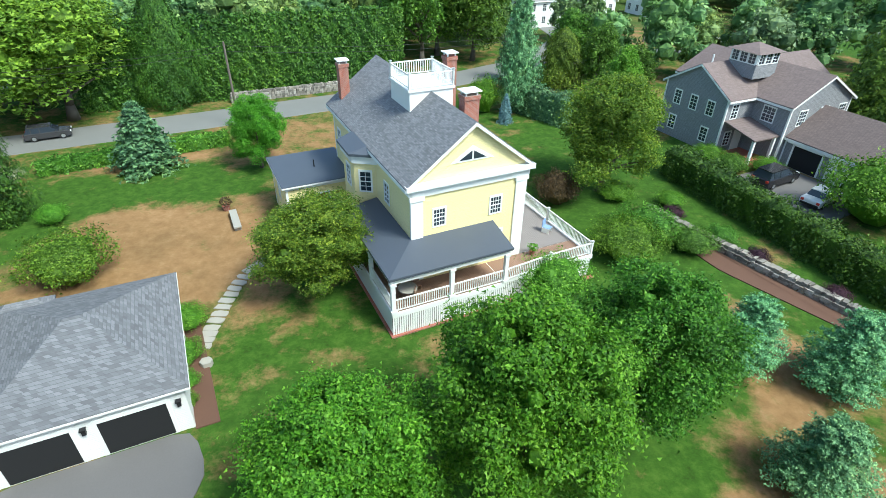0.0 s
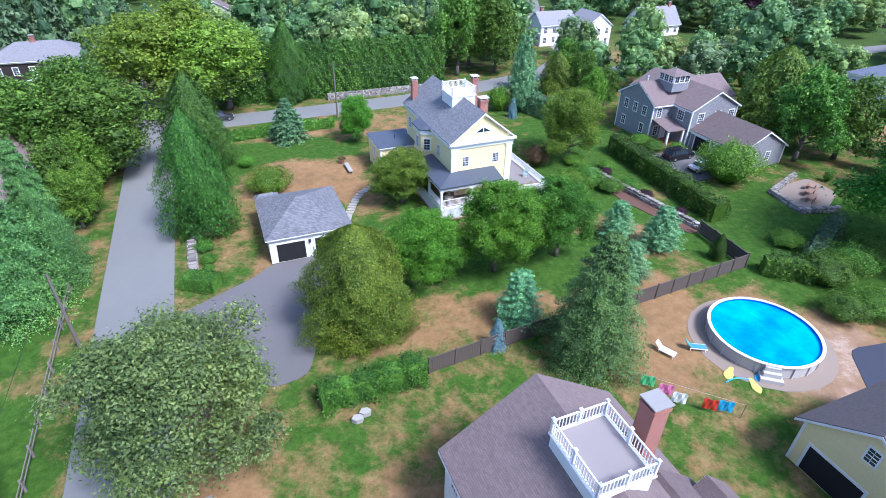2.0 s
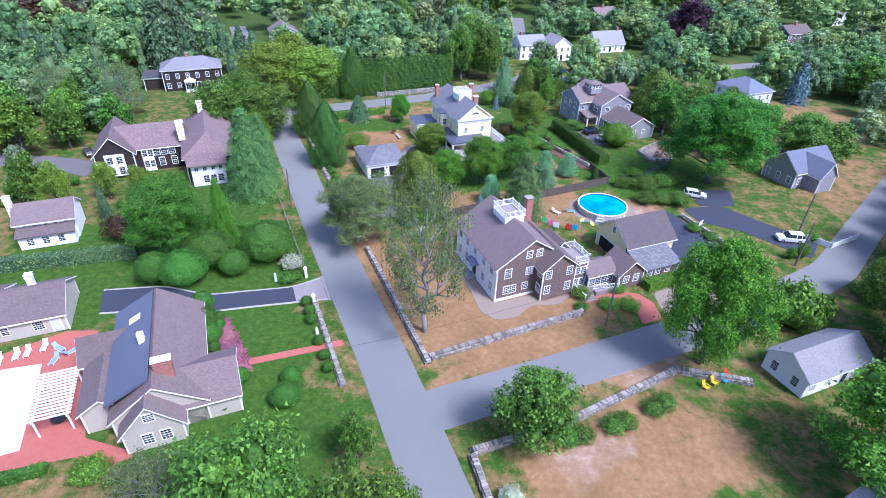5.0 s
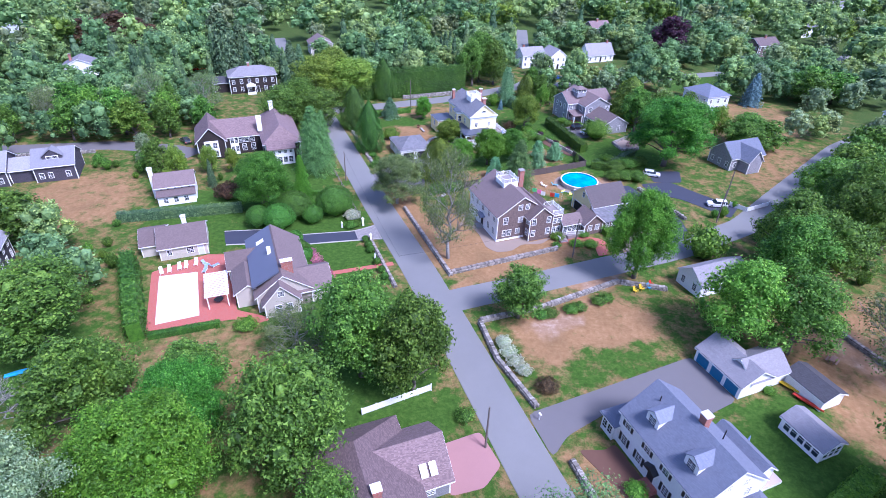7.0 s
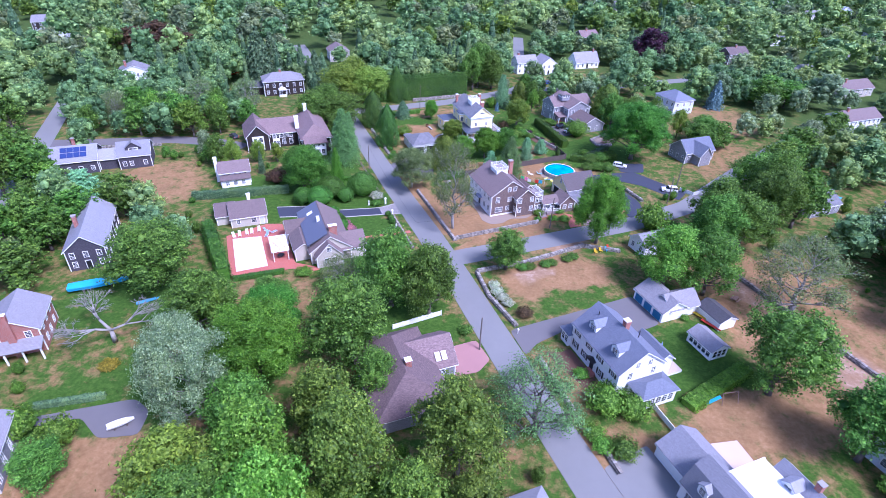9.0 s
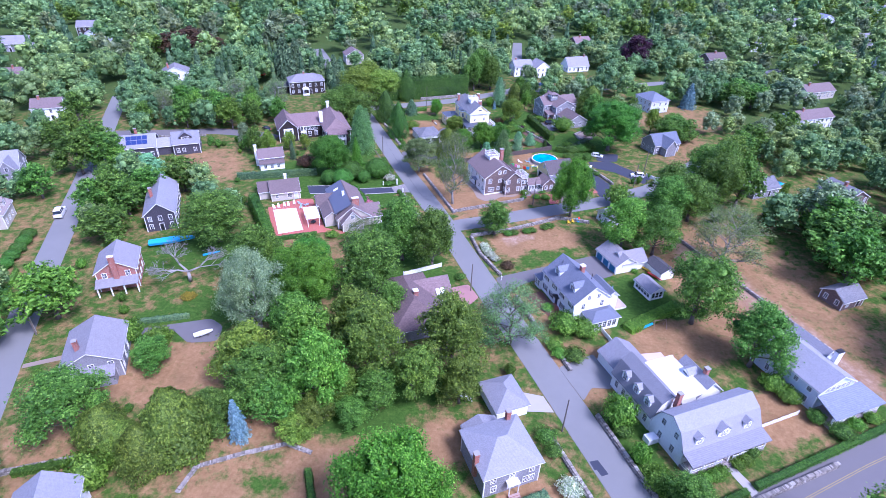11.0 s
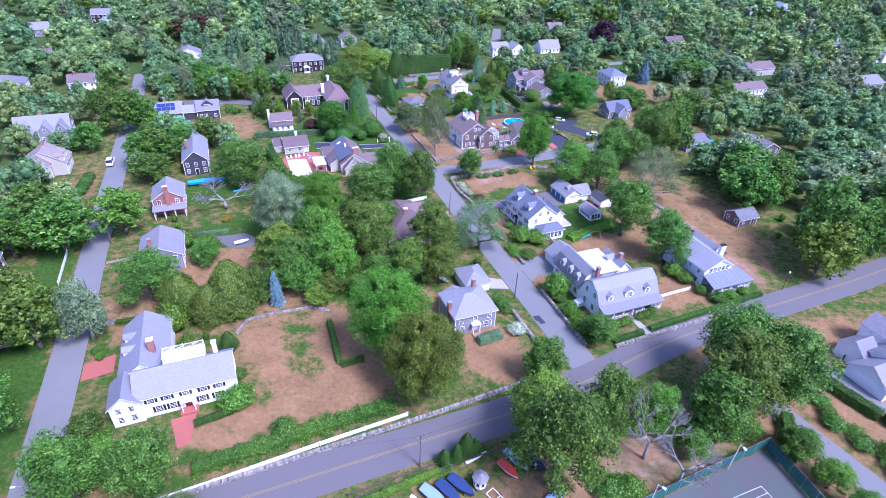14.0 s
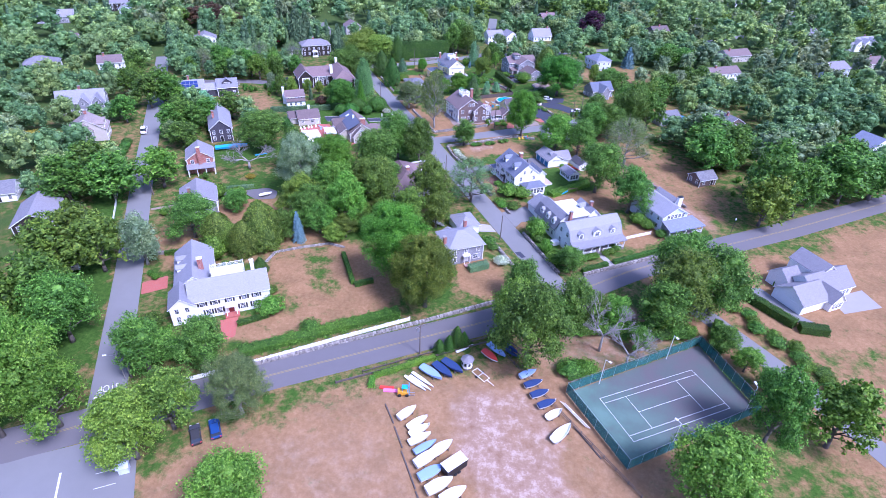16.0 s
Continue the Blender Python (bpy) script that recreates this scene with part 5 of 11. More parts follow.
# -- grey shingle house with a glazed lantern
def grey_house():
    h = House("grey_house", "grey cedar shingle house with brown roof and glazed roof lantern", 50.4, 32.8, GREYSH, R_BROWN)
    west = h.block(0, 17.0, 4.3, 12.9, 6.2, 8.7, "x")
    south = h.block(4.0, 13.6, 0, 15.0, 6.2, 8.7, "y")
    wing = h.block(4.8, 13.8, -10.0, 0, 3.1, 5.6, "y")
    h.windows(west, "W", [6.3, 8.6, 10.9], 3.9, 0.85, 1.45)
    h.windows(west, "W", [6.3, 10.9], 1.0, 0.85, 1.45)
    h.windows(west, "S", [1.3], 4.0, 0.85, 1.45)
    h.windows(west, "S", [1.3], 1.0, 0.85, 1.45)
    h.windows(south, "S", [6.0, 9.4, 12.4], 4.0, 1.1, 1.45, 3, 4)
    h.windows(south, "W", [2.3], 4.0, 1.3, 1.45, 3, 4)
    h.windows(wing, "S", [7.5, 10.5], 1.0, 0.85, 1.3)
    h.garage_door(wing, "W", -2.6, 3.0, 2.3, SHADE_BLACK, open_=True)
    h.garage_door(wing, "W", -6.6, 3.0, 2.3, WHITE)
    part("pergola_beam", Mesh().box(4.45, 4.75, -9.6, -0.4, 2.55, 2.75), WHITE, h.root)
    # entrance porch in the corner
    part("porch_roof", Mesh().add([(0.2, 0.3, 2.9), (4.0, 0.3, 2.9), (4.0, 4.3, 3.7), (0.2, 4.3, 3.7), (0.2, 0.3, 3.05), (4.0, 0.3, 3.05), (4.0, 4.3, 3.85), (0.2, 4.3, 3.85)],
         [(3, 2, 1, 0), (4, 5, 6, 7), (0, 1, 5, 4), (1, 2, 6, 5), (2, 3, 7, 6), (3, 0, 4, 7)]), R_BROWN, h.root)
    for x in (0.5, 3.6):
        part("porch_post", Mesh().box(x - 0.14, x + 0.14, 0.4, 0.68, 0.3, 2.9), WHITE, h.root)
    part("porch_floor", Mesh().box(0.2, 4.0, 0.3, 4.3, 0, 0.3), BRICKFLOOR, h.root)
    h.door(west, "S", 2.9, 0.3, 1.0, 2.1, WHITE)
    # lantern on the roof
    cx, cy = 5.4, 6.9
    part("lantern_base", Mesh().box(cx - 1.7, cx + 1.7, cy - 1.7, cy + 1.7, 7.6, 9.1), GREYSH, h.root)
    for sx, sy, ang in ((0, -1, 0), (1, 0, 90), (0, 1, 180), (-1, 0, -90)):
        fr, pane = window_meshes(0.8, 0.95, 2, 3)
        for k in (-1, 0, 1):
            ox, oy = (k * 1.05, sy * 1.7) if sy else (sx * 1.7, k * 1.05)
            wob = part("lantern_window", fr, None, h.root, at=pose(cx + ox, cy + oy, 9.12, 0, 0, ang))
            part("pane", pane, None, wob)
    part("lantern_frame", Mesh().box(cx - 1.68, cx + 1.68, cy - 1.68, cy + 1.68, 9.1, 10.2), WHITE, h.root)
    part("lantern_roof", Mesh().add([(cx - 2.1, cy - 2.1, 10.2), (cx + 2.1, cy - 2.1, 10.2), (cx + 2.1, cy + 2.1, 10.2), (cx - 2.1, cy + 2.1, 10.2), (cx, cy, 11.0)], [(3, 2, 1, 0), (0, 1, 4), (1, 2, 4), (2, 3, 4), (3, 0, 4)]), R_BROWN, h.root)
    part("vent_pipe", Mesh().rod((2.2, 9.4, 8.4), (2.2, 9.4, 9.4), 0.09), WHITE, h.root)


grey_house()


# -- brown house with roof walk, its wings and barn
def brown_house():
    h = House("brown_house", "weathered brown shingle house with white street front and roof walk", -6.0, -25.0, BROWNSH, R_BROWN)
    m = h.block(0, 11.6, 0, 14.4, 6.1, 9.9, "y")
    part("wall", Mesh().box(-0.06, -0.004, 0.17, 14.23, 0.4, 6.0), WHITEBOARD, h.root, "white clapboard street front")
    part("footing", Mesh().box(-0.12, 11.7, -0.1, 14.5, 0, 0.45), WHITE, h.root)
    front = (-0.06, 11.6, 0, 14.4)
    h.windows(front, "W", [1.6, 4.2, 7.2, 10.2, 12.8], 4.2, 0.9, 1.4, 3, 4)
    h.windows(front, "W", [1.6, 4.2, 10.2, 12.8], 1.2, 0.9, 1.5, 3, 4)
    h.door(front, "W", 7.2, 0.5, 1.2, 2.2, BLACK)
    part("door_hood", Mesh().section([(-1.4, 0), (1.4, 0), (1.4, 0.12), (0, 0.5), (-1.4, 0.12)], -1.1, 0, "y"), R_BLUE, h.root, at=pose(-0.06, 7.2, 2.95, 0, 0, -90))
    part("door_step", Mesh().box(-1.6, -0.1, 6.2, 8.2, 0, 0.4), CONCRETE, h.root)
    h.windows(m, "S", [1.9], 4.0, 1.0, 1.5, 3, 4)
    h.windows(m, "S", [2.4], 1.1, 2.0, 1.3, 6, 4)
    h.windows(m, "S", [5.2], 6.9, 0.85, 1.1, 3, 4)
    h.windows(m, "S", [6.9], 6.9, 0.85, 1.1, 3, 4)
    h.windows(m, "S", [5.4, 5.6], 3.9, 0.85, 1.2, 3, 4)
    h.windows(m, "S", [5.0], 1.3, 0.85, 1.1, 3, 4)
    h.windows(m, "E", [4, 10], 4.2, 0.9, 1.4, 3, 4)
    h.windows(m, "N", [3, 6, 9], 4.2, 0.9, 1.4, 3, 4)
    w = h.block(6.6, 12.4, -2.2, 7.6, 5.6, 7.9, "y")
    h.windows(w, "S", [7.6, 11.2], 4.0, 0.85, 1.35, 3, 4)
    h.windows(w, "S", [7.6, 11.2], 1.2, 0.85, 1.35, 3, 4)
    h.windows(w, "W", [-1.2], 4.0, 0.85, 1.35, 3, 4)
    h.windows(w, "W", [-1.2], 1.2, 0.85, 1.35, 3, 4)
    # middle part with a roof terrace
    t = h.block(12.4, 14.9, -1.7, 2.5, 5.2, 5.2, "x", "flat", over=0.1, roof=GREYDECK)
    h.block(11.0, 14.6, 2.5, 6.8, 5.0, 6.6, "y")
    for p, q in (((12.4, -1.7), (14.9, -1.7)), ((14.9, -1.7), (14.9, 2.5)), ((14.9, 2.5), (12.6, 2.5))):
        railing(h.root, p, q, 5.36, 1.0, 0.2, posts=2.4)
    h.windows(t, "S", [13.1, 14.2], 3.2, 0.8, 1.1, 3, 3)
    h.windows(t, "S", [13.1, 14.2], 1.0, 0.8, 1.2, 3, 3)
    sunroom = h.block(14.9, 19.6, -2.6, 1.2, 3.0, 4.2, "x")
    h.windows(sunroom, "S", [15.6, 16.7, 17.8, 18.9], 0.9, 0.95, 1.75, 3, 5)
    g = h.block(19.6, 24.4, -4.0, 0.6, 2.9, 4.9, "y")
    h.windows(g, "S", [21.0, 22.9], 1.1, 0.9, 1.2, 3, 4)
    low = h.block(24.4, 31.9, -3.6, 0.7, 2.4, 3.6, "x", "shed", roof=R_GREY)
    h.windows(low, "S", [26.0, 27.6, 29.6], 1.0, 0.9, 1.1, 3, 4)
    part("vent_pipe", Mesh().rod((22.8, -0.8, 4.4), (22.8, -0.8, 5.3), 0.08), BLACK, h.root)
    # entrance stair and ramp rail
    part("landing", Mesh().box(13.0, 15.4, -3.6, -1.72, 0, 0.9), GREYDECK, h.root)
    steps(h.root, 13.2, 15.0, -3.6, 0.9, 5, 0.3, GREYDECK)
    railing(h.root, (15.4, -3.5), (19.4, -4.4), 0.9, 0.8, 0.25, posts=2.6)
    part("ramp", Mesh().box(15.4, 19.4, -4.3, -2.64, 0, 0.86), GREYDECK, h.root)
    railing(h.root, (13.0, -4.8), (13.0, -1.9), 0.5, 0.8, 0.2)
    # roof walk and chimney
    cx0, cx1, cy0, cy1 = 4.3, 7.7, 6.6, 10.6
    part("roof_walk", Mesh().box(cx0, cx1, cy0, cy1, 8.2, 10.1).box(cx0 - 0.12, cx1 + 0.12, cy0 - 0.12, cy1 + 0.12, 10.02, 10.14), WHITE, h.root, "white panelled roof walk")
    part("roof_walk_deck", Mesh().box(cx0 + 0.1, cx1 - 0.1, cy0 + 0.1, cy1 - 0.1, 10.14, 10.18), GREYDECK, h.root)
    for p, q in (((cx0, cy0), (cx1, cy0)), ((cx1, cy0), (cx1, cy1)), ((cx1, cy1), (cx0, cy1)), ((cx0, cy1), (cx0, cy0))):
        railing(h.root, p, q, 10.14, 1.0, 0.2, posts=2.0)
    h.chimney(10.0, 9.5, 5.5, 11.2, 1.1)
    part("vent_pipe", Mesh().rod((9.4, 4.2, 7.2), (9.4, 4.2, 8.2), 0.09), BLACK, h.root)
    # shingle barn
    b = House("barn", "yellow fronted barn with dark brown roof and open black doorway", 18.75, -24.1, YELLOW, R_BARN, category="barn")
    bb = b.block(0, 9.6, 0, 8.1, 4.05, 7.0, "x", over=0.5)
    b.garage_door(bb, "W", 5.2, 3.8, 2.3, SHADE_BLACK, open_=True)
    b.windows(bb, "W", [4.0], 4.5, 0.7, 1.1, 2, 4)
    b.windows(bb, "E", [1.5, 5], 1.2, 0.9, 1.2, 2, 4)


brown_house()


# -- dark half-timber style house across the lane
def dark_house():
    h = House("dark_house", "dark stained shingle house with white bands and weathered cedar roof", -75.0, 32.0, DARKSH, R_PINK)
    east = h.block(27.2, 36.6, 0.0, 22.0, 5.3, 9.0, "y", "hip", over=0.6, hip=3.4)
    part("wall", Mesh().box(28.0, 34.5, -2.2, 0.0, 0, 4.6), WHITE, h.root, "white plastered bay")
    part("bay_roof", Mesh().add([(27.4, -2.9, 4.5), (35.0, -2.9, 4.5), (35.0, 0.6, 6.1), (27.4, 0.6, 6.1), (27.4, -2.9, 4.7), (35.0, -2.9, 4.7), (35.0, 0.6, 6.3), (27.4, 0.6, 6.3)],
         [(3, 2, 1, 0), (4, 5, 6, 7), (0, 1, 5, 4), (1, 2, 6, 5), (2, 3, 7, 6), (3, 0, 4, 7)]), R_PINK, h.root)
    h.windows((28, 34.5, -2.2, 0), "S", [29, 30.6, 32.2, 33.6], 3.3, 0.7, 0.7, 2, 2)
    h.windows((28, 34.5, -2.2, 0), "S", [30.6, 32.0, 33.4], 0.7, 1.0, 1.5, 2, 4)
    main = h.block(14.0, 27.2, 9.2, 18.6, 5.3, 8.6, "x", over=0.5)
    left = h.block(10.2, 17.4, 7.0, 20.0, 5.3, 8.8, "y", over=0.5)
    part("wall", Mesh().box(12.0, 15.6, 6.7, 7.0, 0.6, 5.2), WHITE, h.root, "white plaster panel of the gable")
    h.windows((12.0, 15.6, 6.7, 7.0), "S", [12.9, 14.7], 3.3, 1.0, 1.4, 2, 4)
    h.windows((12.0, 15.6, 6.7, 7.0), "S", [12.9, 14.7], 0.9, 1.0, 1.6, 2, 4)
    part("wall", Mesh().box(18.6, 20.8, 8.9, 9.2, 0, 5.2), WHITE, h.root, "white plaster panel")
    h.windows((18.6, 20.8, 8.9, 9.2), "S", [19.2, 20.3], 3.3, 0.8, 1.4, 2, 4)
    h.windows((18.6, 20.8, 8.9, 9.2), "S", [19.2, 20.3], 0.9, 0.8, 1.4, 2, 4)
    h.windows(main, "S", [21.5, 23.0, 24.5], 3.3, 1.1, 1.5, 3, 4)
    h.windows(main, "S", [22.2, 24.6], 0.9, 1.0, 1.7, 3, 4)
    h.windows(east, "W", [3.0, 6.0], 3.3, 0.9, 1.3)
    h.windows(east, "E", [4, 9, 14, 18], 3.3, 0.9, 1.4)
    h.chimney(31.4, 18.6, 7, 10.8, 1.1, WHITEBOARD, WHITE)
    h.chimney(27.0, 9.4, 6, 9.8, 1.3, WHITEBOARD, WHITE)
    h2, b2 = plain_house("black_house", "black clapboard house with white window frames and grey hipped roof", -53.5, -37.0, 98.5, 107.5, 6.0, 8.6, "x", DARKSH, R_PALE, "hip", chimney=(7.5, 4.5))
    part("entrance_porch", Mesh().box(5.7, 8.7, -2.4, -0.02, 0, 0.4).box(5.7, 8.7, -2.4, -0.02, 2.7, 3.0).box(5.8, 6.0, -2.3, -2.1, 0.4, 2.7).box(8.4, 8.6, -2.3, -2.1, 0.4, 2.7).section([(-8.8, 3.0), (-5.6, 3.0), (-7.2, 3.8)], -2.5, 0, "y"), WHITE, h2.root)
    h2.block(-5.5, 0, 3.0, 12.0, 3.4, 3.4, "x", "flat", roof=R_DARK)


dark_house()


# -- small white cottage with a tall chimney
def white_cottage():
    h = House("garden_cottage", "small white clapboard cottage with brown roof and tall white chimney", -74.3, 14.2, WHITEBOARD, R_BROWN)
    b = h.block(0, 8.6, 2.0, 8.4, 4.0, 6.0, "x")
    h.block(0.3, 8.4, 0, 2.0, 2.4, 3.0, "x", "shed", trimmed=False)
    h.windows(b, "S", [1.3, 2.8, 4.3, 5.8, 7.3], 3.05, 0.5, 0.6, 2, 2)
    h.windows((0.3, 8.4, 0, 2), "S", [2, 4.2, 6.4], 0.7, 0.9, 1.2)
    h.chimney(-0.45, 5.0, 0, 7.4, 0.9, WHITEBOARD, WHITE)


white_cottage()


# -- beige house with a covered pool
def pool_houses():
    h = House("pool_cottage", "single storey beige cottage with brown shingle roof", -76.0, -10.2, BEIGE, R_BROWN)
    b = h.block(3.4, 12.3, 0, 8.6, 2.9, 5.2, "x")
    h.block(0, 4.6, 2.4, 9.8, 2.7, 4.4, "x")
    h.windows(b, "S", [9.0], 0.9, 1.2, 1.3, 4, 4)
    h.door(b, "S", 11.0, 0.1, 1.0, 2.1, PALEBLUE)
    h.windows(b, "S", [5.2], 1.0, 0.8, 1.1)
    h.chimney(8.6, 4.8, 4, 6.6, 0.8, WHITEBOARD, WHITE)
    p = House("beige_house", "beige clapboard house with brown roof, blue panels and brick chimney", -59.5, -35.0, BEIGE, R_BROWN)
    m = p.block(3.5, 13.0, 2.0, 20.0, 3.4, 6.9, "y")
    p.block(0.2, 4.5, 4.5, 12.0, 3.2, 4.6, "y")
    p.block(-0.6, 5.0, 12.5, 17.5, 3.4, 5.4, "x")
    part("flat_roof", Mesh().add([(3.0, 3.2, 4.3), (7.9, 3.2, 6.8), (7.9, 19.8, 6.8), (3.0, 19.8, 4.3), (3.0, 3.2, 4.6), (7.9, 3.2, 7.15), (7.9, 19.8, 7.15), (3.0, 19.8, 4.6)],
         [(3, 2, 1, 0), (4, 5, 6, 7), (0, 1, 5, 4), (1, 2, 6, 5), (2, 3, 7, 6), (3, 0, 4, 7)]), FLATBLUE, p.root, "blue grey low roof panel")
    front = p.block(4.5, 10.5, 0, 3.0, 3.0, 6.3, "y")
    p.windows(front, "S", [7.5], 4.1, 1.0, 1.0, 4, 4)
    p.windows(front, "S", [6.8, 8.6], 0.9, 1.0, 1.4, 3, 4)
    p.block(10.5, 16.5, 2.0, 9.5, 3.0, 5.2, "x")
    p.windows((0.2, 4.5, 4.5, 12), "W", [6, 9], 0.9, 1.0, 1.4)
    p.windows((-0.6, 5, 12.5, 17.5), "W", [15], 1.0, 1.4, 1.3, 4, 4)
    p.chimney(9.4, 4.6, 4, 8.0, 1.9, BRICK, WHITE, 0.9)
    part("vent", Mesh().box(6.6, 7.3, 10.0, 10.7, 6.4, 7.9), WHITE, p.root)
    p.skylight((5.0, 15.2, 5.6), (6.4, 15.2, 6.35), (6.4, 16.4, 6.35), (5.0, 16.4, 5.6), WHITE)


pool_houses()


# -- hipped cedar roof house near the lane
def cedar_house():
    h = House("cedar_roof_house", "low house under a large weathered cedar shingle roof", -54.5, -86.0, GREYSH, R_PINK)
    m = h.block(0.5, 13.0, 1.0, 20.0, 3.3, 7.6, "y", "hip", over=0.6, hip=5.0)
    e = h.block(8.0, 17.2, 9.5, 18.0, 3.2, 6.4, "x", over=0.5)
    h.windows(e, "E", [11.5, 13.8, 16], 1.0, 0.9, 1.3)
    h.windows(e, "S", [14.5], 1.0, 1.2, 1.3)
    h.windows(m, "W", [5, 9, 13, 16], 1.0, 1.0, 1.3)
    h.chimney(7.6, 7.8, 5.5, 8.2, 1.0, BRICK, WHITE)
    h.skylight((13.6, 9.9, 3.95), (14.5, 9.9, 3.95), (14.5, 11.2, 4.9), (13.6, 11.2, 4.9), WHITE)
    h.skylight((14.8, 9.9, 3.95), (15.7, 9.9, 3.95), (15.7, 11.2, 4.9), (14.8, 11.2, 4.9), WHITE)


cedar_house()


# -- white house with dormers, its garage and sheds
def dormer_house():
    h = House("dormer_house", "white clapboard house with blue grey roof, dormers and dark shutters", -13.0, -91.0, WHITEBOARD, R_BLUE)
    m = h.block(0, 9.6, 0, 14.2, 5.9, 9.6, "y")
    h.windows(m, "W", [1.6, 5.4, 8.8, 12.6], 3.9, 0.9, 1.45, shutters=BLACK)
    h.windows(m, "W", [1.6, 4.6, 9.6, 12.6], 1.0, 0.9, 1.5, shutters=BLACK)
    h.door(m, "W", 7.1, 0.6, 1.1, 2.1, BLACK)
    part("door_hood", Mesh().section([(-1.1, 0), (1.1, 0), (0, 0.6)], -0.9, 0, "y"), BLACK, h.root, at=pose(0, 7.1, 2.9, 0, 0, -90))
    h.windows(m, "S", [3.6, 6.2], 6.3, 0.8, 1.1)
    h.windows(m, "S", [2.4, 7.4], 3.9, 0.85, 1.4)
    h.dormer(1.2, 3.6, 6.7, "W", 2.1, 1.7, 4.2)
    h.dormer(1.2, 10.4, 6.7, "W", 2.1, 1.7, 4.2)
    h.chimney(5.4, 6.8, 8.5, 10.8, 0.95, BRICK, WHITE)
    for x, y in ((6.6, 8.0), (3.4, 12.0), (7.2, 5.0)):
        part("vent_pipe", Mesh().rod((x, y, 7.5), (x, y, 9.5), 0.08), BLACK, h.root)
    s = h.block(2.6, 9.8, -4.0, 0, 2.9, 4.2, "x", "hip", hip=2.0)
    h.windows(s, "S", [3.5, 4.8, 6.1, 7.4, 8.7], 0.8, 0.95, 1.6, 2, 3)
    h.windows(s, "W", [-3.0, -1.4], 0.8, 0.95, 1.6, 2, 3)
    n = h.block(-0.6, 5.5, 14.2, 16.6, 2.9, 3.4, "x", "hip", hip=1.0)
    h.windows(n, "W", [14.9, 16.0], 0.8, 0.8, 1.5, 2, 3)
    h.block(9.6, 12.6, 1.0, 8.0, 5.0, 6.2, "y")
    d = thing("deck", "pale wooden sun deck behind the white house", "deck", -3.3, -90.0)
    part("deck_frame", Mesh().box(0, 6.4, 0, 8.4, 0.02, 0.55), WHITE, d)
    boards(d, 0, 6.4, 0, 8.4, 0.59, PALEDECK, "y", 0.2)
    st = thing("brick_steps", "red brick entrance steps", "steps", -14.4, -84.4)
    for i in range(3):
        part("step", Mesh().box(-0.4 * (2 - i), 1.4, -1.0 - 0.1 * (2 - i), 1.0 + 0.1 * (2 - i), 0.18 * i, 0.18 * (i + 1)), BRICK, st)
    g = House("triple_garage", "white triple garage with blue doors and pale grey roof", 8.9, -77.2, WHITEBOARD, R_PALE, category="garage")
    a = g.block(0, 6.4, 0, 9.0, 2.7, 4.7, "y")
    g.block(2.0, 9.6, 0.2, 5.6, 2.7, 4.9, "x")
    for u in (1.6, 4.5, 7.4):
        g.garage_door(a, "W", u, 2.3, 2.1, BLUEDOOR)
    g.windows((2.0, 9.6, 0.2, 5.6), "E", [2.6], 1.0, 0.8, 1.1)
    s1 = House("screen_house", "white screened garden house with grey roof", 10.4, -89.4, WHITEBOARD, R_PALE, category="shed")
    b1 = s1.block(0, 4.0, 0, 6.2, 2.4, 3.5, "y")
    s1.windows(b1, "W", [0.8, 1.9, 3.0, 4.1, 5.2], 0.6, 0.85, 1.5, 1, 2)
    s1.windows(b1, "S", [0.9, 2.0, 3.1], 0.6, 0.85, 1.5, 1, 2)
    s2 = House("boat_shed", "white shed with black roof", 18.6, -83.2, WHITEBOARD, R_DARK, category="shed")
    s2.block(0, 4.2, 0, 6.4, 2.3, 3.3, "y")


dormer_house()


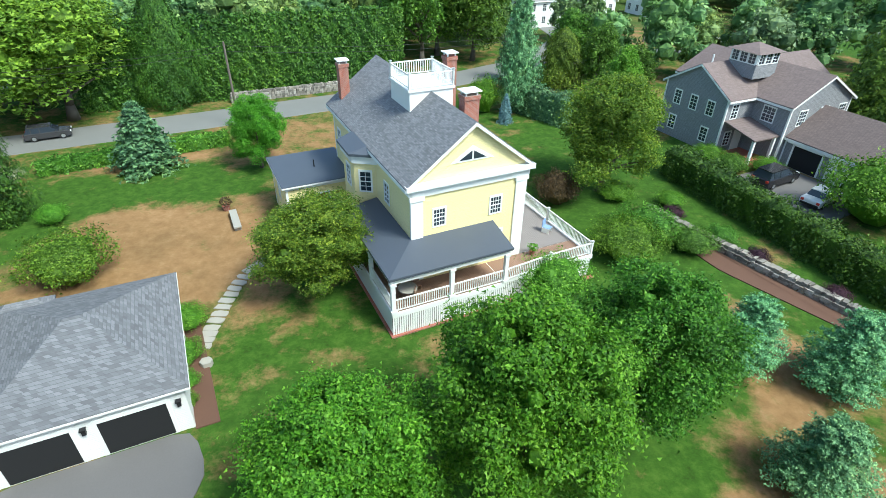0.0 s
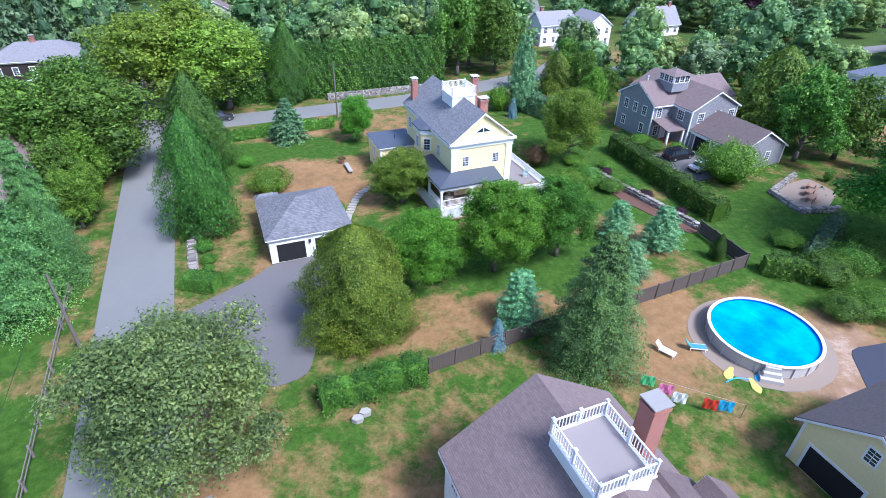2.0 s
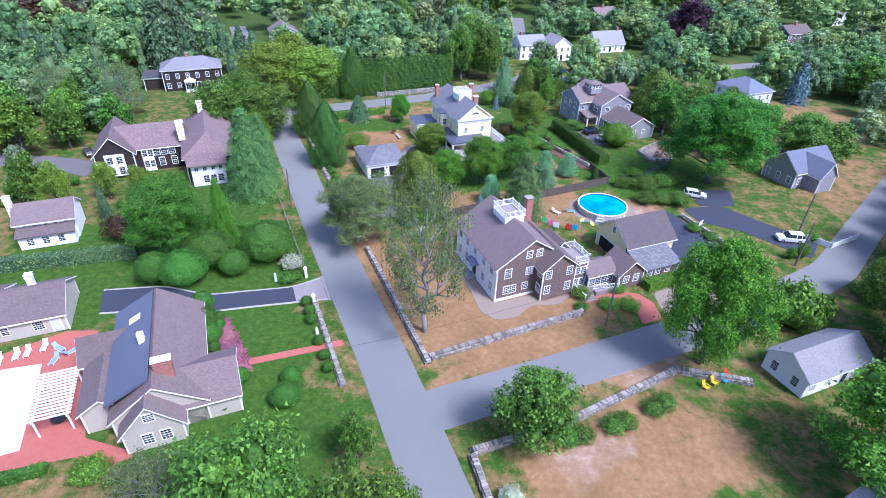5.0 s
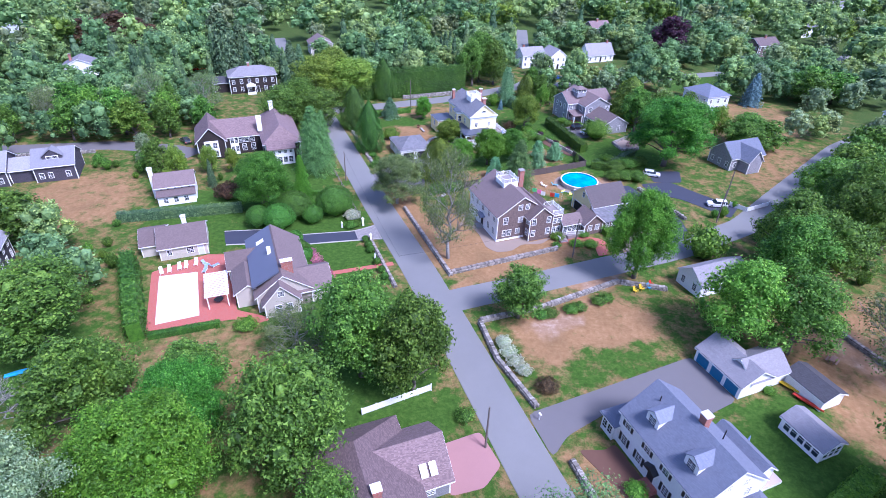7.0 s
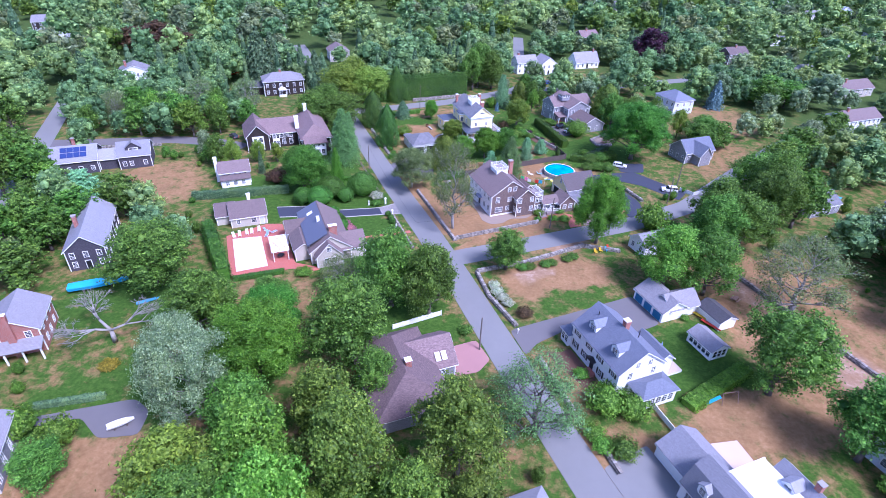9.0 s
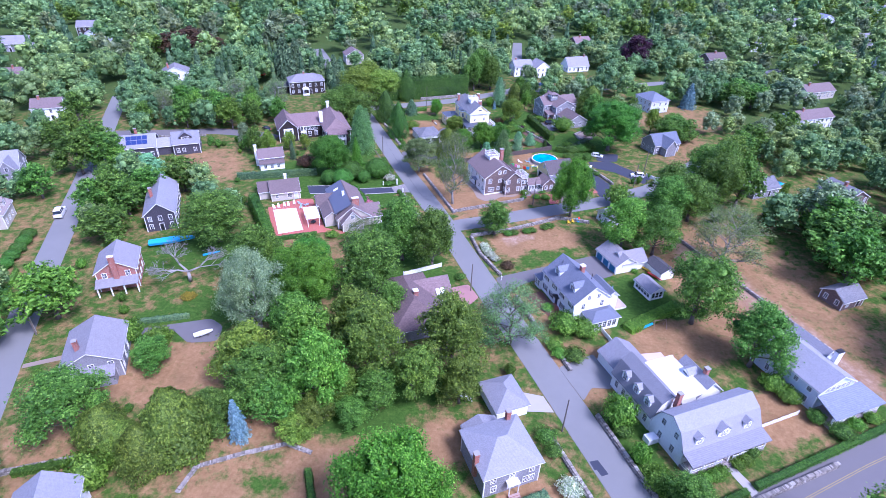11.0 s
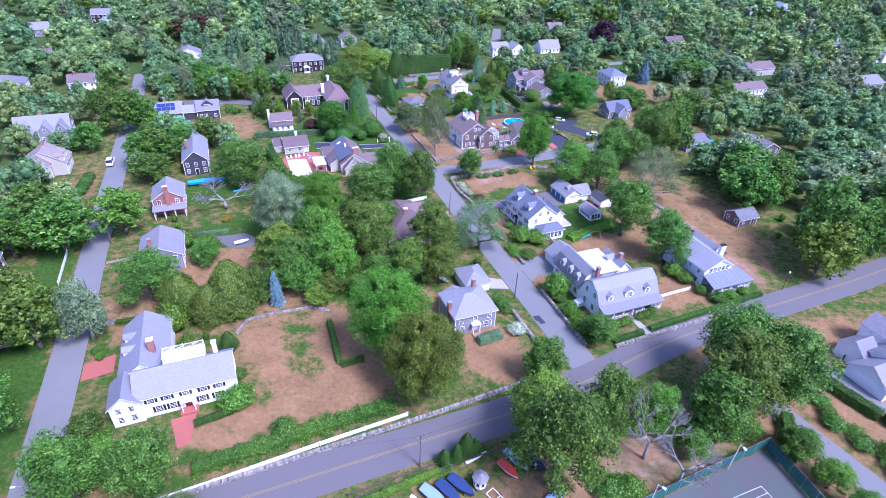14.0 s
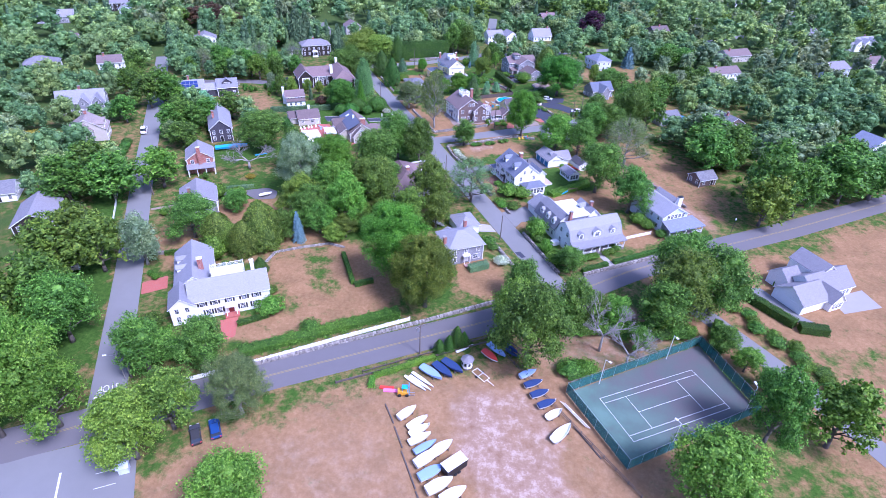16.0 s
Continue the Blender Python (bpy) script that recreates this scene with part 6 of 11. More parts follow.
# -- large white gambrel house
def gambrel_house():
    h = House("gambrel_house", "large white gambrel house with silvery roof and front porch", -15.2, -130.0, WHITEBOARD, R_SILVER)
    m = h.block(0, 17.2, 0, 8.2, 3.4, 8.4, "x", "gambrel", over=0.5)
    n = h.block(-0.2, 6.4, 8.2, 20.0, 3.6, 8.0, "y", "gambrel", over=0.4)
    k = h.block(9.8, 15.4, 8.2, 15.6, 5.6, 8.3, "y", over=0.4)
    h.dormer(10.0, 12.6, 6.2, "W", 2.0, 1.5, 2.2)
    part("flat_roof", Mesh().box(4.2, 11.0, 7.4, 17.4, 7.0, 7.16).box(4.2, 11.0, 7.4, 7.6, 7.16, 7.4).box(4.2, 11.0, 17.2, 17.4, 7.16, 7.4), WHITE, h.root, "white flat roof between the wings")
    part("wall", Mesh().box(4.6, 10.8, 8.2, 17.2, 0, 7.0), WHITEBOARD, h.root)
    for x in (3.2, 8.6, 14.0):
        h.dormer(x, 0.2, 4.35, "S", 1.7 if x != 8.6 else 2.6, 1.6, 1.9)
    for y in (10.4, 13.6, 17.0):
        h.dormer(-0.05, y, 4.4, "W", 1.7, 1.6, 1.8)
    h.windows(m, "W", [2.4, 5.6], 4.6, 0.9, 1.3)
    h.windows(m, "E", [2.4, 5.6], 4.6, 0.9, 1.3)
    h.windows(m, "W", [2.4, 5.6], 1.1, 0.9, 1.5)
    h.windows(m, "E", [2.4, 5.6], 1.1, 0.9, 1.5)
    h.windows(n, "W", [9.6, 11.8, 14.0, 16.2, 18.4], 1.1, 0.9, 1.5)
    # porch across the front
    part("porch_floor", Mesh().box(0, 17.2, -2.4, -0.02, 0, 0.6), GREYDECK, h.root)
    part("porch_roof", Mesh().add([(-0.3, -2.8, 3.0), (17.5, -2.8, 3.0), (17.5, 0.2, 3.75), (-0.3, 0.2, 3.75), (-0.3, -2.8, 3.2), (17.5, -2.8, 3.2), (17.5, 0.2, 3.95), (-0.3, 0.2, 3.95)],
         [(3, 2, 1, 0), (4, 5, 6, 7), (0, 1, 5, 4), (1, 2, 6, 5), (2, 3, 7, 6), (3, 0, 4, 7)]), R_SILVER, h.root)
    for i in range(7):
        x = 0.2 + i * 2.8
        part("porch_post", Mesh().box(x - 0.11, x + 0.11, -2.35, -2.13, 0.6, 3.0), WHITE, h.root)
    for p, q in (((0.2, -2.24), (7.2, -2.24)), ((9.8, -2.24), (17.0, -2.24)), ((0.2, -2.24), (0.2, -0.1))):
        railing(h.root, p, q, 0.6, 0.8, 0.2, posts=2.8)
    h.windows(m, "S", [1.8, 4.4, 7.0, 10.6, 13.2, 15.6], 1.1, 1.0, 1.6)
    h.door(m, "S", 8.8, 0.6, 1.1, 2.1, WHITE)
    for i in range(3):
        part("step", Mesh().box(7.4, 9.8, -2.8 - 0.3 * i, -2.4 - 0.3 * i, 0, 0.45 - 0.15 * i), GREYDECK, h.root)
    h.chimney(3.6, 7.2, 6, 9.4, 0.8)
    h.chimney(12.8, 10.6, 6, 9.4, 0.8)
    part("bulkhead", Mesh().box(-2.4, -0.25, 5.2, 6.8, 0, 1.3), WHITE, h.root, "white hatch over the cellar stair")
    s = House("garden_barn", "white garage barn with pale grey roof behind the gambrel house", -13.8, -110.6, WHITEBOARD, R_SILVER, category="garage")
    sb = s.block(0, 7.4, 0, 7.6, 2.8, 5.2, "y")
    s.garage_door(sb, "W", 2.0, 2.6, 2.1, WHITE)
    s.garage_door(sb, "W", 5.6, 2.6, 2.1, WHITE)
    part("wall", Mesh().section([(-7.0, 2.9), (-0.4, 2.9), (-3.7, 5.0)], -0.03, -0.004, "y"), BROWNSH, s.root, "brown shingled gable")
    slab("terrace", [(-6.5, -111), (0, -113), (1, -105.5), (-6, -104)], PALEDECK, "grey pink stone terrace behind the house", "terrace")


gambrel_house()


# -- pale blue house on the main road
def blue_house():
    h = House("pale_blue_house", "pale blue clapboard house with blue grey roof and front porch", 18.4, -128.4, PALEBLUE, R_SILVER)
    m = h.block(0, 9.4, 0, 15.0, 5.4, 8.0, "y")
    h.block(9.4, 13.0, 7.0, 15.6, 4.6, 6.4, "y")
    h.windows(m, "W", [2, 5, 8, 11], 3.6, 0.9, 1.4)
    h.windows(m, "W", [2, 5, 8, 11], 0.9, 0.9, 1.4)
    h.windows(m, "S", [2.0, 3.4, 4.8, 6.2, 7.6], 4.4, 1.0, 1.3, 2, 3)
    part("porch_floor", Mesh().box(-0.6, 12.4, -4.6, -0.02, 0, 0.7), GREYDECK, h.root)
    part("porch_roof", Mesh().add([(-0.9, -5.0, 2.9), (12.8, -5.0, 2.9), (11.6, 0.2, 4.0), (-0.2, 0.2, 4.0), (-0.9, -5.0, 3.1), (12.8, -5.0, 3.1), (11.6, 0.2, 4.2), (-0.2, 0.2, 4.2)],
         [(3, 2, 1, 0), (4, 5, 6, 7), (0, 1, 5, 4), (1, 2, 6, 5), (2, 3, 7, 6), (3, 0, 4, 7)]), R_BLUE, h.root)
    for i in range(5):
        x = -0.4 + i * 3.15
        part("porch_post", Mesh().box(x - 0.14, x + 0.14, -4.5, -4.2, 0.7, 2.9), WHITE, h.root)
    railing(h.root, (-0.4, -4.35), (5.5, -4.35), 0.7, 0.8, 0.2, posts=3)
    railing(h.root, (8.5, -4.35), (12.2, -4.35), 0.7, 0.8, 0.2, posts=3)
    h.chimney(10.2, 5.2, 0, 8.0, 1.5, WHITEBOARD, BLACK, 0.9)


blue_house()


# -- small hipped house at the lane's end
def hip_house():
    h = House("hipped_house", "small grey house with pale hipped roof and brick steps", -50.2, -124.4, GREYSH, R_SILVER)
    m = h.block(0, 10.2, 0, 9.6, 5.1, 7.6, "x", "hip", over=0.45, hip=4.2)
    h.windows(m, "S", [1.6, 5.0, 8.6], 3.3, 0.85, 1.4)
    h.windows(m, "S", [8.2], 0.9, 2.0, 1.4, 6, 4)
    h.windows(m, "S", [1.8], 0.9, 0.9, 1.4)
    h.windows(m, "E", [2.5, 6.5], 3.3, 0.9, 1.4)
    h.windows(m, "E", [2.5, 6.5], 0.9, 0.9, 1.4)
    h.door(m, "S", 5.0, 0.5, 1.0, 2.1, WHITE)
    part("entrance_hood", Mesh().section([(-6.1, 2.8), (-3.9, 2.8), (-5.0, 3.5)], -1.3, 0, "y").box(4.1, 4.25, -1.2, -1.05, 0.4, 2.8).box(5.75, 5.9, -1.2, -1.05, 0.4, 2.8), WHITE, h.root)
    for i in range(3):
        part("step", Mesh().box(4.0, 6.0, -1.6 - 0.35 * i, -1.2 - 0.35 * i, 0, 0.45 - 0.15 * i), BRICK, h.root)
    h.chimney(-0.2, 3.2, 2, 7.4, 0.8)
    h.chimney(8.4, 9.2, 4, 7.6, 0.75)
    h.block(1.5, 7.5, 9.6, 12.6, 2.7, 4.2, "y", roof=R_SILVER)
    g = House("hipped_garage", "small garage with pale hipped roof", -41.6, -111.2, WHITEBOARD, R_SILVER, category="garage")
    gb = g.block(0, 6.4, 0, 7.6, 2.7, 4.7, "y", "hip", hip=3.0)
    g.garage_door(gb, "E", 3.8, 4.0, 2.1, WHITE)


hip_house()


# -- houses of the west road
def west_houses():
    h = House("brick_house", "red brick house with pale roof, gable chimney and white porch", -115.6, -48.0, BRICK, R_PALE)
    m = h.block(0, 8.6, 2.4, 12.0, 5.4, 8.2, "y")
    h.windows(m, "S", [1.8, 6.8], 3.7, 0.95, 1.3)
    h.windows(m, "E", [4.6, 7.2, 10], 3.6, 0.9, 1.3)
    h.windows(m, "E", [4.6, 7.2, 10], 0.9, 0.9, 1.3)
    h.chimney(4.3, 2.1, 0, 9.4, 1.2, BRICK, WHITE, 0.7)
    part("porch_roof", Mesh().add([(-0.3, -0.4, 2.7), (8.9, -0.4, 2.7), (8.9, 2.4, 3.5), (-0.3, 2.4, 3.5), (-0.3, -0.4, 2.85), (8.9, -0.4, 2.85), (8.9, 2.4, 3.65), (-0.3, 2.4, 3.65)],
         [(3, 2, 1, 0), (4, 5, 6, 7), (0, 1, 5, 4), (1, 2, 6, 5), (2, 3, 7, 6), (3, 0, 4, 7)]), R_PALE, h.root)
    for x in (0.1, 2.9, 5.7, 8.5):
        part("porch_post", Mesh().box(x - 0.13, x + 0.13, -0.15, 0.11, 0, 2.7), WHITE, h.root)
    plain_house("narrow_house", "tall dark shingle house with pale grey roof", -107.4, -99.4, -19.0, 1.0, 5.3, 8.6, "y", NAVYSH, R_SILVER, chimney=(2.0, 8.0))
    s, b = plain_house("solar_house", "dark shingle house with solar panels on its roof", -120.5, -108.0, 36.5, 46.5, 4.2, 7.2, "x", NAVYSH, R_SILVER, storeys=1, chimney=(6, 8))
    PANEL = paint("solar_panel", (0.03, 0.05, 0.16), 0.15, 0.1)
    for i in range(4):
        for j in range(2):
            x, y = 3.0 + i * 1.75, 1.0 + j * 1.7
            z = 4.2 + y * 0.6 + 0.22
            part("solar_panel", Mesh().add([(x, y, z), (x + 1.65, y, z), (x + 1.65, y + 1.5, z + 0.9), (x, y + 1.5, z + 0.9), (x, y, z + 0.05), (x + 1.65, y, z + 0.05), (x + 1.65, y + 1.5, z + 0.95), (x, y + 1.5, z + 0.95)],
                 [(3, 2, 1, 0), (4, 5, 6, 7), (0, 1, 5, 4), (1, 2, 6, 5), (2, 3, 7, 6), (3, 0, 4, 7)]), PANEL, s.root)
    s.block(12.5, 18.0, 1.5, 8.5, 3.4, 5.2, "x")
    e = s.block(18.0, 27.0, 0.0, 9.5, 4.2, 7.0, "x")
    s.windows(e, "S", [19.5, 21.4, 25.2], 1.0, 0.9, 1.3)
    s.dormer(22.5, 1.6, 4.6, "S", 4.4, 1.4, 3.0)
    q, b = plain_house("gabled_house", "grey roofed shingle house with brick chimney", -117.4, -107.2, -76.6, -65.0, 4.4, 7.2, "y", GREYSH, R_PALE, chimney=(3.0, 3.0))
    q.block(1.0, 9.0, -2.2, 0, 2.6, 3.4, "x", "shed", trimmed=False)
    # white colonial at the field
    c = House("colonial_house", "long white colonial house with pale roof and black shutters", -118.0, -126.2, WHITEBOARD, R_SILVER)
    m = c.block(3.2, 20.6, 0, 8.0, 5.4, 8.4, "x")
    w = c.block(0, 8.6, 6.0, 22.5, 5.2, 8.2, "y")
    o = c.block(-1.2, 4.0, -0.6, 6.0, 5.0, 7.2, "y")
    c.windows(m, "S", [5.6, 8.4, 11.6, 14.8, 17.6], 3.5, 1.1, 1.4, 3, 4, shutters=BLACK)
    c.windows(m, "S", [6.6, 9.0, 14.2, 17.0], 0.9, 1.1, 1.5, 3, 4, shutters=BLACK)
    c.windows(o, "S", [0.2, 2.4], 3.3, 0.8, 1.2)
    c.windows(o, "S", [0.2, 2.4], 0.9, 0.8, 1.4)
    c.windows(w, "W", [9, 12, 15, 19], 3.4, 0.9, 1.4)
    c.windows(w, "W", [9, 12, 15, 19], 0.9, 0.9, 1.4)
    c.windows(m, "E", [2.4, 5.6], 3.4, 0.9, 1.4)
    c.windows(m, "E", [2.4, 5.6], 0.9, 0.9, 1.4)
    d = c.door(m, "S", 11.6, 0.4, 1.2, 2.1, DARKRED)
    part("entrance_portico", Mesh().section([(-12.9, 2.8), (-10.3, 2.8), (-11.6, 3.6)], -1.4, 0, "y").box(10.4, 10.6, -1.3, -1.1, 0.3, 2.8).box(12.6, 12.8, -1.3, -1.1, 0.3, 2.8), WHITE, c.root)
    part("landing", Mesh().box(10.0, 13.2, -1.8, -0.02, 0, 0.35), BRICKFLOOR, c.root)
    c.chimney(6.2, 10.6, 7, 9.8, 1.1, BRICK, WHITE)
    c.chimney(17.8, 6.0, 7, 9.8, 0.8, WHITEBOARD, WHITE)
    for p, q2 in (((8.4, 5.0), (15.8, 5.0)), ((15.8, 5.0), (15.8, 8.2)), ((15.8, 8.2), (8.4, 8.2)), ((8.4, 8.2), (8.4, 5.0))):
        railing(c.root, p, q2, 8.0, 1.1, 0.2, posts=3.7)
    part("roof_deck", Mesh().box(8.3, 15.9, 4.9, 8.3, 6.5, 8.0), WHITEBOARD, c.root)
    for y in (13.0, 17.0):
        c.dormer(0.6, y, 5.45, "W", 1.6, 1.4, 2.8)


west_houses()


# -- white house at the right of the court
def ranch_house():
    h = House("ranch_house", "white clapboard house with pale grey gabled roofs and stone terrace", 26.0, -172.0, WHITEBOARD, R_PALE)
    g = h.block(0, 9.0, 0, 8.5, 3.0, 6.0, "x")
    h.garage_door(g, "W", 4.2, 5.4, 2.2, WHITE)
    m = h.block(6.0, 21.0, 2.0, 10.5, 3.2, 6.6, "x")
    h.block(12.0, 18.0, 6.0, 15.0, 5.6, 8.0, "y")
    h.block(4.0, 9.0, 8.0, 14.0, 3.4, 6.0, "x")
    f = h.block(8.5, 13.0, -1.5, 4.0, 2.9, 5.2, "y")
    h.windows(f, "S", [9.6, 10.8, 12.0], 0.7, 0.95, 1.6)
    h.windows(m, "S", [14.2, 15.5, 16.8, 18.1, 19.4], 0.7, 1.0, 1.7)
    h.windows((12, 18, 6, 15), "S", [13.4, 15, 16.6], 4.1, 0.9, 1.1)
    slab("terrace", [(38, -175.5), (50, -177), (52, -170), (40, -169.5)], CONCRETE, "stone terrace with low wall", "terrace")


ranch_house()

# -- houses farther off
plain_house("far_white_house", "white clapboard house with pale grey roof", 69, 80, 103, 110, 5.6, 8.2, "x", WHITEBOARD, R_PALE, chimney=(2, 4))
plain_house("far_white_wing", "white house wing with dark shutters and porch", 80, 88, 98, 107, 5.6, 8.4, "y", WHITEBOARD, R_PALE)
plain_house("far_cape", "white gabled cape house with pale roof", 104, 118, 104, 112, 3.4, 7.6, "x", WHITEBOARD, R_PALE, storeys=1, chimney=(12, 4))
plain_house("far_grey_house", "pale house with blue hipped roof", 104, 114, 30, 42, 5.6, 8.4, "y", PALEBLUE, R_BLUE, "hip")
plain_house("far_brown_house", "brown sided house with white front", 195, 209, 91, 100, 5.6, 8.4, "x", BROWNSH, R_BROWN, chimney=(7, 4))
plain_house("far_white_farmhouse", "white farmhouse with brown roof", 154, 175, -8, 1, 5.4, 8.0, "x", WHITEBOARD, R_BROWN, chimney=(5, 4))
plain_house("grey_cape", "grey shingle cape with blue grey roof", 73, 85, -12, -4, 3.8, 7.0, "x", GREYSH, R_BLUE, storeys=1)[0].block(3.0, 7.6, -3.4, 4.0, 3.8, 6.6, "y")
plain_house("road_cottage", "white clapboard cottage with pale roof beside the road", 21.5, 33, -55.5, -49.6, 3.0, 5.0, "x", WHITEBOARD, R_PALE, storeys=1)
plain_house("pool_side_house", "low house with grey roof among trees", 81, 92, -54, -46, 3.2, 5.6, "x", GREYSH, R_GREY, storeys=1)
plain_house("shed_house", "small brown shingle outbuilding at the field", 53.5, 61, -107.5, -101.5, 2.8, 4.6, "x", BROWNSH, R_GREY, storeys=1)
plain_house("east_house", "house with white chimney block and grey roof", 103, 113, -70, -59, 4.4, 7.0, "y", BROWNSH, R_GREY, chimney=(4, 5))
plain_house("far_black_house", "dark house with white windows", -168, -156, 255, 268, 5.6, 8.2, "x", DARKSH, R_PALE)
plain_house("west_villa", "white house with wide hipped roof", -190, -175, 88, 100, 5.6, 8.8, "x", WHITEBOARD, R_PALE, "hip")
plain_house("west_white_house", "white house with brown roof", -157, -146, 87, 96, 5.6, 8.2, "x", WHITEBOARD, R_BROWN, chimney=(3, 4))
plain_house("west_dark_house", "dark house with pale grey roof", -160, -150, -76, -62, 4.6, 7.6, "y", DARKSH, R_PALE)
plain_house("west_cottage", "small cottage with grey roof", -174, -165, -50, -42, 3.0, 5.4, "x", WHITEBOARD, R_GREY, storeys=1)
plain_house("west_shed_house", "brown roofed house behind trees", -152, -142, -96, -86, 3.6, 6.6, "x", BEIGE, R_BROWN, storeys=1)
plain_house("east_long_house", "long white house with grey roof", 232, 252, -18, -6, 5.6, 8.4, "x", PALEBLUE, R_PALE)
plain_house("hill_house", "white house near the wood edge", 262, 276, 122, 133, 5.4, 8.2, "x", WHITEBOARD, R_GREY)
plain_house("lane_house", "brown roofed house at the end of the lane", -16, -6, 148, 157, 5.2, 8.0, "y", BEIGE, R_BROWN)
plain_house("far_gabled_house", "white house among far trees with grey roof", -111, -99, 130, 139, 5.6, 8.2, "y", WHITEBOARD, R_PALE, chimney=(3, 4))
plain_house("red_roof_house", "white house with faded red roof", -185, -173, 143, 152, 5.0, 7.8, "x", WHITEBOARD, R_PINK, chimney=(9, 4))
plain_house("far_grey_cape", "long grey house with pale roof among trees", -208, -186, 217, 228, 4.6, 7.8, "x", GREYSH, R_PALE)
plain_house("far_pale_house", "pale house with grey roof in the woods", -160, -147, 232, 242, 5.2, 8.2, "y", PALEBLUE, R_PALE)
plain_house("far_pink_house", "brown house with white windows and pink roof", 138, 150, 151, 160, 5.2, 8.0, "x", BROWNSH, R_PINK, chimney=(5, 4))
plain_house("hill_cottage", "low house with brown roof and chimney among trees", 200, 220, 26, 36, 4.2, 7.0, "x", BEIGE, R_BROWN, chimney=(4, 4))
plain_house("far_green_house", "white gabled house on a far lawn", 391, 403, 229, 240, 5.2, 8.4, "y", WHITEBOARD, R_PALE)
plain_house("far_long_barn", "long low white building on a far lawn", 374, 398, 190, 199, 3.2, 6.0, "x", WHITEBOARD, R_PALE, storeys=1)
plain_house("far_blue_house", "pale blue house with steep grey roof", 408, 424, 187, 198, 5.6, 9.0, "y", PALEBLUE, R_BLUE)
plain_house("far_shingle_house", "large grey shingle house beside a far lawn", 350, 372, 113, 125, 5.6, 9.2, "x", GREYSH, R_PALE, chimney=(6, 5))
plain_house("far_porch_house", "pale house with grey roof near the wood", 312, 328, 63, 72, 4.8, 7.6, "x", PALEBLUE, R_PALE)
plain_house("far_beige_house", "beige house with brown roof among far trees", 276, 292, -13, -3, 5.2, 8.2, "x", BEIGE, R_BROWN, chimney=(5, 5))
plain_house("road_house", "white house with blue grey roof near the main road", 141, 152, -109, -99, 5.4, 8.4, "y", WHITEBOARD, R_BLUE)
plain_house("ridge_house", "pale house high among the far woods", 545, 562, 226, 237, 5.6, 8.6, "x", WHITEBOARD, R_PALE)
plain_house("glade_house", "white house in a glade of the far woods", 230, 243, 282, 291, 5.2, 8.2, "x", WHITEBOARD, R_PINK)
plain_house("glade_cottage", "pale roofed cottage in the far woods", 240, 256, 256, 264, 3.6, 6.6, "x", BEIGE, R_PALE, storeys=1)


def villa():
    """A long far house of several gables, and two many-gabled houses beside the west road."""
    v, b = plain_house("east_villa", "long white house of several gables with pale roof", 318, 346, 30, 41, 5.2, 8.2, "x", WHITEBOARD, R_SILVER, chimney=(20, 6))
    for x in (3.0, 12.0, 20.0):
        v.windows(v.block(x, x + 6.0, -2.0, 5.6, 5.2, 8.0, "y"), "S", [x + 2.0, x + 4.0], 3.6, 0.9, 1.3)
    g = House("west_grey_house", "lilac grey shingle house with white gables and pale roof", -166.0, 26.0, GREYSH, R_SILVER)
    m = g.block(0, 18.0, 3.0, 11.0, 4.6, 8.6, "x")
    for x in (1.5, 8.0, 13.2):
        w = g.block(x, x + 4.6, 0.0, 6.4, 4.6, 7.6, "y")
        g.windows(w, "S", [x + 1.2, x + 3.4], 1.0, 0.9, 1.3)
        g.windows(w, "S", [x + 2.3], 4.2, 0.9, 1.2)
    g.windows(m, "E", [5.0, 9.0], 1.0, 0.9, 1.4)
    g.windows(m, "E", [5.0, 9.0], 3.6, 0.9, 1.3)
    g.chimney(9.0, 7.6, 7, 9.8, 0.9)
    e = House("west_beige_house", "beige shingle house with steep tan roofs and white trim", -157.0, -8.0, BEIGE, R_TAN)
    m = e.block(0, 13.0, 2.0, 11.0, 4.6, 8.8, "y")
    for y in (3.4, 7.4):
        e.dormer(12.6, y, 4.9, "E", 2.2, 1.7, 3.4)
    e.windows(e.block(2.0, 8.6, 0.0, 6.0, 4.6, 8.0, "y"), "S", [3.8, 6.8], 1.0, 0.9, 1.4)
    e.windows((2.0, 8.6, 0.0, 6.0), "S", [5.3], 4.6, 0.9, 1.3)
    e.windows(m, "E", [3.6, 6.2, 8.8], 1.0, 0.9, 1.4)
    e.chimney(6.5, 8.4, 7, 10.0, 0.9)


villa()
# ---- trees and shrubs that stand singly ----
tree("finedense", 5.1, 30.6, 7.4, 4.5)
tree("finemaple", 9.4, 12.6, 11.0, 4.8)
tree("fineoak", 17.2, 12.7, 9.8, 4.3)
tree("finemaple", 1.8, 13.6, 8.6, 4.3)
tree("finedenseoval", -6.4, 8.6, 11.2, 5.0)
tree("spruce", 11.0, -2.4, 13.6, 5.6)
tree("pine", 7.5, 4.0, 6.3, 2.5)
tree("pine", 26.1, 13.6, 5.0, 2.4)
tree("pine", 29.3, 9.8, 5.6, 2.7)
tree("pine", 21.9, 6.2, 4.8, 2.5)
tree("cedar", 33.9, 5.7, 3.4, 0.9)
tree("bluespruce", 4.2, 1.9, 3.4, 1.1)
tree("finedense", 33.2, 35.2, 11.3, 5.6)
tree("cedar", -18.8, 32.1, 14.9, 4.2)
tree("cedar", -18.6, 51.8, 13.7, 4.7)
tree("darkspruce", -5.2, 57.6, 7.2, 4.0)
tree("finemaple", 5.0, 53.5, 7.4, 3.1)
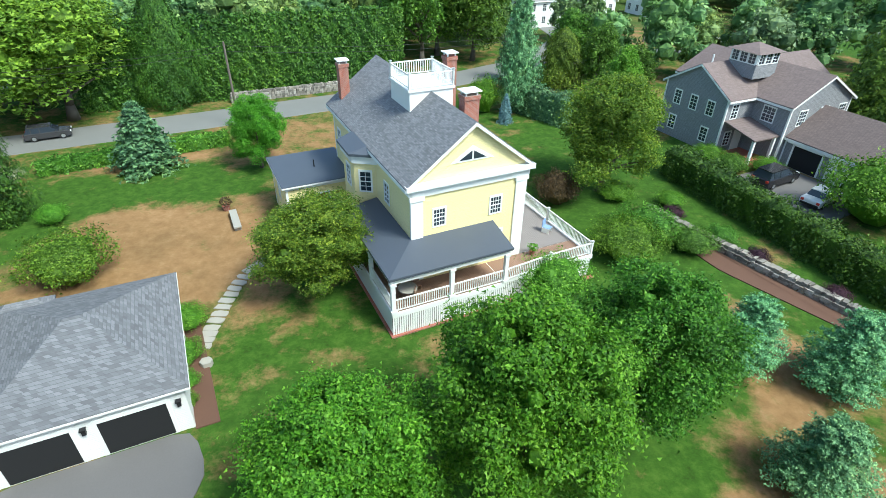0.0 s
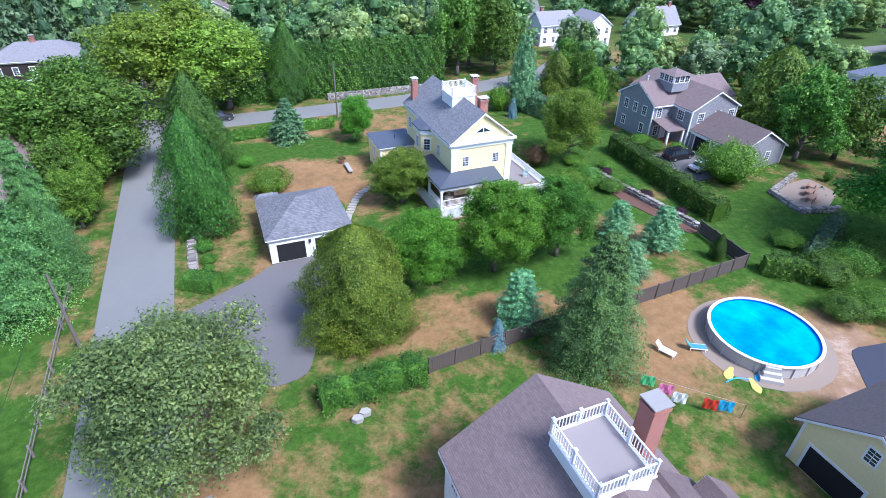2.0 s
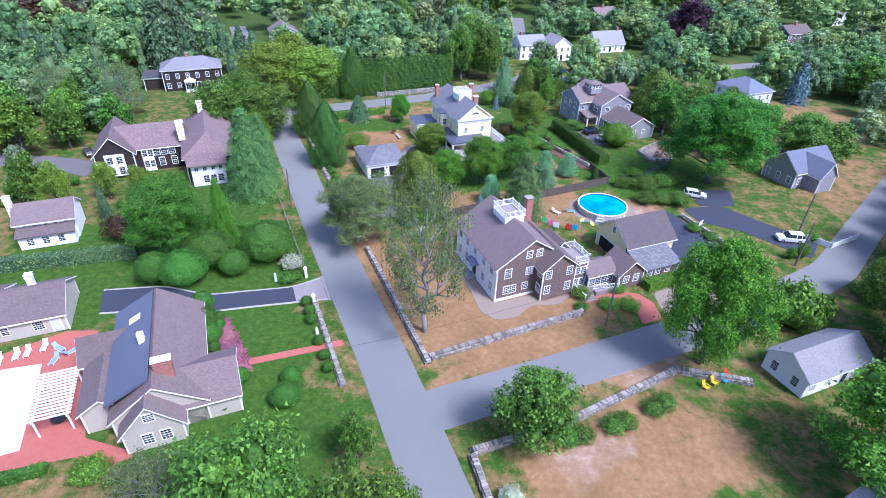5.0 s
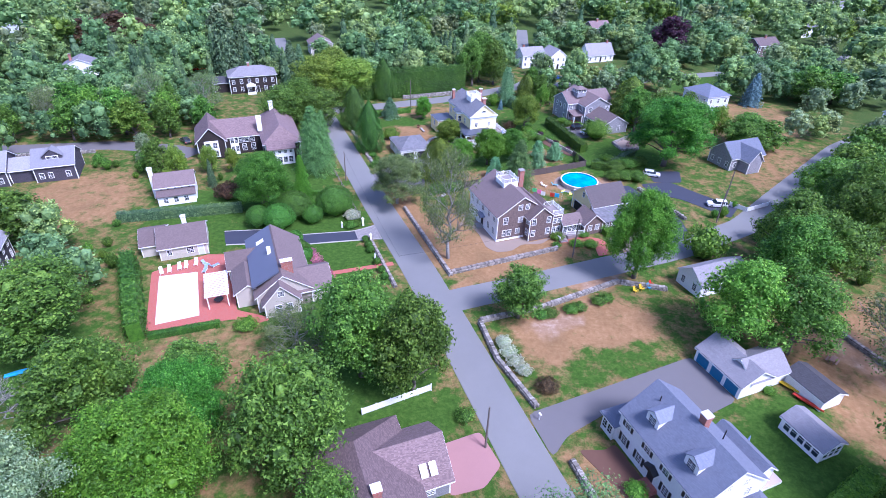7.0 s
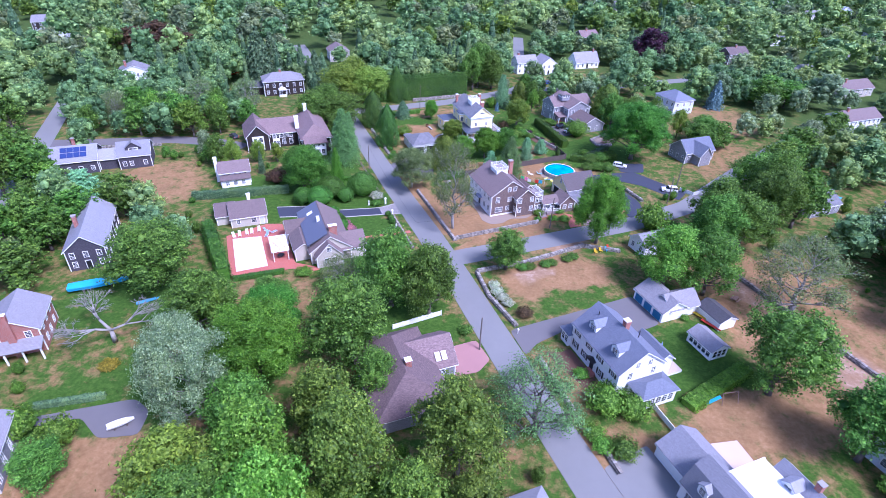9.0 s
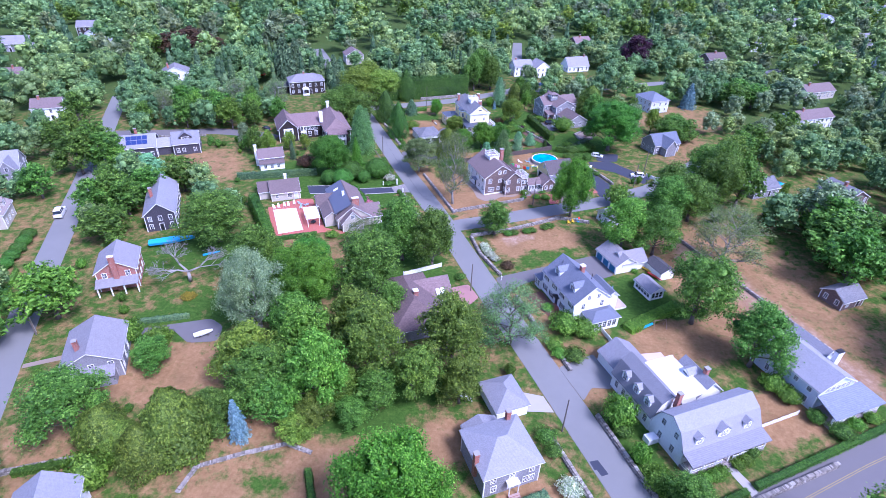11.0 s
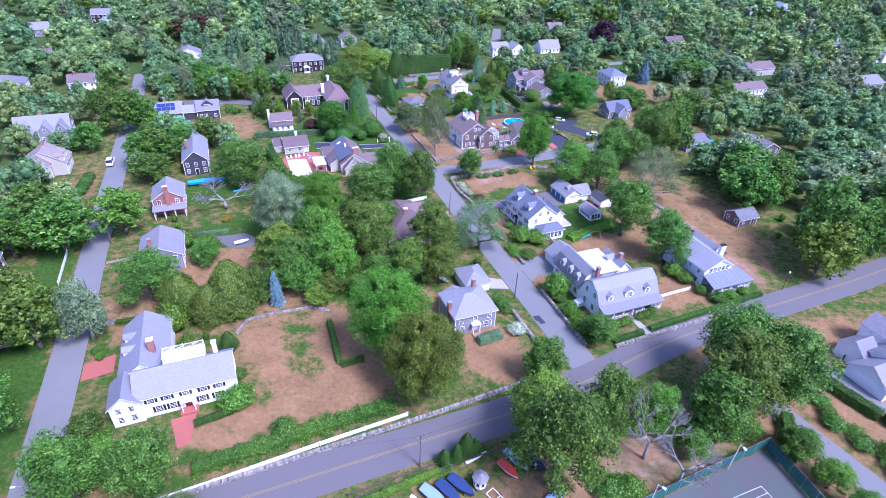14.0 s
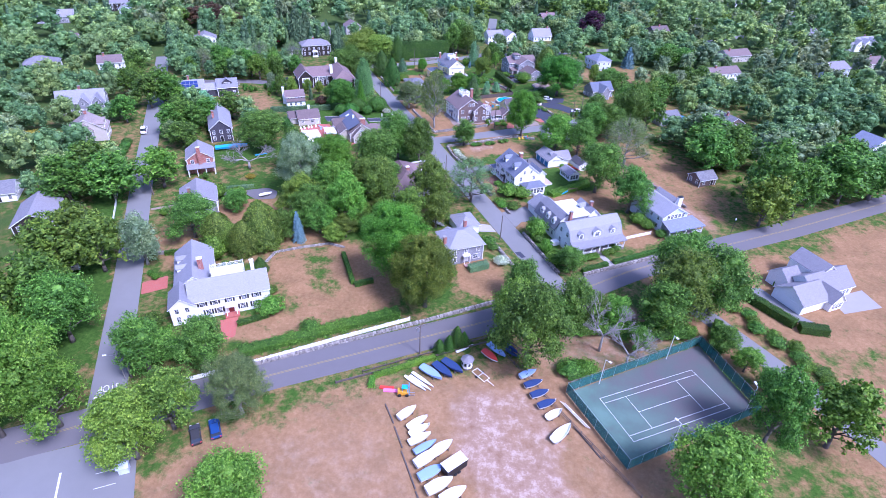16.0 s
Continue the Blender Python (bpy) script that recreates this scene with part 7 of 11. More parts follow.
tree("bush", -10.6, 39.6, 3.5, 2.7)
tree("redbush", 27.8, 34.9, 3.1, 1.8)
tree("bluespruce", 34.6, 55.1, 3.8, 1.2)
tree("bush", 34.0, 59.5, 4.5, 1.8)
tree("pine", 38.0, 58.1, 14.4, 3.4)
tree("cedar", -1.5, 78.2, 14.7, 4.2)
tree("bush", 51.1, 20.9, 5.7, 3.9)
tree("bush", -12.6, 49.1, 1.6, 1.1)
tree("yellowoak", -25.7, 77.7, 17.0, 10.1)
tree("yellowoak", -13.1, 76.5, 15.8, 10.1)
tree("yellowoak", -18.6, 84.5, 17.9, 10.1)
tree("oak", -39.7, 55.2, 13.8, 8.1)
tree("oak", -29.5, 54.2, 12.8, 8.1)
tree("oak", -34.0, 60.7, 14.5, 8.1)
tree("spruce", -36.1, 22.9, 18.8, 6.8)
tree("spruce", -33.0, 27.4, 15.8, 4.2)
tree("finesilver", -21.1, -1.5, 12.5, 7.0)
tree("sparse", -18.2, -27.6, 24.5, 6.6)
tree("fineoak", 57.4, -3.4, 20.5, 11.2)
tree("oak", 67, 22.5, 14.5, 5.8)
tree("oak", 74, 21, 13.0, 5.8)
tree("dense", 71, 32, 15.0, 6.0)
tree("finemaple", 14.0, -46.0, 20.0, 6.6)
tree("fir", -42.2, 3.6, 14.0, 3.2)
tree("ball", -36.0, -1.6, 6.8, 4.2)
tree("ball", -45.0, -0.4, 6.2, 4.0)
tree("ball", -41.6, -4.3, 4.2, 2.3)
tree("ball", -46.6, -12.2, 3.2, 1.6)
tree("ball", -46.4, -16.6, 3.6, 1.7)
tree("ball", -45.8, -19.6, 3.0, 1.5)
tree("ball", -44.9, -15.4, 1.8, 0.9)
tree("ball", -44.8, -17.2, 1.6, 0.9)
tree("ball", -48.8, -4.0, 5.4, 3.6)
tree("ball", -53.0, -2.3, 5.0, 2.7)
tree("ball", -32.6, -16.0, 1.5, 0.8)
tree("ball", -32.5, -18.3, 1.6, 0.85)
tree("ball", -32.6, -20.3, 1.6, 0.9)
tree("ball", -32.5, -25.0, 1.5, 0.8)
tree("ball", -32.4, -28.0, 1.5, 0.8)
tree("ball", -32.4, -30.3, 1.4, 0.75)
tree("ball", -46.4, -11.3, 2.0, 1.1)
tree("ball", -46.2, -14.0, 2.0, 1.1)
tree("ball", -45.6, -21.4, 1.4, 0.8)
tree("ball", -45.2, -23.4, 1.3, 0.8)
tree("ball", -42.9, -28.3, 2.0, 1.2)
tree("redbush", -58.5, 13.5, 4.0, 2.8)
tree("lushoak", -50.3, 3.8, 14.0, 6.6)
tree("oak", -42.8, -53.6, 18.5, 7.5)
tree("oak", -36.4, -59.6, 17.4, 6.0)
tree("sparse", -51.0, -44.9, 8.6, 5.9)
tree("finemaple", -71.0, -68.2, 19.0, 8.4)
tree("oak", -54.0, -66.2, 18.1, 8.2)
tree("poplar", -80.8, -71.8, 21.0, 7.6)
tree("oak", -13.5, -49.2, 11.1, 5.4)
tree("maple", 18.1, -66.5, 16.3, 8.3)
tree("oak", 24.6, -72.3, 15.2, 7.3)
tree("oak", 38.6, -58.8, 16.6, 7.5)
tree("oak", 48.0, -59.7, 15.4, 7.5)
tree("oak", 43.9, -53.7, 17.5, 7.5)
tree("bush", 32.7, -44.4, 6.9, 3.8)
tree("oak", 14.4, -99.6, 19.0, 8.4)
tree("oak", 16.5, -115.0, 16.0, 7.6)
tree("sparse", 38.4, -83.4, 18.4, 11.0)
tree("oak", 61.3, -55.3, 19.5, 7.5)
tree("oak", 70.7, -56.2, 18.0, 7.5)
tree("oak", 66.6, -50.2, 20.5, 7.5)
tree("olive", -60.8, -94.1, 20.0, 7.5)
tree("maple", -72.5, -88.9, 18.4, 6.6)
tree("yellowoak", -83.5, -86.8, 15.0, 7.0)
tree("olive", -45.0, -96.0, 19.5, 7.5)
tree("locust", -29.7, -92.4, 15.2, 8.9)
tree("bush", -15.7, -92.4, 4.2, 3.2)
tree("oak", -88.5, -29.9, 15.1, 10.0)
tree("oak", -77.9, -46.8, 11.1, 6.3)
tree("oak", -98.1, 5.0, 12.1, 7.0)
tree("pine", -108.7, 15.7, 10.1, 7.0)
tree("oak", -130.5, 27.8, 15.4, 7.1)
tree("oak", -121.5, 27.0, 14.3, 7.1)
tree("oak", -125.5, 32.6, 16.2, 7.1)
tree("oak", -121.1, -7.1, 13.1, 6.4)
tree("oak", -112.9, -7.8, 12.1, 6.4)
tree("oak", -116.5, -2.7, 13.8, 6.4)
tree("oak", -116.7, -21.1, 10.4, 7.6)
tree("bare", -95.7, -47.2, 12.9, 9.7)
tree("lushoak", -51.2, 8.7, 13.1, 6.4)
tree("purple", 150.3, 105.4, 18.5, 11.3)
tree("redoak", -107.4, 191.0, 13.3, 12.7)
tree("redoak", -91.2, 189.4, 12.3, 12.7)
tree("redoak", -98.3, 199.6, 14.0, 12.7)
tree("finemaple", -65.4, -126.2, 23.0, 9.4)
tree("finedense", -62.2, -138.6, 21.0, 8.2)
tree("olive", -6.5, -162.8, 20.0, 9.2)
tree("oak", 4.0, -164.1, 19.6, 9.1)
tree("oak", -1, -156.5, 20.3, 8.0)
tree("oak", -48.6, -165.0, 23.0, 8.6)
tree("yellowoak", -45.7, -154.5, 15.0, 6.0)
tree("bare", -30.0, -166.0, 20.4, 6.2)
tree("bare", -27.7, -172.4, 17.3, 5.7)
tree("oak", -13.2, -165.1, 15.1, 7.2)
tree("oak", -33.3, -158.2, 15.4, 5.8)
tree("oak", -14.3, -197.5, 19.7, 5.9)
tree("maple", -34.8, -203.1, 17.0, 8.0)
tree("maple", -3.6, -202.4, 17.3, 6.8)
tree("maple", -109.3, -177.6, 13.5, 7.3)
tree("yellowoak", -124.5, -161.5, 17.0, 7.4)
tree("olive", -118.6, -157.0, 15.0, 6.2)
tree("finesilver", -106.4, -157.6, 14.0, 6.0)
tree("maple", -147.4, -148.6, 22.7, 7.3)
tree("maple", -138.2, -149.5, 21.0, 7.3)
tree("maple", -142.2, -143.7, 23.9, 7.3)
tree("oak", -149.8, -124.1, 19.6, 8.1)
tree("oak", -139.6, -125.1, 18.1, 8.1)
tree("oak", -144.1, -118.6, 20.6, 8.1)
tree("oak", -123.6, -139.8, 14.4, 6.3)
tree("oak", -112.1, -141.4, 11.7, 5.8)
tree("olive", -145.9, -97.8, 17.3, 7.8)
tree("olive", -135.9, -98.7, 16.0, 7.8)
tree("olive", -140.3, -92.5, 18.2, 7.8)
tree("silver", -126.0, -98.8, 15.2, 5.4)
tree("oak", -148.7, -57.9, 16.8, 9.3)
tree("oak", -136.9, -59.0, 15.6, 9.3)
tree("oak", -142.1, -51.6, 17.7, 9.3)
tree("dense", -96.2, -98.7, 14.5, 5.7)
tree("dense", -105.5, -96.6, 8.6, 3.6)
tree("bluespruce", -86.5, -99.6, 10.3, 2.4)
tree("oak", -81.5, -93.8, 14.2, 7.8)
tree("oak", 56.7, -132.7, 22.5, 9.2)
tree("oak", 68.3, -133.8, 20.9, 9.2)
tree("oak", 63.2, -126.5, 23.7, 9.2)
tree("oak", 91.8, -132.1, 18.5, 11.3)
tree("oak", 106.2, -133.5, 17.2, 11.3)
tree("oak", 99.9, -124.4, 19.5, 11.3)
tree("oak", 71.2, -90.7, 14.8, 10.0)
tree("oak", 83.8, -91.9, 13.7, 10.0)
tree("oak", 78.2, -84.0, 15.6, 10.0)
tree("yellowoak", 52.3, -134.9, 17.9, 7.7)
tree("cedar", -98.3, -112.0, 5.2, 2.0)
tree("bush", -109.4, -101.8, 7.2, 3.2)
tree("maple", -123.1, -53.3, 14.3, 8.3)
tree("oak", -114.1, -88.6, 13.7, 7.8)
tree("dense", -107.3, -95.2, 10.6, 4.9)
tree("bush", -21.3, -127.0, 4.4, 1.6)
tree("bush", -19.8, -118.5, 6.2, 2.8)
tree("oak", -38.3, -143.4, 12.1, 5.1)
tree("oak", -20.2, -137.3, 7.8, 4.3)
tree("oak", 87.0, -3.0, 10.0, 6.4)
tree("oak", 95.0, -3.7, 9.2, 6.4)
tree("oak", 91.5, 1.4, 10.5, 6.4)
tree("oak", 36.3, 84.3, 18.4, 7.1)
tree("oak", 45.3, 83.5, 17.1, 7.1)
tree("oak", 41.3, 89.1, 19.4, 7.1)
tree("darkspruce", -29.8, 110.4, 16.1, 5.6)
tree("darkspruce", -25.8, 114.4, 13.7, 4.4)
tree("darkspruce", -52.9, 116.5, 26.3, 8.5)
tree("darkspruce", -46.8, 122.6, 22.4, 6.7)
tree("oak", 149.1, 25.1, 12.6, 8.7)
tree("oak", 160.1, 24.0, 11.7, 8.7)
tree("oak", 155.3, 31.0, 13.3, 8.7)
tree("bluespruce", 127.9, 32.2, 12.7, 4.7)
tree("lushoak", -67.3, -56.3, 13.1, 6.0)
tree("oak", -80.0, -50.7, 15.0, 7.2)
tree("oak", -107.9, -0.4, 11.7, 7.1)
tree("oak", -52.1, -76.6, 10.0, 4.5)
tree("oak", -66.4, -49.5, 9.3, 6.0)
tree("oak", -101.8, -76.2, 7.3, 4.6)
tree("maple", -72.2, -97.5, 19.0, 6.5)
tree("oak", 62.0, -101.0, 18.3, 9.0)
tree("oak", 75.0, -98.0, 17.3, 9.0)
tree("silver", 81.0, -77.4, 17.2, 9.2)
tree("olive", -62, -82, 15.0, 6.0)
tree("oak", -74, -80, 14.0, 6.4)
tree("oak", 80, -37, 13.0, 6.4)
tree("olive", 89, -33, 14.0, 6.6)
tree("oak", 98, -29, 13.0, 6.6)
tree("oak", 107, -25, 14.0, 6.8)
tree("silver", 116, -21, 13.0, 6.4)
tree("oak", 127, -18, 14.0, 6.8)
tree("oak", 70, -40, 15.0, 6.6)
tree("oak", 139, -14, 13.0, 6.4)
for k, a, b, h, r in (("olive", -73.5, -101.5, 7.5, 4.2), ("oak", -80.0, -97.0, 11.0, 5.2), ("maple", -67.5, -97.0, 9.0, 4.6), ("oak", -62.0, -101.0, 10.0, 5.0), ("olive", -54.0, -100.5, 13.0, 5.6),
                      ("oak", -90.0, -96.0, 9.0, 4.6), ("yellowoak", -77.0, -102.6, 5.5, 3.6), ("oak", -67.0, -103.0, 6.0, 3.8), ("olive", -46.5, -104.5, 12.0, 5.0), ("dense", -101.0, -100.6, 10.0, 4.4)):
    tree(k, a, b, h, r)
# the strip of wild growth between main road and court, and the trees by the west road
tree("oak", -37.2, -159.0, 12.0, 3.8)
tree("maple", -21.5, -159.5, 8.5, 4.2)
tree("yellowoak", -13.6, -164.6, 11.5, 5.0)
tree("oak", -26.5, -157.5, 9.0, 4.0)
tree("oak", -3.6, -175.5, 8.0, 4.0)
tree("maple", -3.2, -182.0, 6.5, 3.4)
tree("oak", -3.0, -188.0, 6.0, 3.2)
tree("oak", -22.0, -168.4, 7.0, 3.4)
tree("oak", -146, -42, 13.0, 6.2)
tree("olive", -147, -108, 14.0, 6.4)
tree("oak", -139, 12, 12.0, 5.4)
tree("oak", -140, 47, 13.0, 5.8)
tree("olive", -139, 62, 12.0, 5.6)
tree("oak", -139, 78, 14.0, 6.0)
tree("oak", -120, 12, 10.0, 4.6)
tree("maple", -118, 24, 10.0, 4.6)
for i in range(34):
    tree(("bush", "darkbush", "darkbush")[i % 3], -41 + 35 * ((i * 0.618) % 1), -171 + 15 * ((i * 0.382 + 0.13) % 1), 1.8 + 1.6 * ((i * 0.27) % 1), 1.7 + 1.1 * ((i * 0.53) % 1))
for i in range(16):
    tree(("bush", "darkbush")[i % 2], 10 + 4 * ((i * 0.618) % 1), -160 - 2.6 * i, 1.3 + 1.2 * ((i * 0.37) % 1), 1.4 + 0.9 * ((i * 0.53) % 1))
# ---- hedges ----
hedge(-12, 80, 30, 78, 10.0, 3.6, "cedar", "tall dense wall of dark green arborvitae", 0.26, 24, 0.3)
hedge(42.6, 36, 40.6, 12, 2.7, 2.4, "cedar", "thick green arborvitae hedge between gardens", 0.16, 46, 0.32)
hedge(-15, 60.2, 3, 61.4, 1.4, 1.6, "oak", "low green hedge along the street", 0.18, 26, 0.15)
hedge(38, 59.5, 41, 51, 3.6, 2.2, "needle", "row of dark green arborvitae", 0.22, 20, 0.25)
hedge(-11.8, 0.8, -3.0, 0.9, 2.1, 1.8, "cedar", "bushy green hedge beside the drive", 0.11, 110, 0.34)
hedge(36.5, 2.0, 43.0, -3.0, 2.2, 1.8, "cedar", "dark green hedge behind the pool", 0.2, 24, 0.3)
hedge(43, 1.0, 54, 6, 1.8, 1.8, "needle", "dark green hedge along the lawn", 0.2, 22, 0.3)
hedge(-73.6, -33.9, -62.5, -34.3, 1.1, 1.2, "cedar", "clipped green hedge at the pool terrace", 0.14, 40, 0.08)
hedge(-78.2, -10, -75.2, -34, 3.8, 2.8, "cedar", "tall green hedge screening the pool", 0.26, 16, 0.3)
hedge(-82, 9.5, -56, 6.0, 2.2, 1.7, "needle", "clipped dark green hedge", 0.2, 22, 0.1)
hedge(18, -30.4, 26.5, -30.1, 1.5, 1.9, "maple", "clipped bright green hedge before the low wing", 0.15, 40, 0.08)
hedge(-2, -97.2, 15, -93.6, 1.3, 3.4, "maple", "broad clipped green hedge", 0.2, 26, 0.1)
hedge(-16.6, -138.6, -7.8, -138.1, 1.2, 1.3, "cedar", "clipped green hedge along the main road", 0.16, 30, 0.06)
hedge(-5.8, -137.9, 31.5, -136.3, 1.2, 1.3, "cedar", "clipped green hedge along the main road", 0.16, 30, 0.06)
hedge(-46, -128.4, -40.2, -128.1, 1.8, 2.3, "needle", "clipped dark green hedge under the windows", 0.16, 30, 0.08)
hedge(-76.2, -110.4, -76.8, -124.4, 1.3, 1.2, "cedar", "low green box hedge on the field", 0.14, 34, 0.1)
hedge(-76.6, -125.2, -71.6, -125.0, 1.3, 1.2, "cedar", "low green box hedge on the field", 0.14, 34, 0.1)
hedge(-106, -141.0, -69, -139.0, 1.5, 3.0, "oak", "loose green hedge behind the white fence", 0.22, 20, 0.35)
hedge(-105.6, -131, -98.6, -130, 0.9, 1.6, "cedar", "clipped hedge before the colonial house", 0.15, 36, 0.05)
hedge(17.4, -157.4, 20.8, -175, 2.1, 2.6, "cedar", "clipped green hedge along the drive", 0.2, 26, 0.12)
hedge(20.8, -176, 26.5, -179.4, 2.0, 2.8, "cedar", "clipped green hedge at the corner", 0.2, 26, 0.12)
hedge(-81.6, -159.6, -80.4, -157.0, 1.0, 1.2, "maple", "low hedge of the boat yard", 0.15, 34, 0.15)
hedge(-80.2, -156.9, -66, -156.0, 1.0, 1.2, "maple", "low hedge of the boat yard", 0.15, 34, 0.15)
hedge(-106.4, -60.6, -95.6, -61.8, 1.1, 1.1, "needle", "low clipped dark green hedge", 0.16, 30, 0.08)
hedge(-36.5, 8, -45, 12, 1.1, 1.2, "oak", "low green garden hedge", 0.16, 30, 0.1)
hedge(-21.2, 21.4, -18.2, 19.6, 1.5, 2.2, "clipped", "rounded clipped hedge by the drive", 0.09, 130, 0.1)
hedge(30, -161, 44, -156, 1.6, 1.6, "oak", "loose hedge along the road", 0.2, 22, 0.3)
hedge(-122, -95.5, -109.4, -96.5, 1.2, 1.4, "oak", "green hedge on the boundary wall", 0.18, 24, 0.25)
hedge(-136, -60, -136.3, -30, 1.0, 1.0, "oak", "low hedge beside the west road", 0.16, 26, 0.1)
hedge(3, -168, -5, -176, 2.0, 2.4, "oak", "loose shrubbery behind the court", 0.2, 22, 0.4)

# ---- shrubs of the gardens ----
for a, b, h, r in ((-19, -54.6, 1.4, 1.2), (-19.4, -57.0, 1.5, 1.3), (-19.3, -59.3, 1.4, 1.3), (-18.9, -61.4, 1.3, 1.2), (-33.0, -5.6, 2.2, 1.7), (-17.4, 58.6, 1.7, 1.5), (-36, -128, 2.2, 1.9)):
    tree("whitebush", a, b, h, r)
tree("redbush", -17.2, -65.8, 1.8, 1.6)
for a, b in ((-9.5, -50.4), (-7.6, -50.6), (-3.6, -50.9), (-1.8, -50.8), (2.6, -50.5), (4.6, -50.2)):
    tree("darkbush", a, b, 1.2, 1.3)
def shrub(a, b, h, r):
    tree("bush" if (a + b) % 2 > 0.7 else "darkbush", a, b, h, r)


shrub(-34.2, -9.2, 1.5, 1.3)
shrub(-32.9, -8.8, 1.2, 1.0)
shrub(19.8, 23.9, 2.9, 2.2)
shrub(27.4, 25.4, 3.2, 2.5)
shrub(31, 27, 2.6, 2.3)
shrub(-15.6, -84.6, 1.5, 1.3)
shrub(-12.0, -95.0, 3.6, 2.8)
shrub(-20.8, -96.5, 1.6, 1.8)
shrub(-21.0, -99.2, 1.8, 1.7)
shrub(-18.4, -101.2, 2.4, 2.2)
shrub(-20.4, -121.0, 2.2, 1.6)
shrub(-21.0, -132.0, 2.8, 2.6)
shrub(-12.8, -133.8, 1.6, 1.2)
shrub(-10.8, -134.0, 1.7, 1.3)
shrub(-9.0, -133.8, 1.6, 1.2)
shrub(-5.2, -133.4, 1.4, 1.2)
shrub(-3.2, -133.3, 1.6, 1.3)
shrub(-1.0, -132.4, 1.8, 1.4)
shrub(16.2, -125, 3.0, 2.0)
shrub(15.4, -121.6, 3.6, 2.2)
shrub(17.0, -130.5, 2.4, 1.6)
shrub(23.0, -134.2, 2.0, 1.5)
shrub(27.6, -134.2, 1.8, 1.4)
shrub(18.6, -134.6, 2.6, 2.0)
shrub(-34.6, -117.4, 2.0, 1.8)
shrub(-34.8, -120.6, 1.6, 1.5)
shrub(-37.6, -109.6, 1.2, 1.2)
shrub(-51.4, -128.6, 1.8, 1.6)
shrub(-121.2, -131.5, 3.2, 2.4)
shrub(-124.0, -126.0, 3.6, 2.6)
shrub(-96.8, -121.2, 1.8, 1.4)
shrub(-118.8, -136.0, 3.2, 3.0)
shrub(-113.0, -137.0, 2.6, 2.6)
shrub(-90.0, -138.0, 2.4, 2.2)
shrub(-97.8, -128.4, 3.6, 3.0)
shrub(-94.4, -98.8, 2.6, 3.0)
shrub(-101.2, -69.2, 4.2, 2.6)
shrub(-107.4, -65.6, 4.6, 2.8)
shrub(-52, -31.4, 1.6, 2.0)
shrub(-58.4, -36.2, 1.5, 1.8)
shrub(18.4, -27.2, 2.4, 1.9)
shrub(13.4, -29.0, 1.2, 1.4)
shrub(9.8, -32.0, 1.3, 1.5)
shrub(12.6, -33.2, 1.3, 1.6)
shrub(5.6, -31.0, 1.0, 1.0)
shrub(7.2, -28.4, 1.6, 1.4)
shrub(-31.0, -66.6, 1.5, 1.3)
shrub(53.2, 40.4, 1.4, 1.2)
shrub(51.6, 31.6, 1.6, 1.4)
shrub(48.6, 33.4, 1.8, 1.6)
shrub(48.6, 36.4, 1.7, 1.6)
shrub(37.2, 30.4, 1.2, 1.1)
shrub(36.2, 24.0, 1.3, 1.2)
shrub(33.4, 33.4, 1.6, 1.5)
shrub(44.0, 5.0, 1.7, 1.7)
for a, b, h, r in ((37.6, -6.6, 2.6, 2.0), (41.0, -7.4, 2.4, 2.2), (43.6, -9.4, 2.8, 2.2), (41.8, -1.6, 3.0, 2.6), (46.6, -1.0, 2.6, 2.6), (50.6, -0.6, 2.4, 2.4), (39.2, -18.6, 1.4, 1.4), (40.0, -22.0, 1.2, 1.3)):
    tree("darkbush", a, b, h, r)
shrub(14.6, -77.8, 1.0, 0.9)
shrub(-4.1, 25.4, 0.8, 0.7)
shrub(-4.2, 23.9, 0.7, 0.6)
shrub(-4.0, 27.6, 1.3, 1.0)
shrub(-3.6, 30.6, 1.6, 1.1)
shrub(-19.2, 27.6, 1.2, 1.0)
shrub(-18.9, 24.9, 1.0, 0.8)
shrub(-19.0, 23.1, 0.8, 0.6)
for a, b in ((-139.8, -31), (-139.2, -27.4), (-138.6, -23.8), (-138.0, -20.2), (-137.5, -16.6), (-137.2, -13.0)):
    tree("ball", a, b, 2.8, 2.0)
for a, b, h, r in ((-37, -30.2, 1.8, 1.3), (-38.2, -33.5, 2.4, 1.8)):
    tree("ball", a, b, h, r)
for a, b in ((-44.6, -16.6), (-44.4, -18.2), (-43.9, -19.9), (-43.6, -21.5), (-43.2, -23.2), (-43.0, -24.8), (-42.8, -26.4)):
    tree("pinkbush", a, b, 0.7, 1.3)
tree("goldbush", -96.0, -54.0, 0.9, 1.6)
tree("goldbush", 112, 34, 4.0, 3.0)
tree("goldbush", -170, 0, 4.0, 4.0)
for a, b, h, r in ((-64.6, -154.6, 4.2, 1.3), (-62.4, -154.8, 4.8, 1.3), (-60.4, -154.4, 6.6, 1.7), (-58.6, -154.4, 4.4, 1.3)):
    tree("cedar", a, b, h, r)
tree("darkbush", 33, 24, 1.8, 1.7)
for a, b in ((35.6, 28.5), (36.3, 20.6), (37.2, 15.0)):
    tree("purplebush", a, b, 1.1, 0.9)
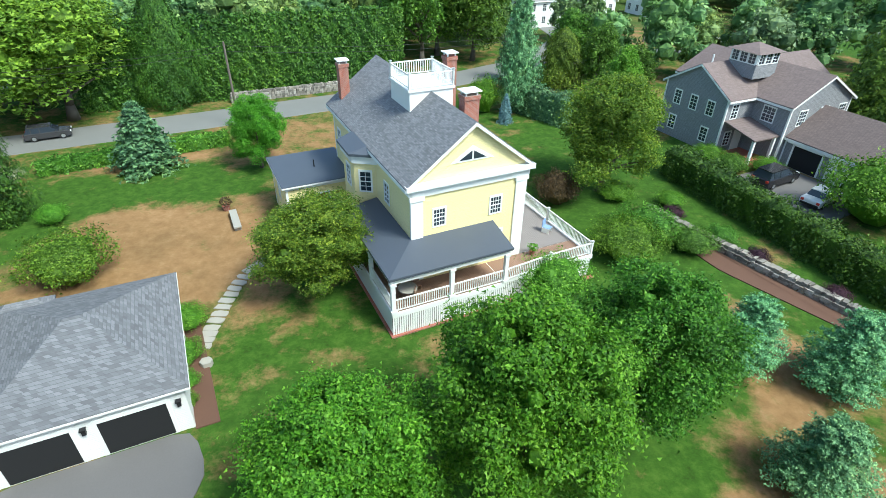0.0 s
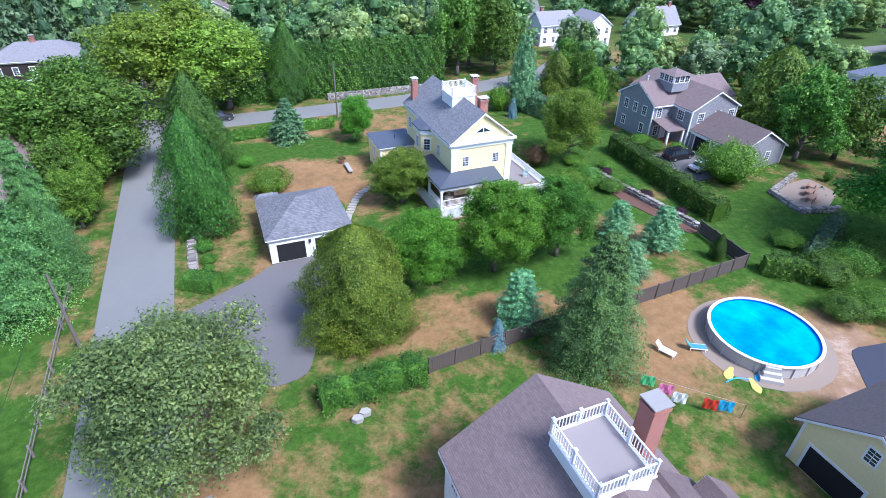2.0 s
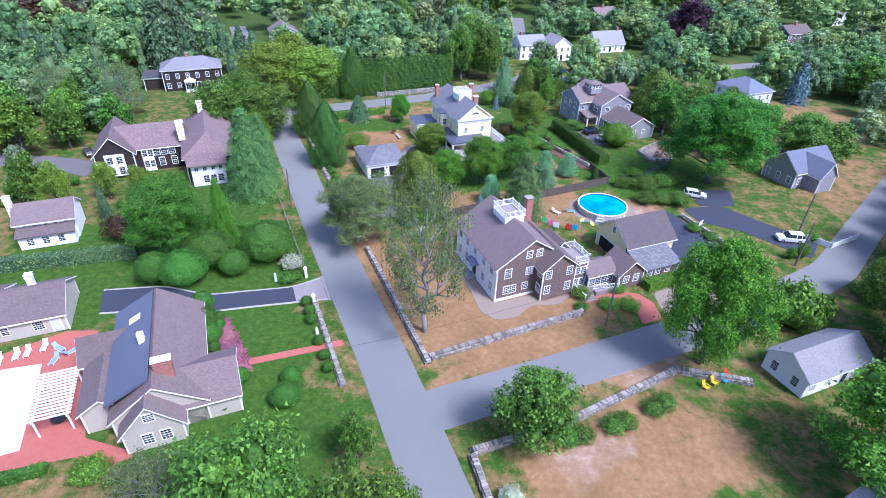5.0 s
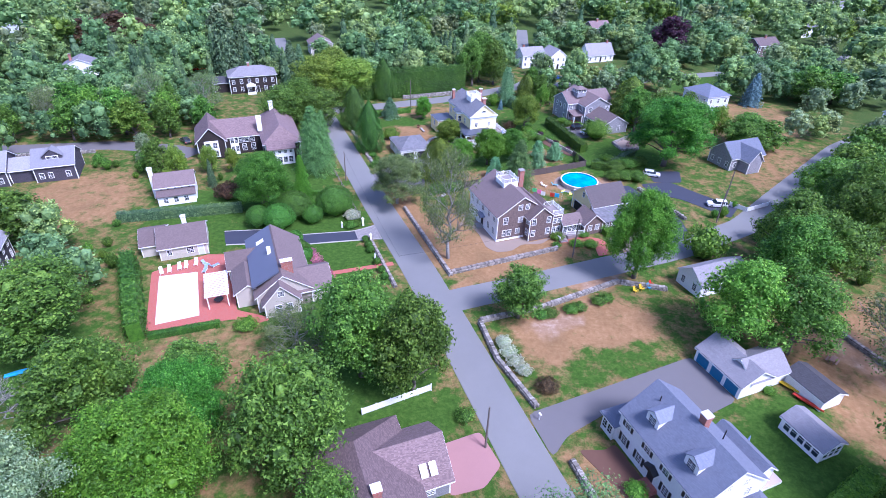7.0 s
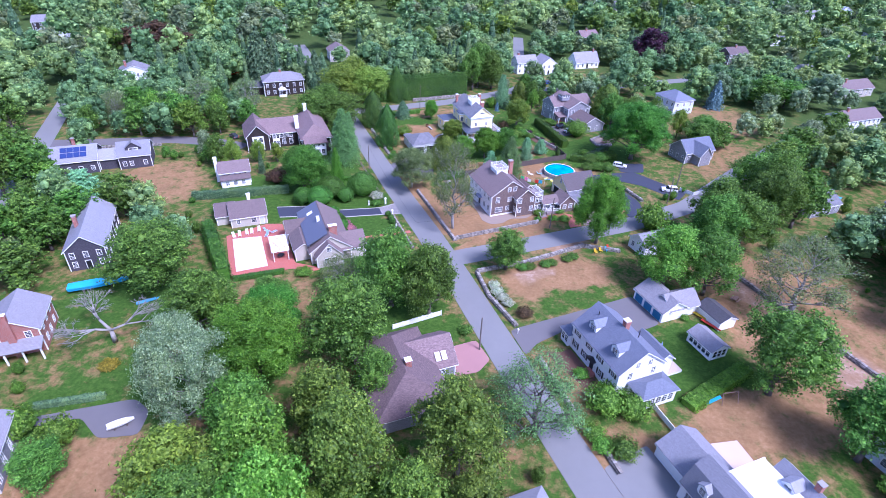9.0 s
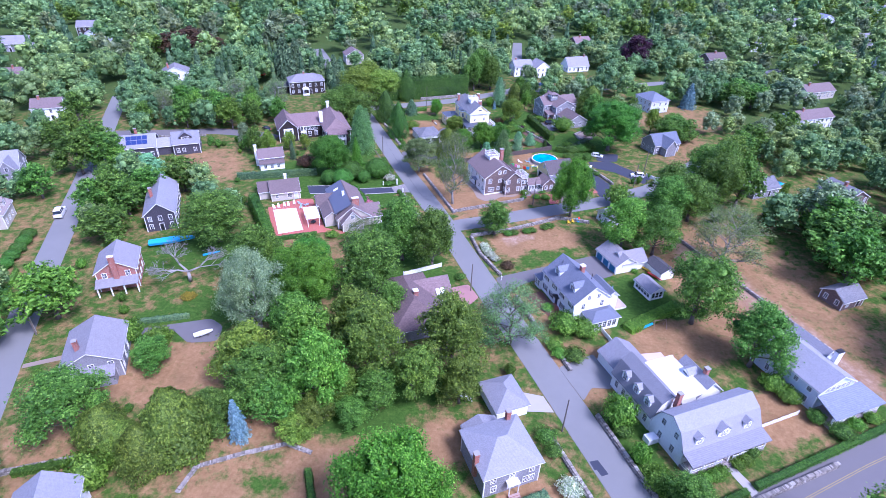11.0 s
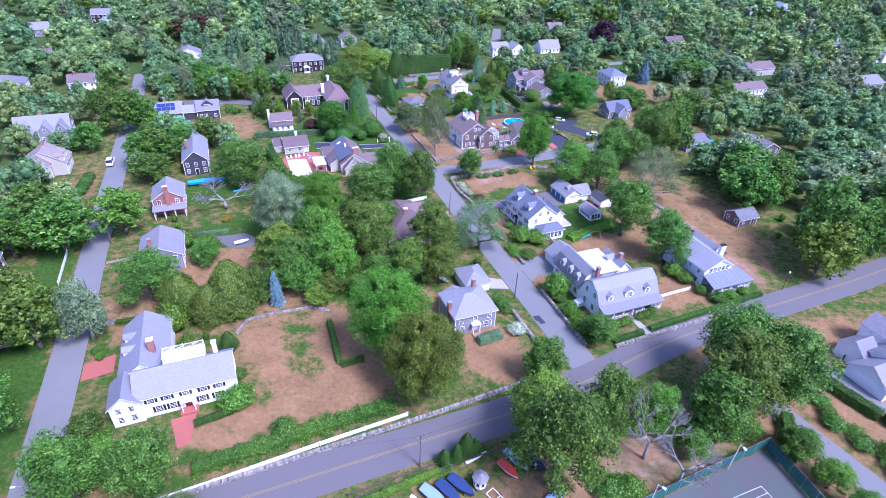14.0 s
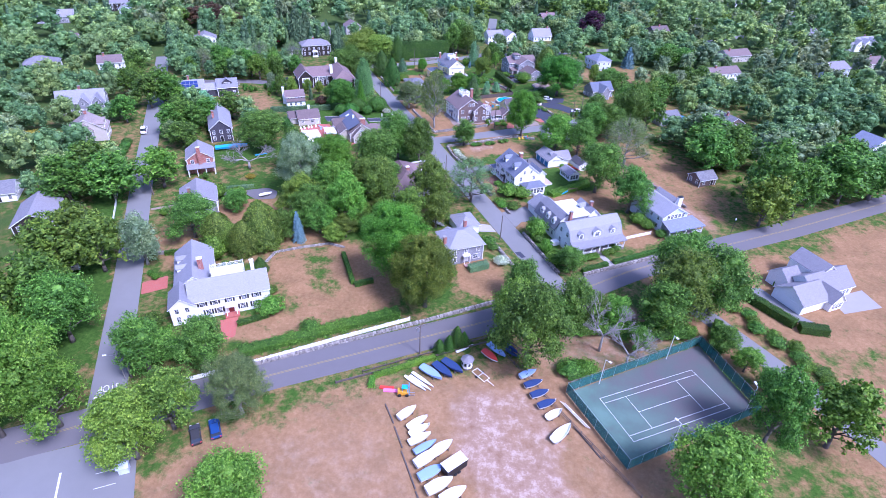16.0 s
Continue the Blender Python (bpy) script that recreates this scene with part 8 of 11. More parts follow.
# ---- the trees between and beyond the gardens ----
LINES = [((-26, 200), (-26, -146), 3.9), ((-24, -41), (52, -38), 3.8), ((52, -38), (120, -10), 3.8), ((120, -10), (180, 5), 3.8), ((-260, -152), (-48, -149), 5), ((-48, -149), (0, -142), 5), ((0, -142), (260, -128), 5),
         ((-130.4, -150), (-129, 118), 4), ((-25, 70), (20, 71), 4), ((20, 71), (56, 79), 4), ((56, 79), (84, 130), 4), ((84, 130), (110, 180), 4), ((56, 79), (140, 72), 4), ((140, 72), (300, 90), 4), ((-129, 66), (-66, 44), 4)]


CELLS = {"seen": []}


def off_line(a, b, margin):
    for (x0, y0), (x1, y1), w in LINES:
        dx, dy = x1 - x0, y1 - y0
        t = min(1, max(0, ((a - x0) * dx + (b - y0) * dy) / (dx * dx + dy * dy)))
        if math.hypot(a - x0 - t * dx, b - y0 - t * dy) < w + margin:
            return False
    return True


def free(a, b, r, h, gap=0.8):
    """Whether a tree can stand at (a, b): off roads, houses and open lawns, and not before a house's face."""
    if not off_line(a, b, r * 0.55):
        return False
    for x0, x1, y0, y1 in FOOTPRINTS:
        if x0 - r - 3 - 0.2 * h < a < x1 + r and y0 - r - 2 - 0.55 * h < b < y1 + r + 0.5:
            return False
    for x, y, rx, ry, g, s in GREENS:
        if ((a - x) / (rx + r * 0.6)) ** 2 + ((b - y) / (ry + r * 0.6)) ** 2 < 1:
            return False
    while len(CELLS["seen"]) < len(CROWNS):
        c = CROWNS[len(CELLS["seen"])]
        CELLS["seen"].append(c)
        CELLS.setdefault((int(c[0] // 16), int(c[1] // 16)), []).append(c)
    i, j = int(a // 16), int(b // 16)
    for u in (i - 1, i, i + 1):
        for w in (j - 1, j, j + 1):
            for x, y, q in CELLS.get((u, w), ()):
                if math.hypot(a - x, b - y) < gap * (q + r):
                    return False
    return True


grow = random.Random(11)


def grove(a0, a1, b0, b1, n, kinds, lo=8, hi=16, gap=0.8):
    """Up to n trees of the kinds, at random where there is room."""
    made = 0
    for _ in range(n * 12):
        h = grow.uniform(lo, hi)
        r = h * grow.uniform(0.3, 0.46)
        a, b = grow.uniform(a0, a1), grow.uniform(b0, b1)
        if free(a, b, r, h, gap):
            kind = grow.choice(kinds)
            if kind in ("darkspruce", "cedar", "bluespruce"):
                r *= 0.55
            tree(kind, a, b, h, r)
            made += 1
            if made >= n:
                break


# open places where nothing was planted: court, boat yard, terraces, the pools, forecourts and drives
FOOTPRINTS += [(-46, -4, -196, -170), (-100, -46, -215, -158), (-76, -54, -34, -10), (17, 38, -16, 1), (44, 56, 20, 33), (-24, -2, 6, 24), (40, 70, -22, -4), (20, 48, -182, -156), (-3, 10, -226, -150)]
MIXED = ["oak", "oak", "oak", "maple", "maple", "yellowoak", "dense", "darkspruce", "silver"]
grove(-56, -30, -66, -40, 6, ["oak", "maple"], 7, 11, 0.55)
grove(-80, -30, -12, 45, 16, MIXED, 6, 12, 0.66)
grove(-30, 60, -200, -155, 14, MIXED, 6, 12, 0.66)
grove(-8, 40, -214, -180, 6, ["maple", "bush"], 3, 7, 0.7)
grove(40, 100, -50, 25, 26, MIXED, 8, 15, 0.66)
grove(26, 60, 44, 72, 8, MIXED, 7, 12, 0.7)
grove(-36, -31, 12, 70, 8, ["oak", "maple", "darkspruce"], 8, 13, 0.55)
grove(-126, -60, 50, 85, 16, ["oak", "oak", "maple", "sparse"], 11, 15, 0.62)
# undergrowth along hedgerows and wood edges
grove(-126, -31, -110, 45, 50, ["darkbush", "bush", "darkbush"], 1.4, 3.4, 0.9)
grove(30, 100, -120, 60, 50, ["darkbush", "bush", "darkbush"], 1.4, 3.6, 0.9)
grove(-40, 30, -200, -156, 24, ["darkbush", "bush"], 1.4, 3.0, 0.9)


def wood_crowns(seed, kind, lobes, leaves, leaf):
    """A few crowns of unit size as patterns for the woods: leaf sprays over lumpy, shaded foliage masses."""
    out = []
    for v_ in range(5):
        g = np.random.default_rng(seed * 10 + v_)
        m = Mesh()
        if kind == "spire":
            v, _m = conifer(seed * 10 + v_, leaves, leaf, r=5.0, h=12.0, tiers=12, power=0.85)
            for i in range(4):
                blob(m, (0, 0, 2.4 + 2.3 * i), 3.4 * (1 - i / 4.5) ** 0.85 + 0.2, 1.0, 0.8, g, 4, 7)
        else:
            v, _m, masses = broad_crown(seed * 10 + v_, leaves, leaf, k=lobes, core=False, lump=1.05, spread=0.72)
            for x, y, z, r in masses:
                blob(m, (x, y, z), r * 0.74, 1.0, 0.95, g, 3, 6)
        unit = np.array([0.2, 0.2, 1 / 12.4])
        out.append((np.array(m.v) * unit, m.f, v * unit))
    return out


def far_woods(seed, kind, leaf, regions, label, near, lo=8, hi=17, gap=0.62):
    """Woodland too thick to count, as one mass of many crowns with gaps for roads and houses. regions: (a0, a1, b0, b1, number)."""
    g = np.random.default_rng(seed)
    pats = wood_crowns(seed, kind, *((20, 1500, 0.34) if near else (10, 420, 0.55)))
    remote = wood_crowns(seed + 40, kind, 6, 210, 0.8)
    quads, ev, ef, k, hue, core_shade = [], [], [], 0, [], []
    for a0, a1, b0, b1, n in regions:
        made = 0
        for _ in range(n * 10):
            if made >= n:
                break
            a, b = g.uniform(a0, a1), g.uniform(b0, b1)
            h = g.uniform(lo, hi)
            r = h * g.uniform(0.38, 0.58) * (0.42 if kind == "spire" else 1.0)
            if b > 95 and noise.noise(Vector((a * 0.014, b * 0.014, 5.0))) > 0.5:
                continue
            if not free(a, b, r, h * 0.8, gap):
                continue
            made += 1
            CROWNS.append((a, b, r))
            x, y, _z = W(a, b)
            cv, cf, p = (remote if math.hypot(a, b + 60) > 430 else pats)[int(g.integers(0, len(pats)))]
            th = g.uniform(0, 6.28)
            turn = np.array([[math.cos(th), math.sin(th), 0], [-math.sin(th), math.cos(th), 0], [0, 0, 1]])
            size, at = np.array([r, r, h]), np.array([x, y, 0])
            quads.append((p @ turn) * size + at)
            ev.append((cv @ turn) * size + at)
            own = g.uniform(0.35, 0.8)
            hue.append(np.full(len(p), own))
            # cores tinted darker than the leaves: the crown's inner shade put into colour
            core_shade.append(np.full(len(cv), 0.3))
            ef += [tuple(q + k for q in face) for face in cf]
            k += len(cv)
    m = Mesh()
    m.v = np.concatenate(ev).tolist()
    m.f = ef
    leaves = np.concatenate(quads)
    me = quads_to_mesh("woodland", leaves, m, LEAF[leaf])
    me.attributes.new("tint", "FLOAT", "POINT").data.foreach_set("value", np.concatenate(hue + core_shade).astype(np.float32))
    tagged(new("woodland", me), label, "woodland", kind="stuff")


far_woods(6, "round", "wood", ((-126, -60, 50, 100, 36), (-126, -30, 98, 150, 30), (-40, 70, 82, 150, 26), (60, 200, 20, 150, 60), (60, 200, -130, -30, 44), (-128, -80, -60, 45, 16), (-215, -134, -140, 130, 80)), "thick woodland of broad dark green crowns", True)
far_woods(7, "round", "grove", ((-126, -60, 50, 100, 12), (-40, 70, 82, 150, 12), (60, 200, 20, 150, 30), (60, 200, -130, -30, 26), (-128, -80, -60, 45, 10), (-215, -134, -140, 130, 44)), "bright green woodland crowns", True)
far_woods(8, "spire", "needle", ((-126, -30, 98, 150, 22), (-40, 70, 82, 150, 20), (60, 200, 20, 150, 8), (-215, -134, -140, 130, 6)), "dark spruces standing among the woods", True, 11, 20)
far_woods(9, "round", "silver", ((60, 200, -130, 150, 44), (-215, -134, -140, 130, 16), (-128, -80, -60, 100, 8)), "grey green, haze tinted crowns between the gardens", True)
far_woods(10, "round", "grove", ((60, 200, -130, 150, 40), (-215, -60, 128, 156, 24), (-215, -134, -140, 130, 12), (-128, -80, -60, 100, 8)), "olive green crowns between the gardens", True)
FAR = ((-520, 620, 150, 400, 1.0), (200, 560, -260, 150, 0.55), (-460, -215, -220, 150, 0.38), (-700, 860, 400, 800, 1.1))
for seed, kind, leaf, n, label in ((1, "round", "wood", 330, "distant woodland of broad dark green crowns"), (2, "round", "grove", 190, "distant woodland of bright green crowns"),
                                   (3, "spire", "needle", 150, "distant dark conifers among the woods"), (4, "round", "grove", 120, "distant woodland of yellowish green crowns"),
                                   (5, "round", "silver", 170, "distant woodland of grey green, haze tinted crowns"), (11, "round", "dense", 150, "distant woodland of olive green crowns")):
    # east: fewer dark, more pale crowns, which puts haze brightness into the mix
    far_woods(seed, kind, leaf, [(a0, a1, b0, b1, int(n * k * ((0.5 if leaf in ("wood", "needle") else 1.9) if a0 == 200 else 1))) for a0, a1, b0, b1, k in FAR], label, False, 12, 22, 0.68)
# ---- walls, fences and paths ----
def stone_wall(a0, b0, a1, b1, h=0.8, w=0.6, single_stones=False, label="low dry wall of grey field stones"):
    """A dry wall of uneven stones in courses over a packed core."""
    d = math.hypot(a1 - a0, b1 - b0)
    ang = math.degrees(math.atan2(b1 - b0, a1 - a0))
    g = np.random.default_rng(int(abs(a0 * 31 + b1 * 17)) + 3)
    root = thing("stone_wall", label, "wall", a0, b0, 0, ang)
    part("core", Mesh().box(0, d, -w * 0.36, w * 0.36, 0, h * 0.86), STONE, root)
    m = Mesh()
    rows = max(2, int(h / 0.26))
    for r in range(rows):
        x = g.uniform(-0.2, 0.1)
        while x < d:
            ln = g.uniform(0.25, 0.6) if single_stones else g.uniform(0.18, 0.48)
            for side in ((-1, 1) if r < rows - 1 else (0,)):
                y0, y1 = (side * w / 2 - 0.16, side * w / 2 + 0.16) if side else (-w / 2, w / 2)
                z0, z1 = h * r / rows, h * (r + 1) / rows + g.uniform(-0.04, 0.07)
                j = lambda s=0.05: g.uniform(-s, s)
                v = [(xx + j() + (0.03 if z == z1 else 0), y + j() * 0.8, z + j(0.03)) for z in (z0, z1) for y in (y0, y1) for xx in (x + 0.02, x + ln - 0.03)]
                f = [(0, 2, 3, 1), (4, 5, 7, 6), (0, 1, 5, 4), (2, 6, 7, 3), (0, 4, 6, 2), (1, 3, 7, 5)]
                if single_stones:
                    part("stone", Mesh().add(v, f), STONE, root)
                else:
                    m.add(v, f)
            x += ln
    if not single_stones:
        tagged(part("stones", m, STONE, root), kind="stuff")
    return root


stone_wall(-19.4, -32.9, 4.8, -32.0, 0.8, 0.6, True)
stone_wall(-20.2, -4.5, -20.0, -33.4, 0.75)
stone_wall(-31.4, -15.4, -31.3, -33.6, 0.6, 0.5)
stone_wall(-20.4, 48, -20.2, 30, 0.7)
stone_wall(-20.6, 29.8, -20.5, 22.8, 0.5, 0.7)
stone_wall(-20.5, -48.6, -21.6, -57.8)
stone_wall(-21.6, -57.8, -20.5, -68.2)
stone_wall(-20.3, -48.1, -8, -48.4)
stone_wall(-8, -48.4, 9.8, -46.3)
stone_wall(9.8, -46.3, 17.5, -51.5)
stone_wall(34.2, 30, 35.4, 22)
stone_wall(35.4, 22, 37, 11.4)
stone_wall(40.6, -13.7, 40.8, -30.5, 0.8)
stone_wall(5, 75.9, 30, 74.6 + 1.6, 1.2, 0.7)
stone_wall(38, -60, 37.6, -82)
stone_wall(37.6, -82, 37.8, -118)
stone_wall(-33.5, -116, -33.4, -138)
stone_wall(-22.6, -116, -23.2, -137)
stone_wall(-17, -140, 12, -139.2)
stone_wall(-124, -94.6, -109.4, -95.5)
stone_wall(-20.6, -78, -21.4, -91)
stone_wall(-20.8, -97, -21.2, -104)
stone_wall(-110, -145.4, -60, -143.6, 0.6)
stone_wall(-60, -143.6, -34, -142.0, 0.7)
stone_wall(-96.7, -107.4, -93.8, -103.4, 0.4, 0.5)
stone_wall(-93.8, -103.4, -86.3, -103.2, 0.4, 0.5)
stone_wall(-86.3, -103.2, -78.9, -103.6, 0.4, 0.5)
stone_wall(-78.9, -103.6, -75.4, -106.6, 0.4, 0.5)
stone_wall(53, 10, 58, 8.8, 0.6)
stone_wall(53, 10, 54, 15.5, 0.6)
stone_wall(54, 15.5, 62, 18.4, 0.6)
stone_wall(-120, 57.6, -92, 53.6, 0.8)


def board_fence(a0, b0, a1, b1, h=1.75, mat=None, label="weathered brown board fence with square posts", cap=True, bw=0.16, post=2.4):
    """Close boards between posts, each board and post its own piece."""
    mat = mat or FENCEWOOD
    d = math.hypot(a1 - a0, b1 - b0)
    root = thing("fence", label, "fence", a0, b0, 0, math.degrees(math.atan2(b1 - b0, a1 - a0)))
    key = ("fboard", h, bw, mat.name)
    if key not in WINDOWS:
        WINDOWS[key] = Mesh().box(0, bw - 0.012, -0.012, 0.012, 0.06, h).data("board", mat)
        WINDOWS[key + (1,)] = Mesh().box(-0.06, 0.06, -0.06, 0.06, 0, h + 0.14).box(-0.085, 0.085, -0.085, 0.085, h + 0.14, h + 0.19).data("post", mat)
    for i in range(int(d / bw)):
        part("board", WINDOWS[key], None, root, at=pose(i * bw, 0, 0))
    k = max(1, round(d / post))
    for i in range(k + 1):
        part("post", WINDOWS[key + (1,)], None, root, at=pose(d * i / k, -0.02, 0))
    part("rail", Mesh().box(0, d, 0.012, 0.06, h * 0.2, h * 0.2 + 0.09), mat, root)
    part("rail", Mesh().box(0, d, 0.012, 0.06, h * 0.8, h * 0.8 + 0.09), mat, root)
    if cap:
        part("cap_rail", Mesh().box(0, d, -0.05, 0.05, h, h + 0.04), mat, root)
    return root


board_fence(-2.6, 1.0, 7.4, 1.8)
board_fence(7.4, 1.8, 22.4, 2.3)
board_fence(22.4, 2.3, 35.6, 3.2)
board_fence(35.6, 3.2, 36.2, 10.8)
WFENCE = dict(mat=WHITE, label="white painted board fence with capped posts")
board_fence(-117, -145.6, -102.6, -144.8, 1.1, bw=0.3, post=2.8, **WFENCE)
board_fence(-102.6, -144.8, -84.5, -143.4, 1.1, bw=0.3, post=2.8, **WFENCE)
board_fence(-84.5, -143.4, -67.4, -142.4, 1.1, bw=0.3, post=2.8, **WFENCE)
board_fence(-44.6, -61.0, -33.8, -60.0, 1.2, bw=0.3, post=2.4, **WFENCE)
board_fence(-7.7, -93.6, -8.0, -101.0, 1.2, bw=0.3, post=2.4, **WFENCE)
board_fence(-11.0, -94.8, -7.7, -93.6, 1.2, bw=0.3, post=2.4, **WFENCE)
board_fence(4.2, -128.5, 15.1, -128.3, 1.0, bw=0.3, post=2.4, **WFENCE)
board_fence(56.6, -28.5, 58.4, -32.2, 1.1, bw=0.3, post=2.4, **WFENCE)
board_fence(58.4, -32.2, 66, -31.6, 1.1, bw=0.3, post=2.4, **WFENCE)
board_fence(-136.5, -75, -136.8, -56, 1.1, bw=0.3, post=2.4, **WFENCE)
board_fence(92, 79, 104, 77, 1.0, bw=0.3, post=2.4, **WFENCE)

# drives, terraces and paths
slab("drive_garage", [(-22.4, 10), (-22.4, 16.5), (-14.5, 20.4), (-12.8, 22.1), (-4.0, 22.1), (-3.6, 19), (-9, 12), (-12, 4.5), (-15.2, 4.0), (-17.5, 8.6)], DARKASPHALT, "grey asphalt garage drive", "drive", 0.05, edge=1.0)
slab("drive_black", [(-29.2, -10), (-34, -11.1), (-46, -8.8), (-52, -4.2), (-60.5, -2.2), (-60.5, -8), (-50, -10.5), (-46, -13), (-34, -14.7), (-29.2, -16)], NEWASPHALT, "smooth black asphalt drive with pale edging", "drive", 0.05, edge=0.8)
slab("drive_apron", [(-28.9, -9.7), (-33.8, -11.0), (-33.9, -14.7), (-28.9, -16.3)], COBBLE, "pale cobbled drive apron", "drive", 0.062)
slab("drive_pink", [(-30, -69.4), (-37.4, -69.6), (-37.4, -77), (-33, -77.4), (-29.6, -75.2)], PINKDRIVE, "pink gravel drive", "drive", 0.05, edge=0.6)
slab("drive_white_house", [(-22.3, -68.9), (-6.5, -68.3), (8.8, -67.6), (8.8, -77.4), (1.5, -78.2), (-4, -75.6), (-9, -72.2), (-19, -74.2), (-22.6, -76.6)], DARKASPHALT, "dark asphalt drive to the triple garage", "drive", 0.05, edge=1.2)
slab("drive_gambrel", [(-23, -102.4), (-13.8, -101.2), (-13.8, -110.4), (-16, -111), (-19.5, -109.5), (-23, -112)], ASPHALT, "grey asphalt drive", "drive", 0.06, edge=0.6)
slab("drive_hipped", [(-30, -108.4), (-35.2, -105), (-35.2, -110.6), (-30, -112.6)], FLAG, "pale concrete drive", "drive", 0.06)
for k in ([(-29.4, -10.2), (-34, -11.0), (-41, -9.6), (-46, -8.7), (-52, -4.2), (-60.4, -2.2)], [(-29.4, -15.8), (-34, -14.9), (-41.2, -13.6), (-46, -12.9), (-50, -10.6), (-60.4, -8)]):
    strip("kerb", k, 0.2, FLAG, "pale stone edging of the black drive", "kerb", 0.1, 0.02, 1.0)
slab("drive_barn", [(28.6, -16.6), (34, -10), (39.6, -11), (39.8, -30.5), (36.4, -37.6), (31, -37.8), (33, -30), (29, -24)], NEWASPHALT, "dark asphalt drive behind the barn", "drive", 0.05, edge=1.0)
slab("drive_gravel", [(18.6, -31.6), (27.6, -31.4), (29.0, -33.2), (28.4, -37.2), (16.2, -37.4)], TANGRAVEL, "tan gravel parking place with pale edge", "drive", 0.05, edge=0.8)
slab("brick_path", [(6.8, -27.8), (10.0, -27.6), (16.2, -31.0), (17.0, -33.6), (15.6, -37.2), (12.0, -37.2), (13.4, -33.8), (10.4, -30.4), (6.6, -30.2)], BRICKFLOOR, "red brick garden path", "path", 0.07, edge=0.5)
slab("brick_path", [(29.4, -30.6), (32.6, -30.0), (32.4, -34.4), (30.2, -34.6)], BRICKFLOOR, "red brick garden path", "path", 0.07, edge=0.4)
slab("house_apron", [(-8.6, -14), (-6.2, -10.8), (-6.0, -25.3), (0.6, -25.4), (0.6, -27.6), (6.6, -27.4), (3.0, -29.0), (-1.2, -27.8), (-4.4, -29.4), (-7.6, -29.0), (-9.0, -26.4), (-8.2, -21)], TANGRAVEL, "pale pebble strip round the house", "path", 0.05, edge=0.8)
slab("brick_terrace", [(-74.2, -31.8), (-60.2, -33.4), (-58.0, -35.8), (-54.6, -35.6), (-54.8, -34.6), (-59.6, -31.0), (-60.2, -12.0), (-64.0, -10.6), (-74.2, -13.8)], BRICKFLOOR, "red brick pool terrace", "terrace", 0.06, edge=0.3)
slab("drive_east", [(-1.4, -150), (4.2, -150), (8.4, -188), (8.6, -225), (3.2, -225), (3.0, -190)], ASPHALT, "grey asphalt drive past the court", "drive", 0.05, edge=1.5)
slab("drive_ranch", [(21.0, -158.6), (25.8, -160), (26.0, -172), (27.4, -175.4), (23.4, -174.8)], ASPHALT, "grey asphalt garage drive", "drive", 0.055, edge=0.4)
slab("drive_neighbour", [(43.2, -11.2), (51.6, -12.8), (54.4, -21), (58, -30), (52, -33.5), (47.6, -22), (42.6, -16.6)], NEWASPHALT, "dark asphalt drive behind the hedge", "drive", 0.05, edge=1.0)
slab("drive_neighbour", [(50.2, -5.2), (59.2, -8.0), (54.6, -14), (47.4, -11.6)], NEWASPHALT, "dark asphalt drive behind the hedge", "drive", 0.054, edge=1.0)
slab("drive_grey_house", [(46.6, 32.2), (54.6, 32.4), (55.1, 22.6), (46.4, 22.0), (44.4, 27)], DARKASPHALT, "grey asphalt forecourt of the grey house", "drive", 0.05, edge=0.8)
slab("parking_lot", [(-124.8, -155), (-124.6, -172), (-170, -172), (-170, -155)], ASPHALT, "pale asphalt parking lot", "drive", 0.05)
slab("brick_drive", [(-126.9, -112), (-121.0, -111.2), (-121.0, -105.8), (-126.9, -107)], BRICKFLOOR, "pink brick drive", "drive", 0.05)
slab("brick_walk", [(-109.8, -128.2), (-105.2, -128.0), (-106.4, -134.6), (-108.6, -135.4)], BRICKFLOOR, "red brick front walk", "path", 0.05)
slab("front_walk", [(-7.4, -133.4), (-5.8, -133.4), (-5.4, -140), (-7.4, -140)], FLAG, "pale stone front walk", "path", 0.05)
slab("dirt_walk", [(-126.8, -68.4), (-117.4, -68.0), (-117.6, -66.6), (-126.8, -67.2)], TANGRAVEL, "pale path to the house", "path", 0.05)
slab("back_drive", [(-106, -62.6), (-91, -63.8), (-88.6, -67.4), (-90, -72), (-96, -70.6), (-99, -65.2), (-106, -64.8)], DARKASPHALT, "asphalt back yard", "drive", 0.05, edge=1.0)
slab("fire_pit_terrace", [(53.2, 13.6), (57, 16.6), (63.4, 17.2), (63, 12.2), (57.6, 9.6), (54, 10.4)], TANGRAVEL, "gravel circle with garden seats", "terrace", 0.05, edge=1.0)
slab("mulch_bed", [(33.4, 31.6), (34.8, 31.2), (38.0, 11.2), (35.2, 10.8), (32.8, 21)], MULCH, "red brown mulch bed along the wall", "flower_bed", 0.07, edge=0.8)
slab("mulch_bed", [(-3.9, 22.0), (-2.7, 22.0), (-2.9, 31.0), (-3.9, 31.0)], MULCH, "red brown mulch bed beside the garage", "flower_bed", 0.07)
slab("mulch_bed", [(-18.8, -76.6), (-15.2, -78), (-13.4, -77.4), (-13.4, -90.2), (-16.4, -88), (-17.6, -82)], MULCH, "brown mulch bed with young plants", "flower_bed", 0.06, edge=0.8)


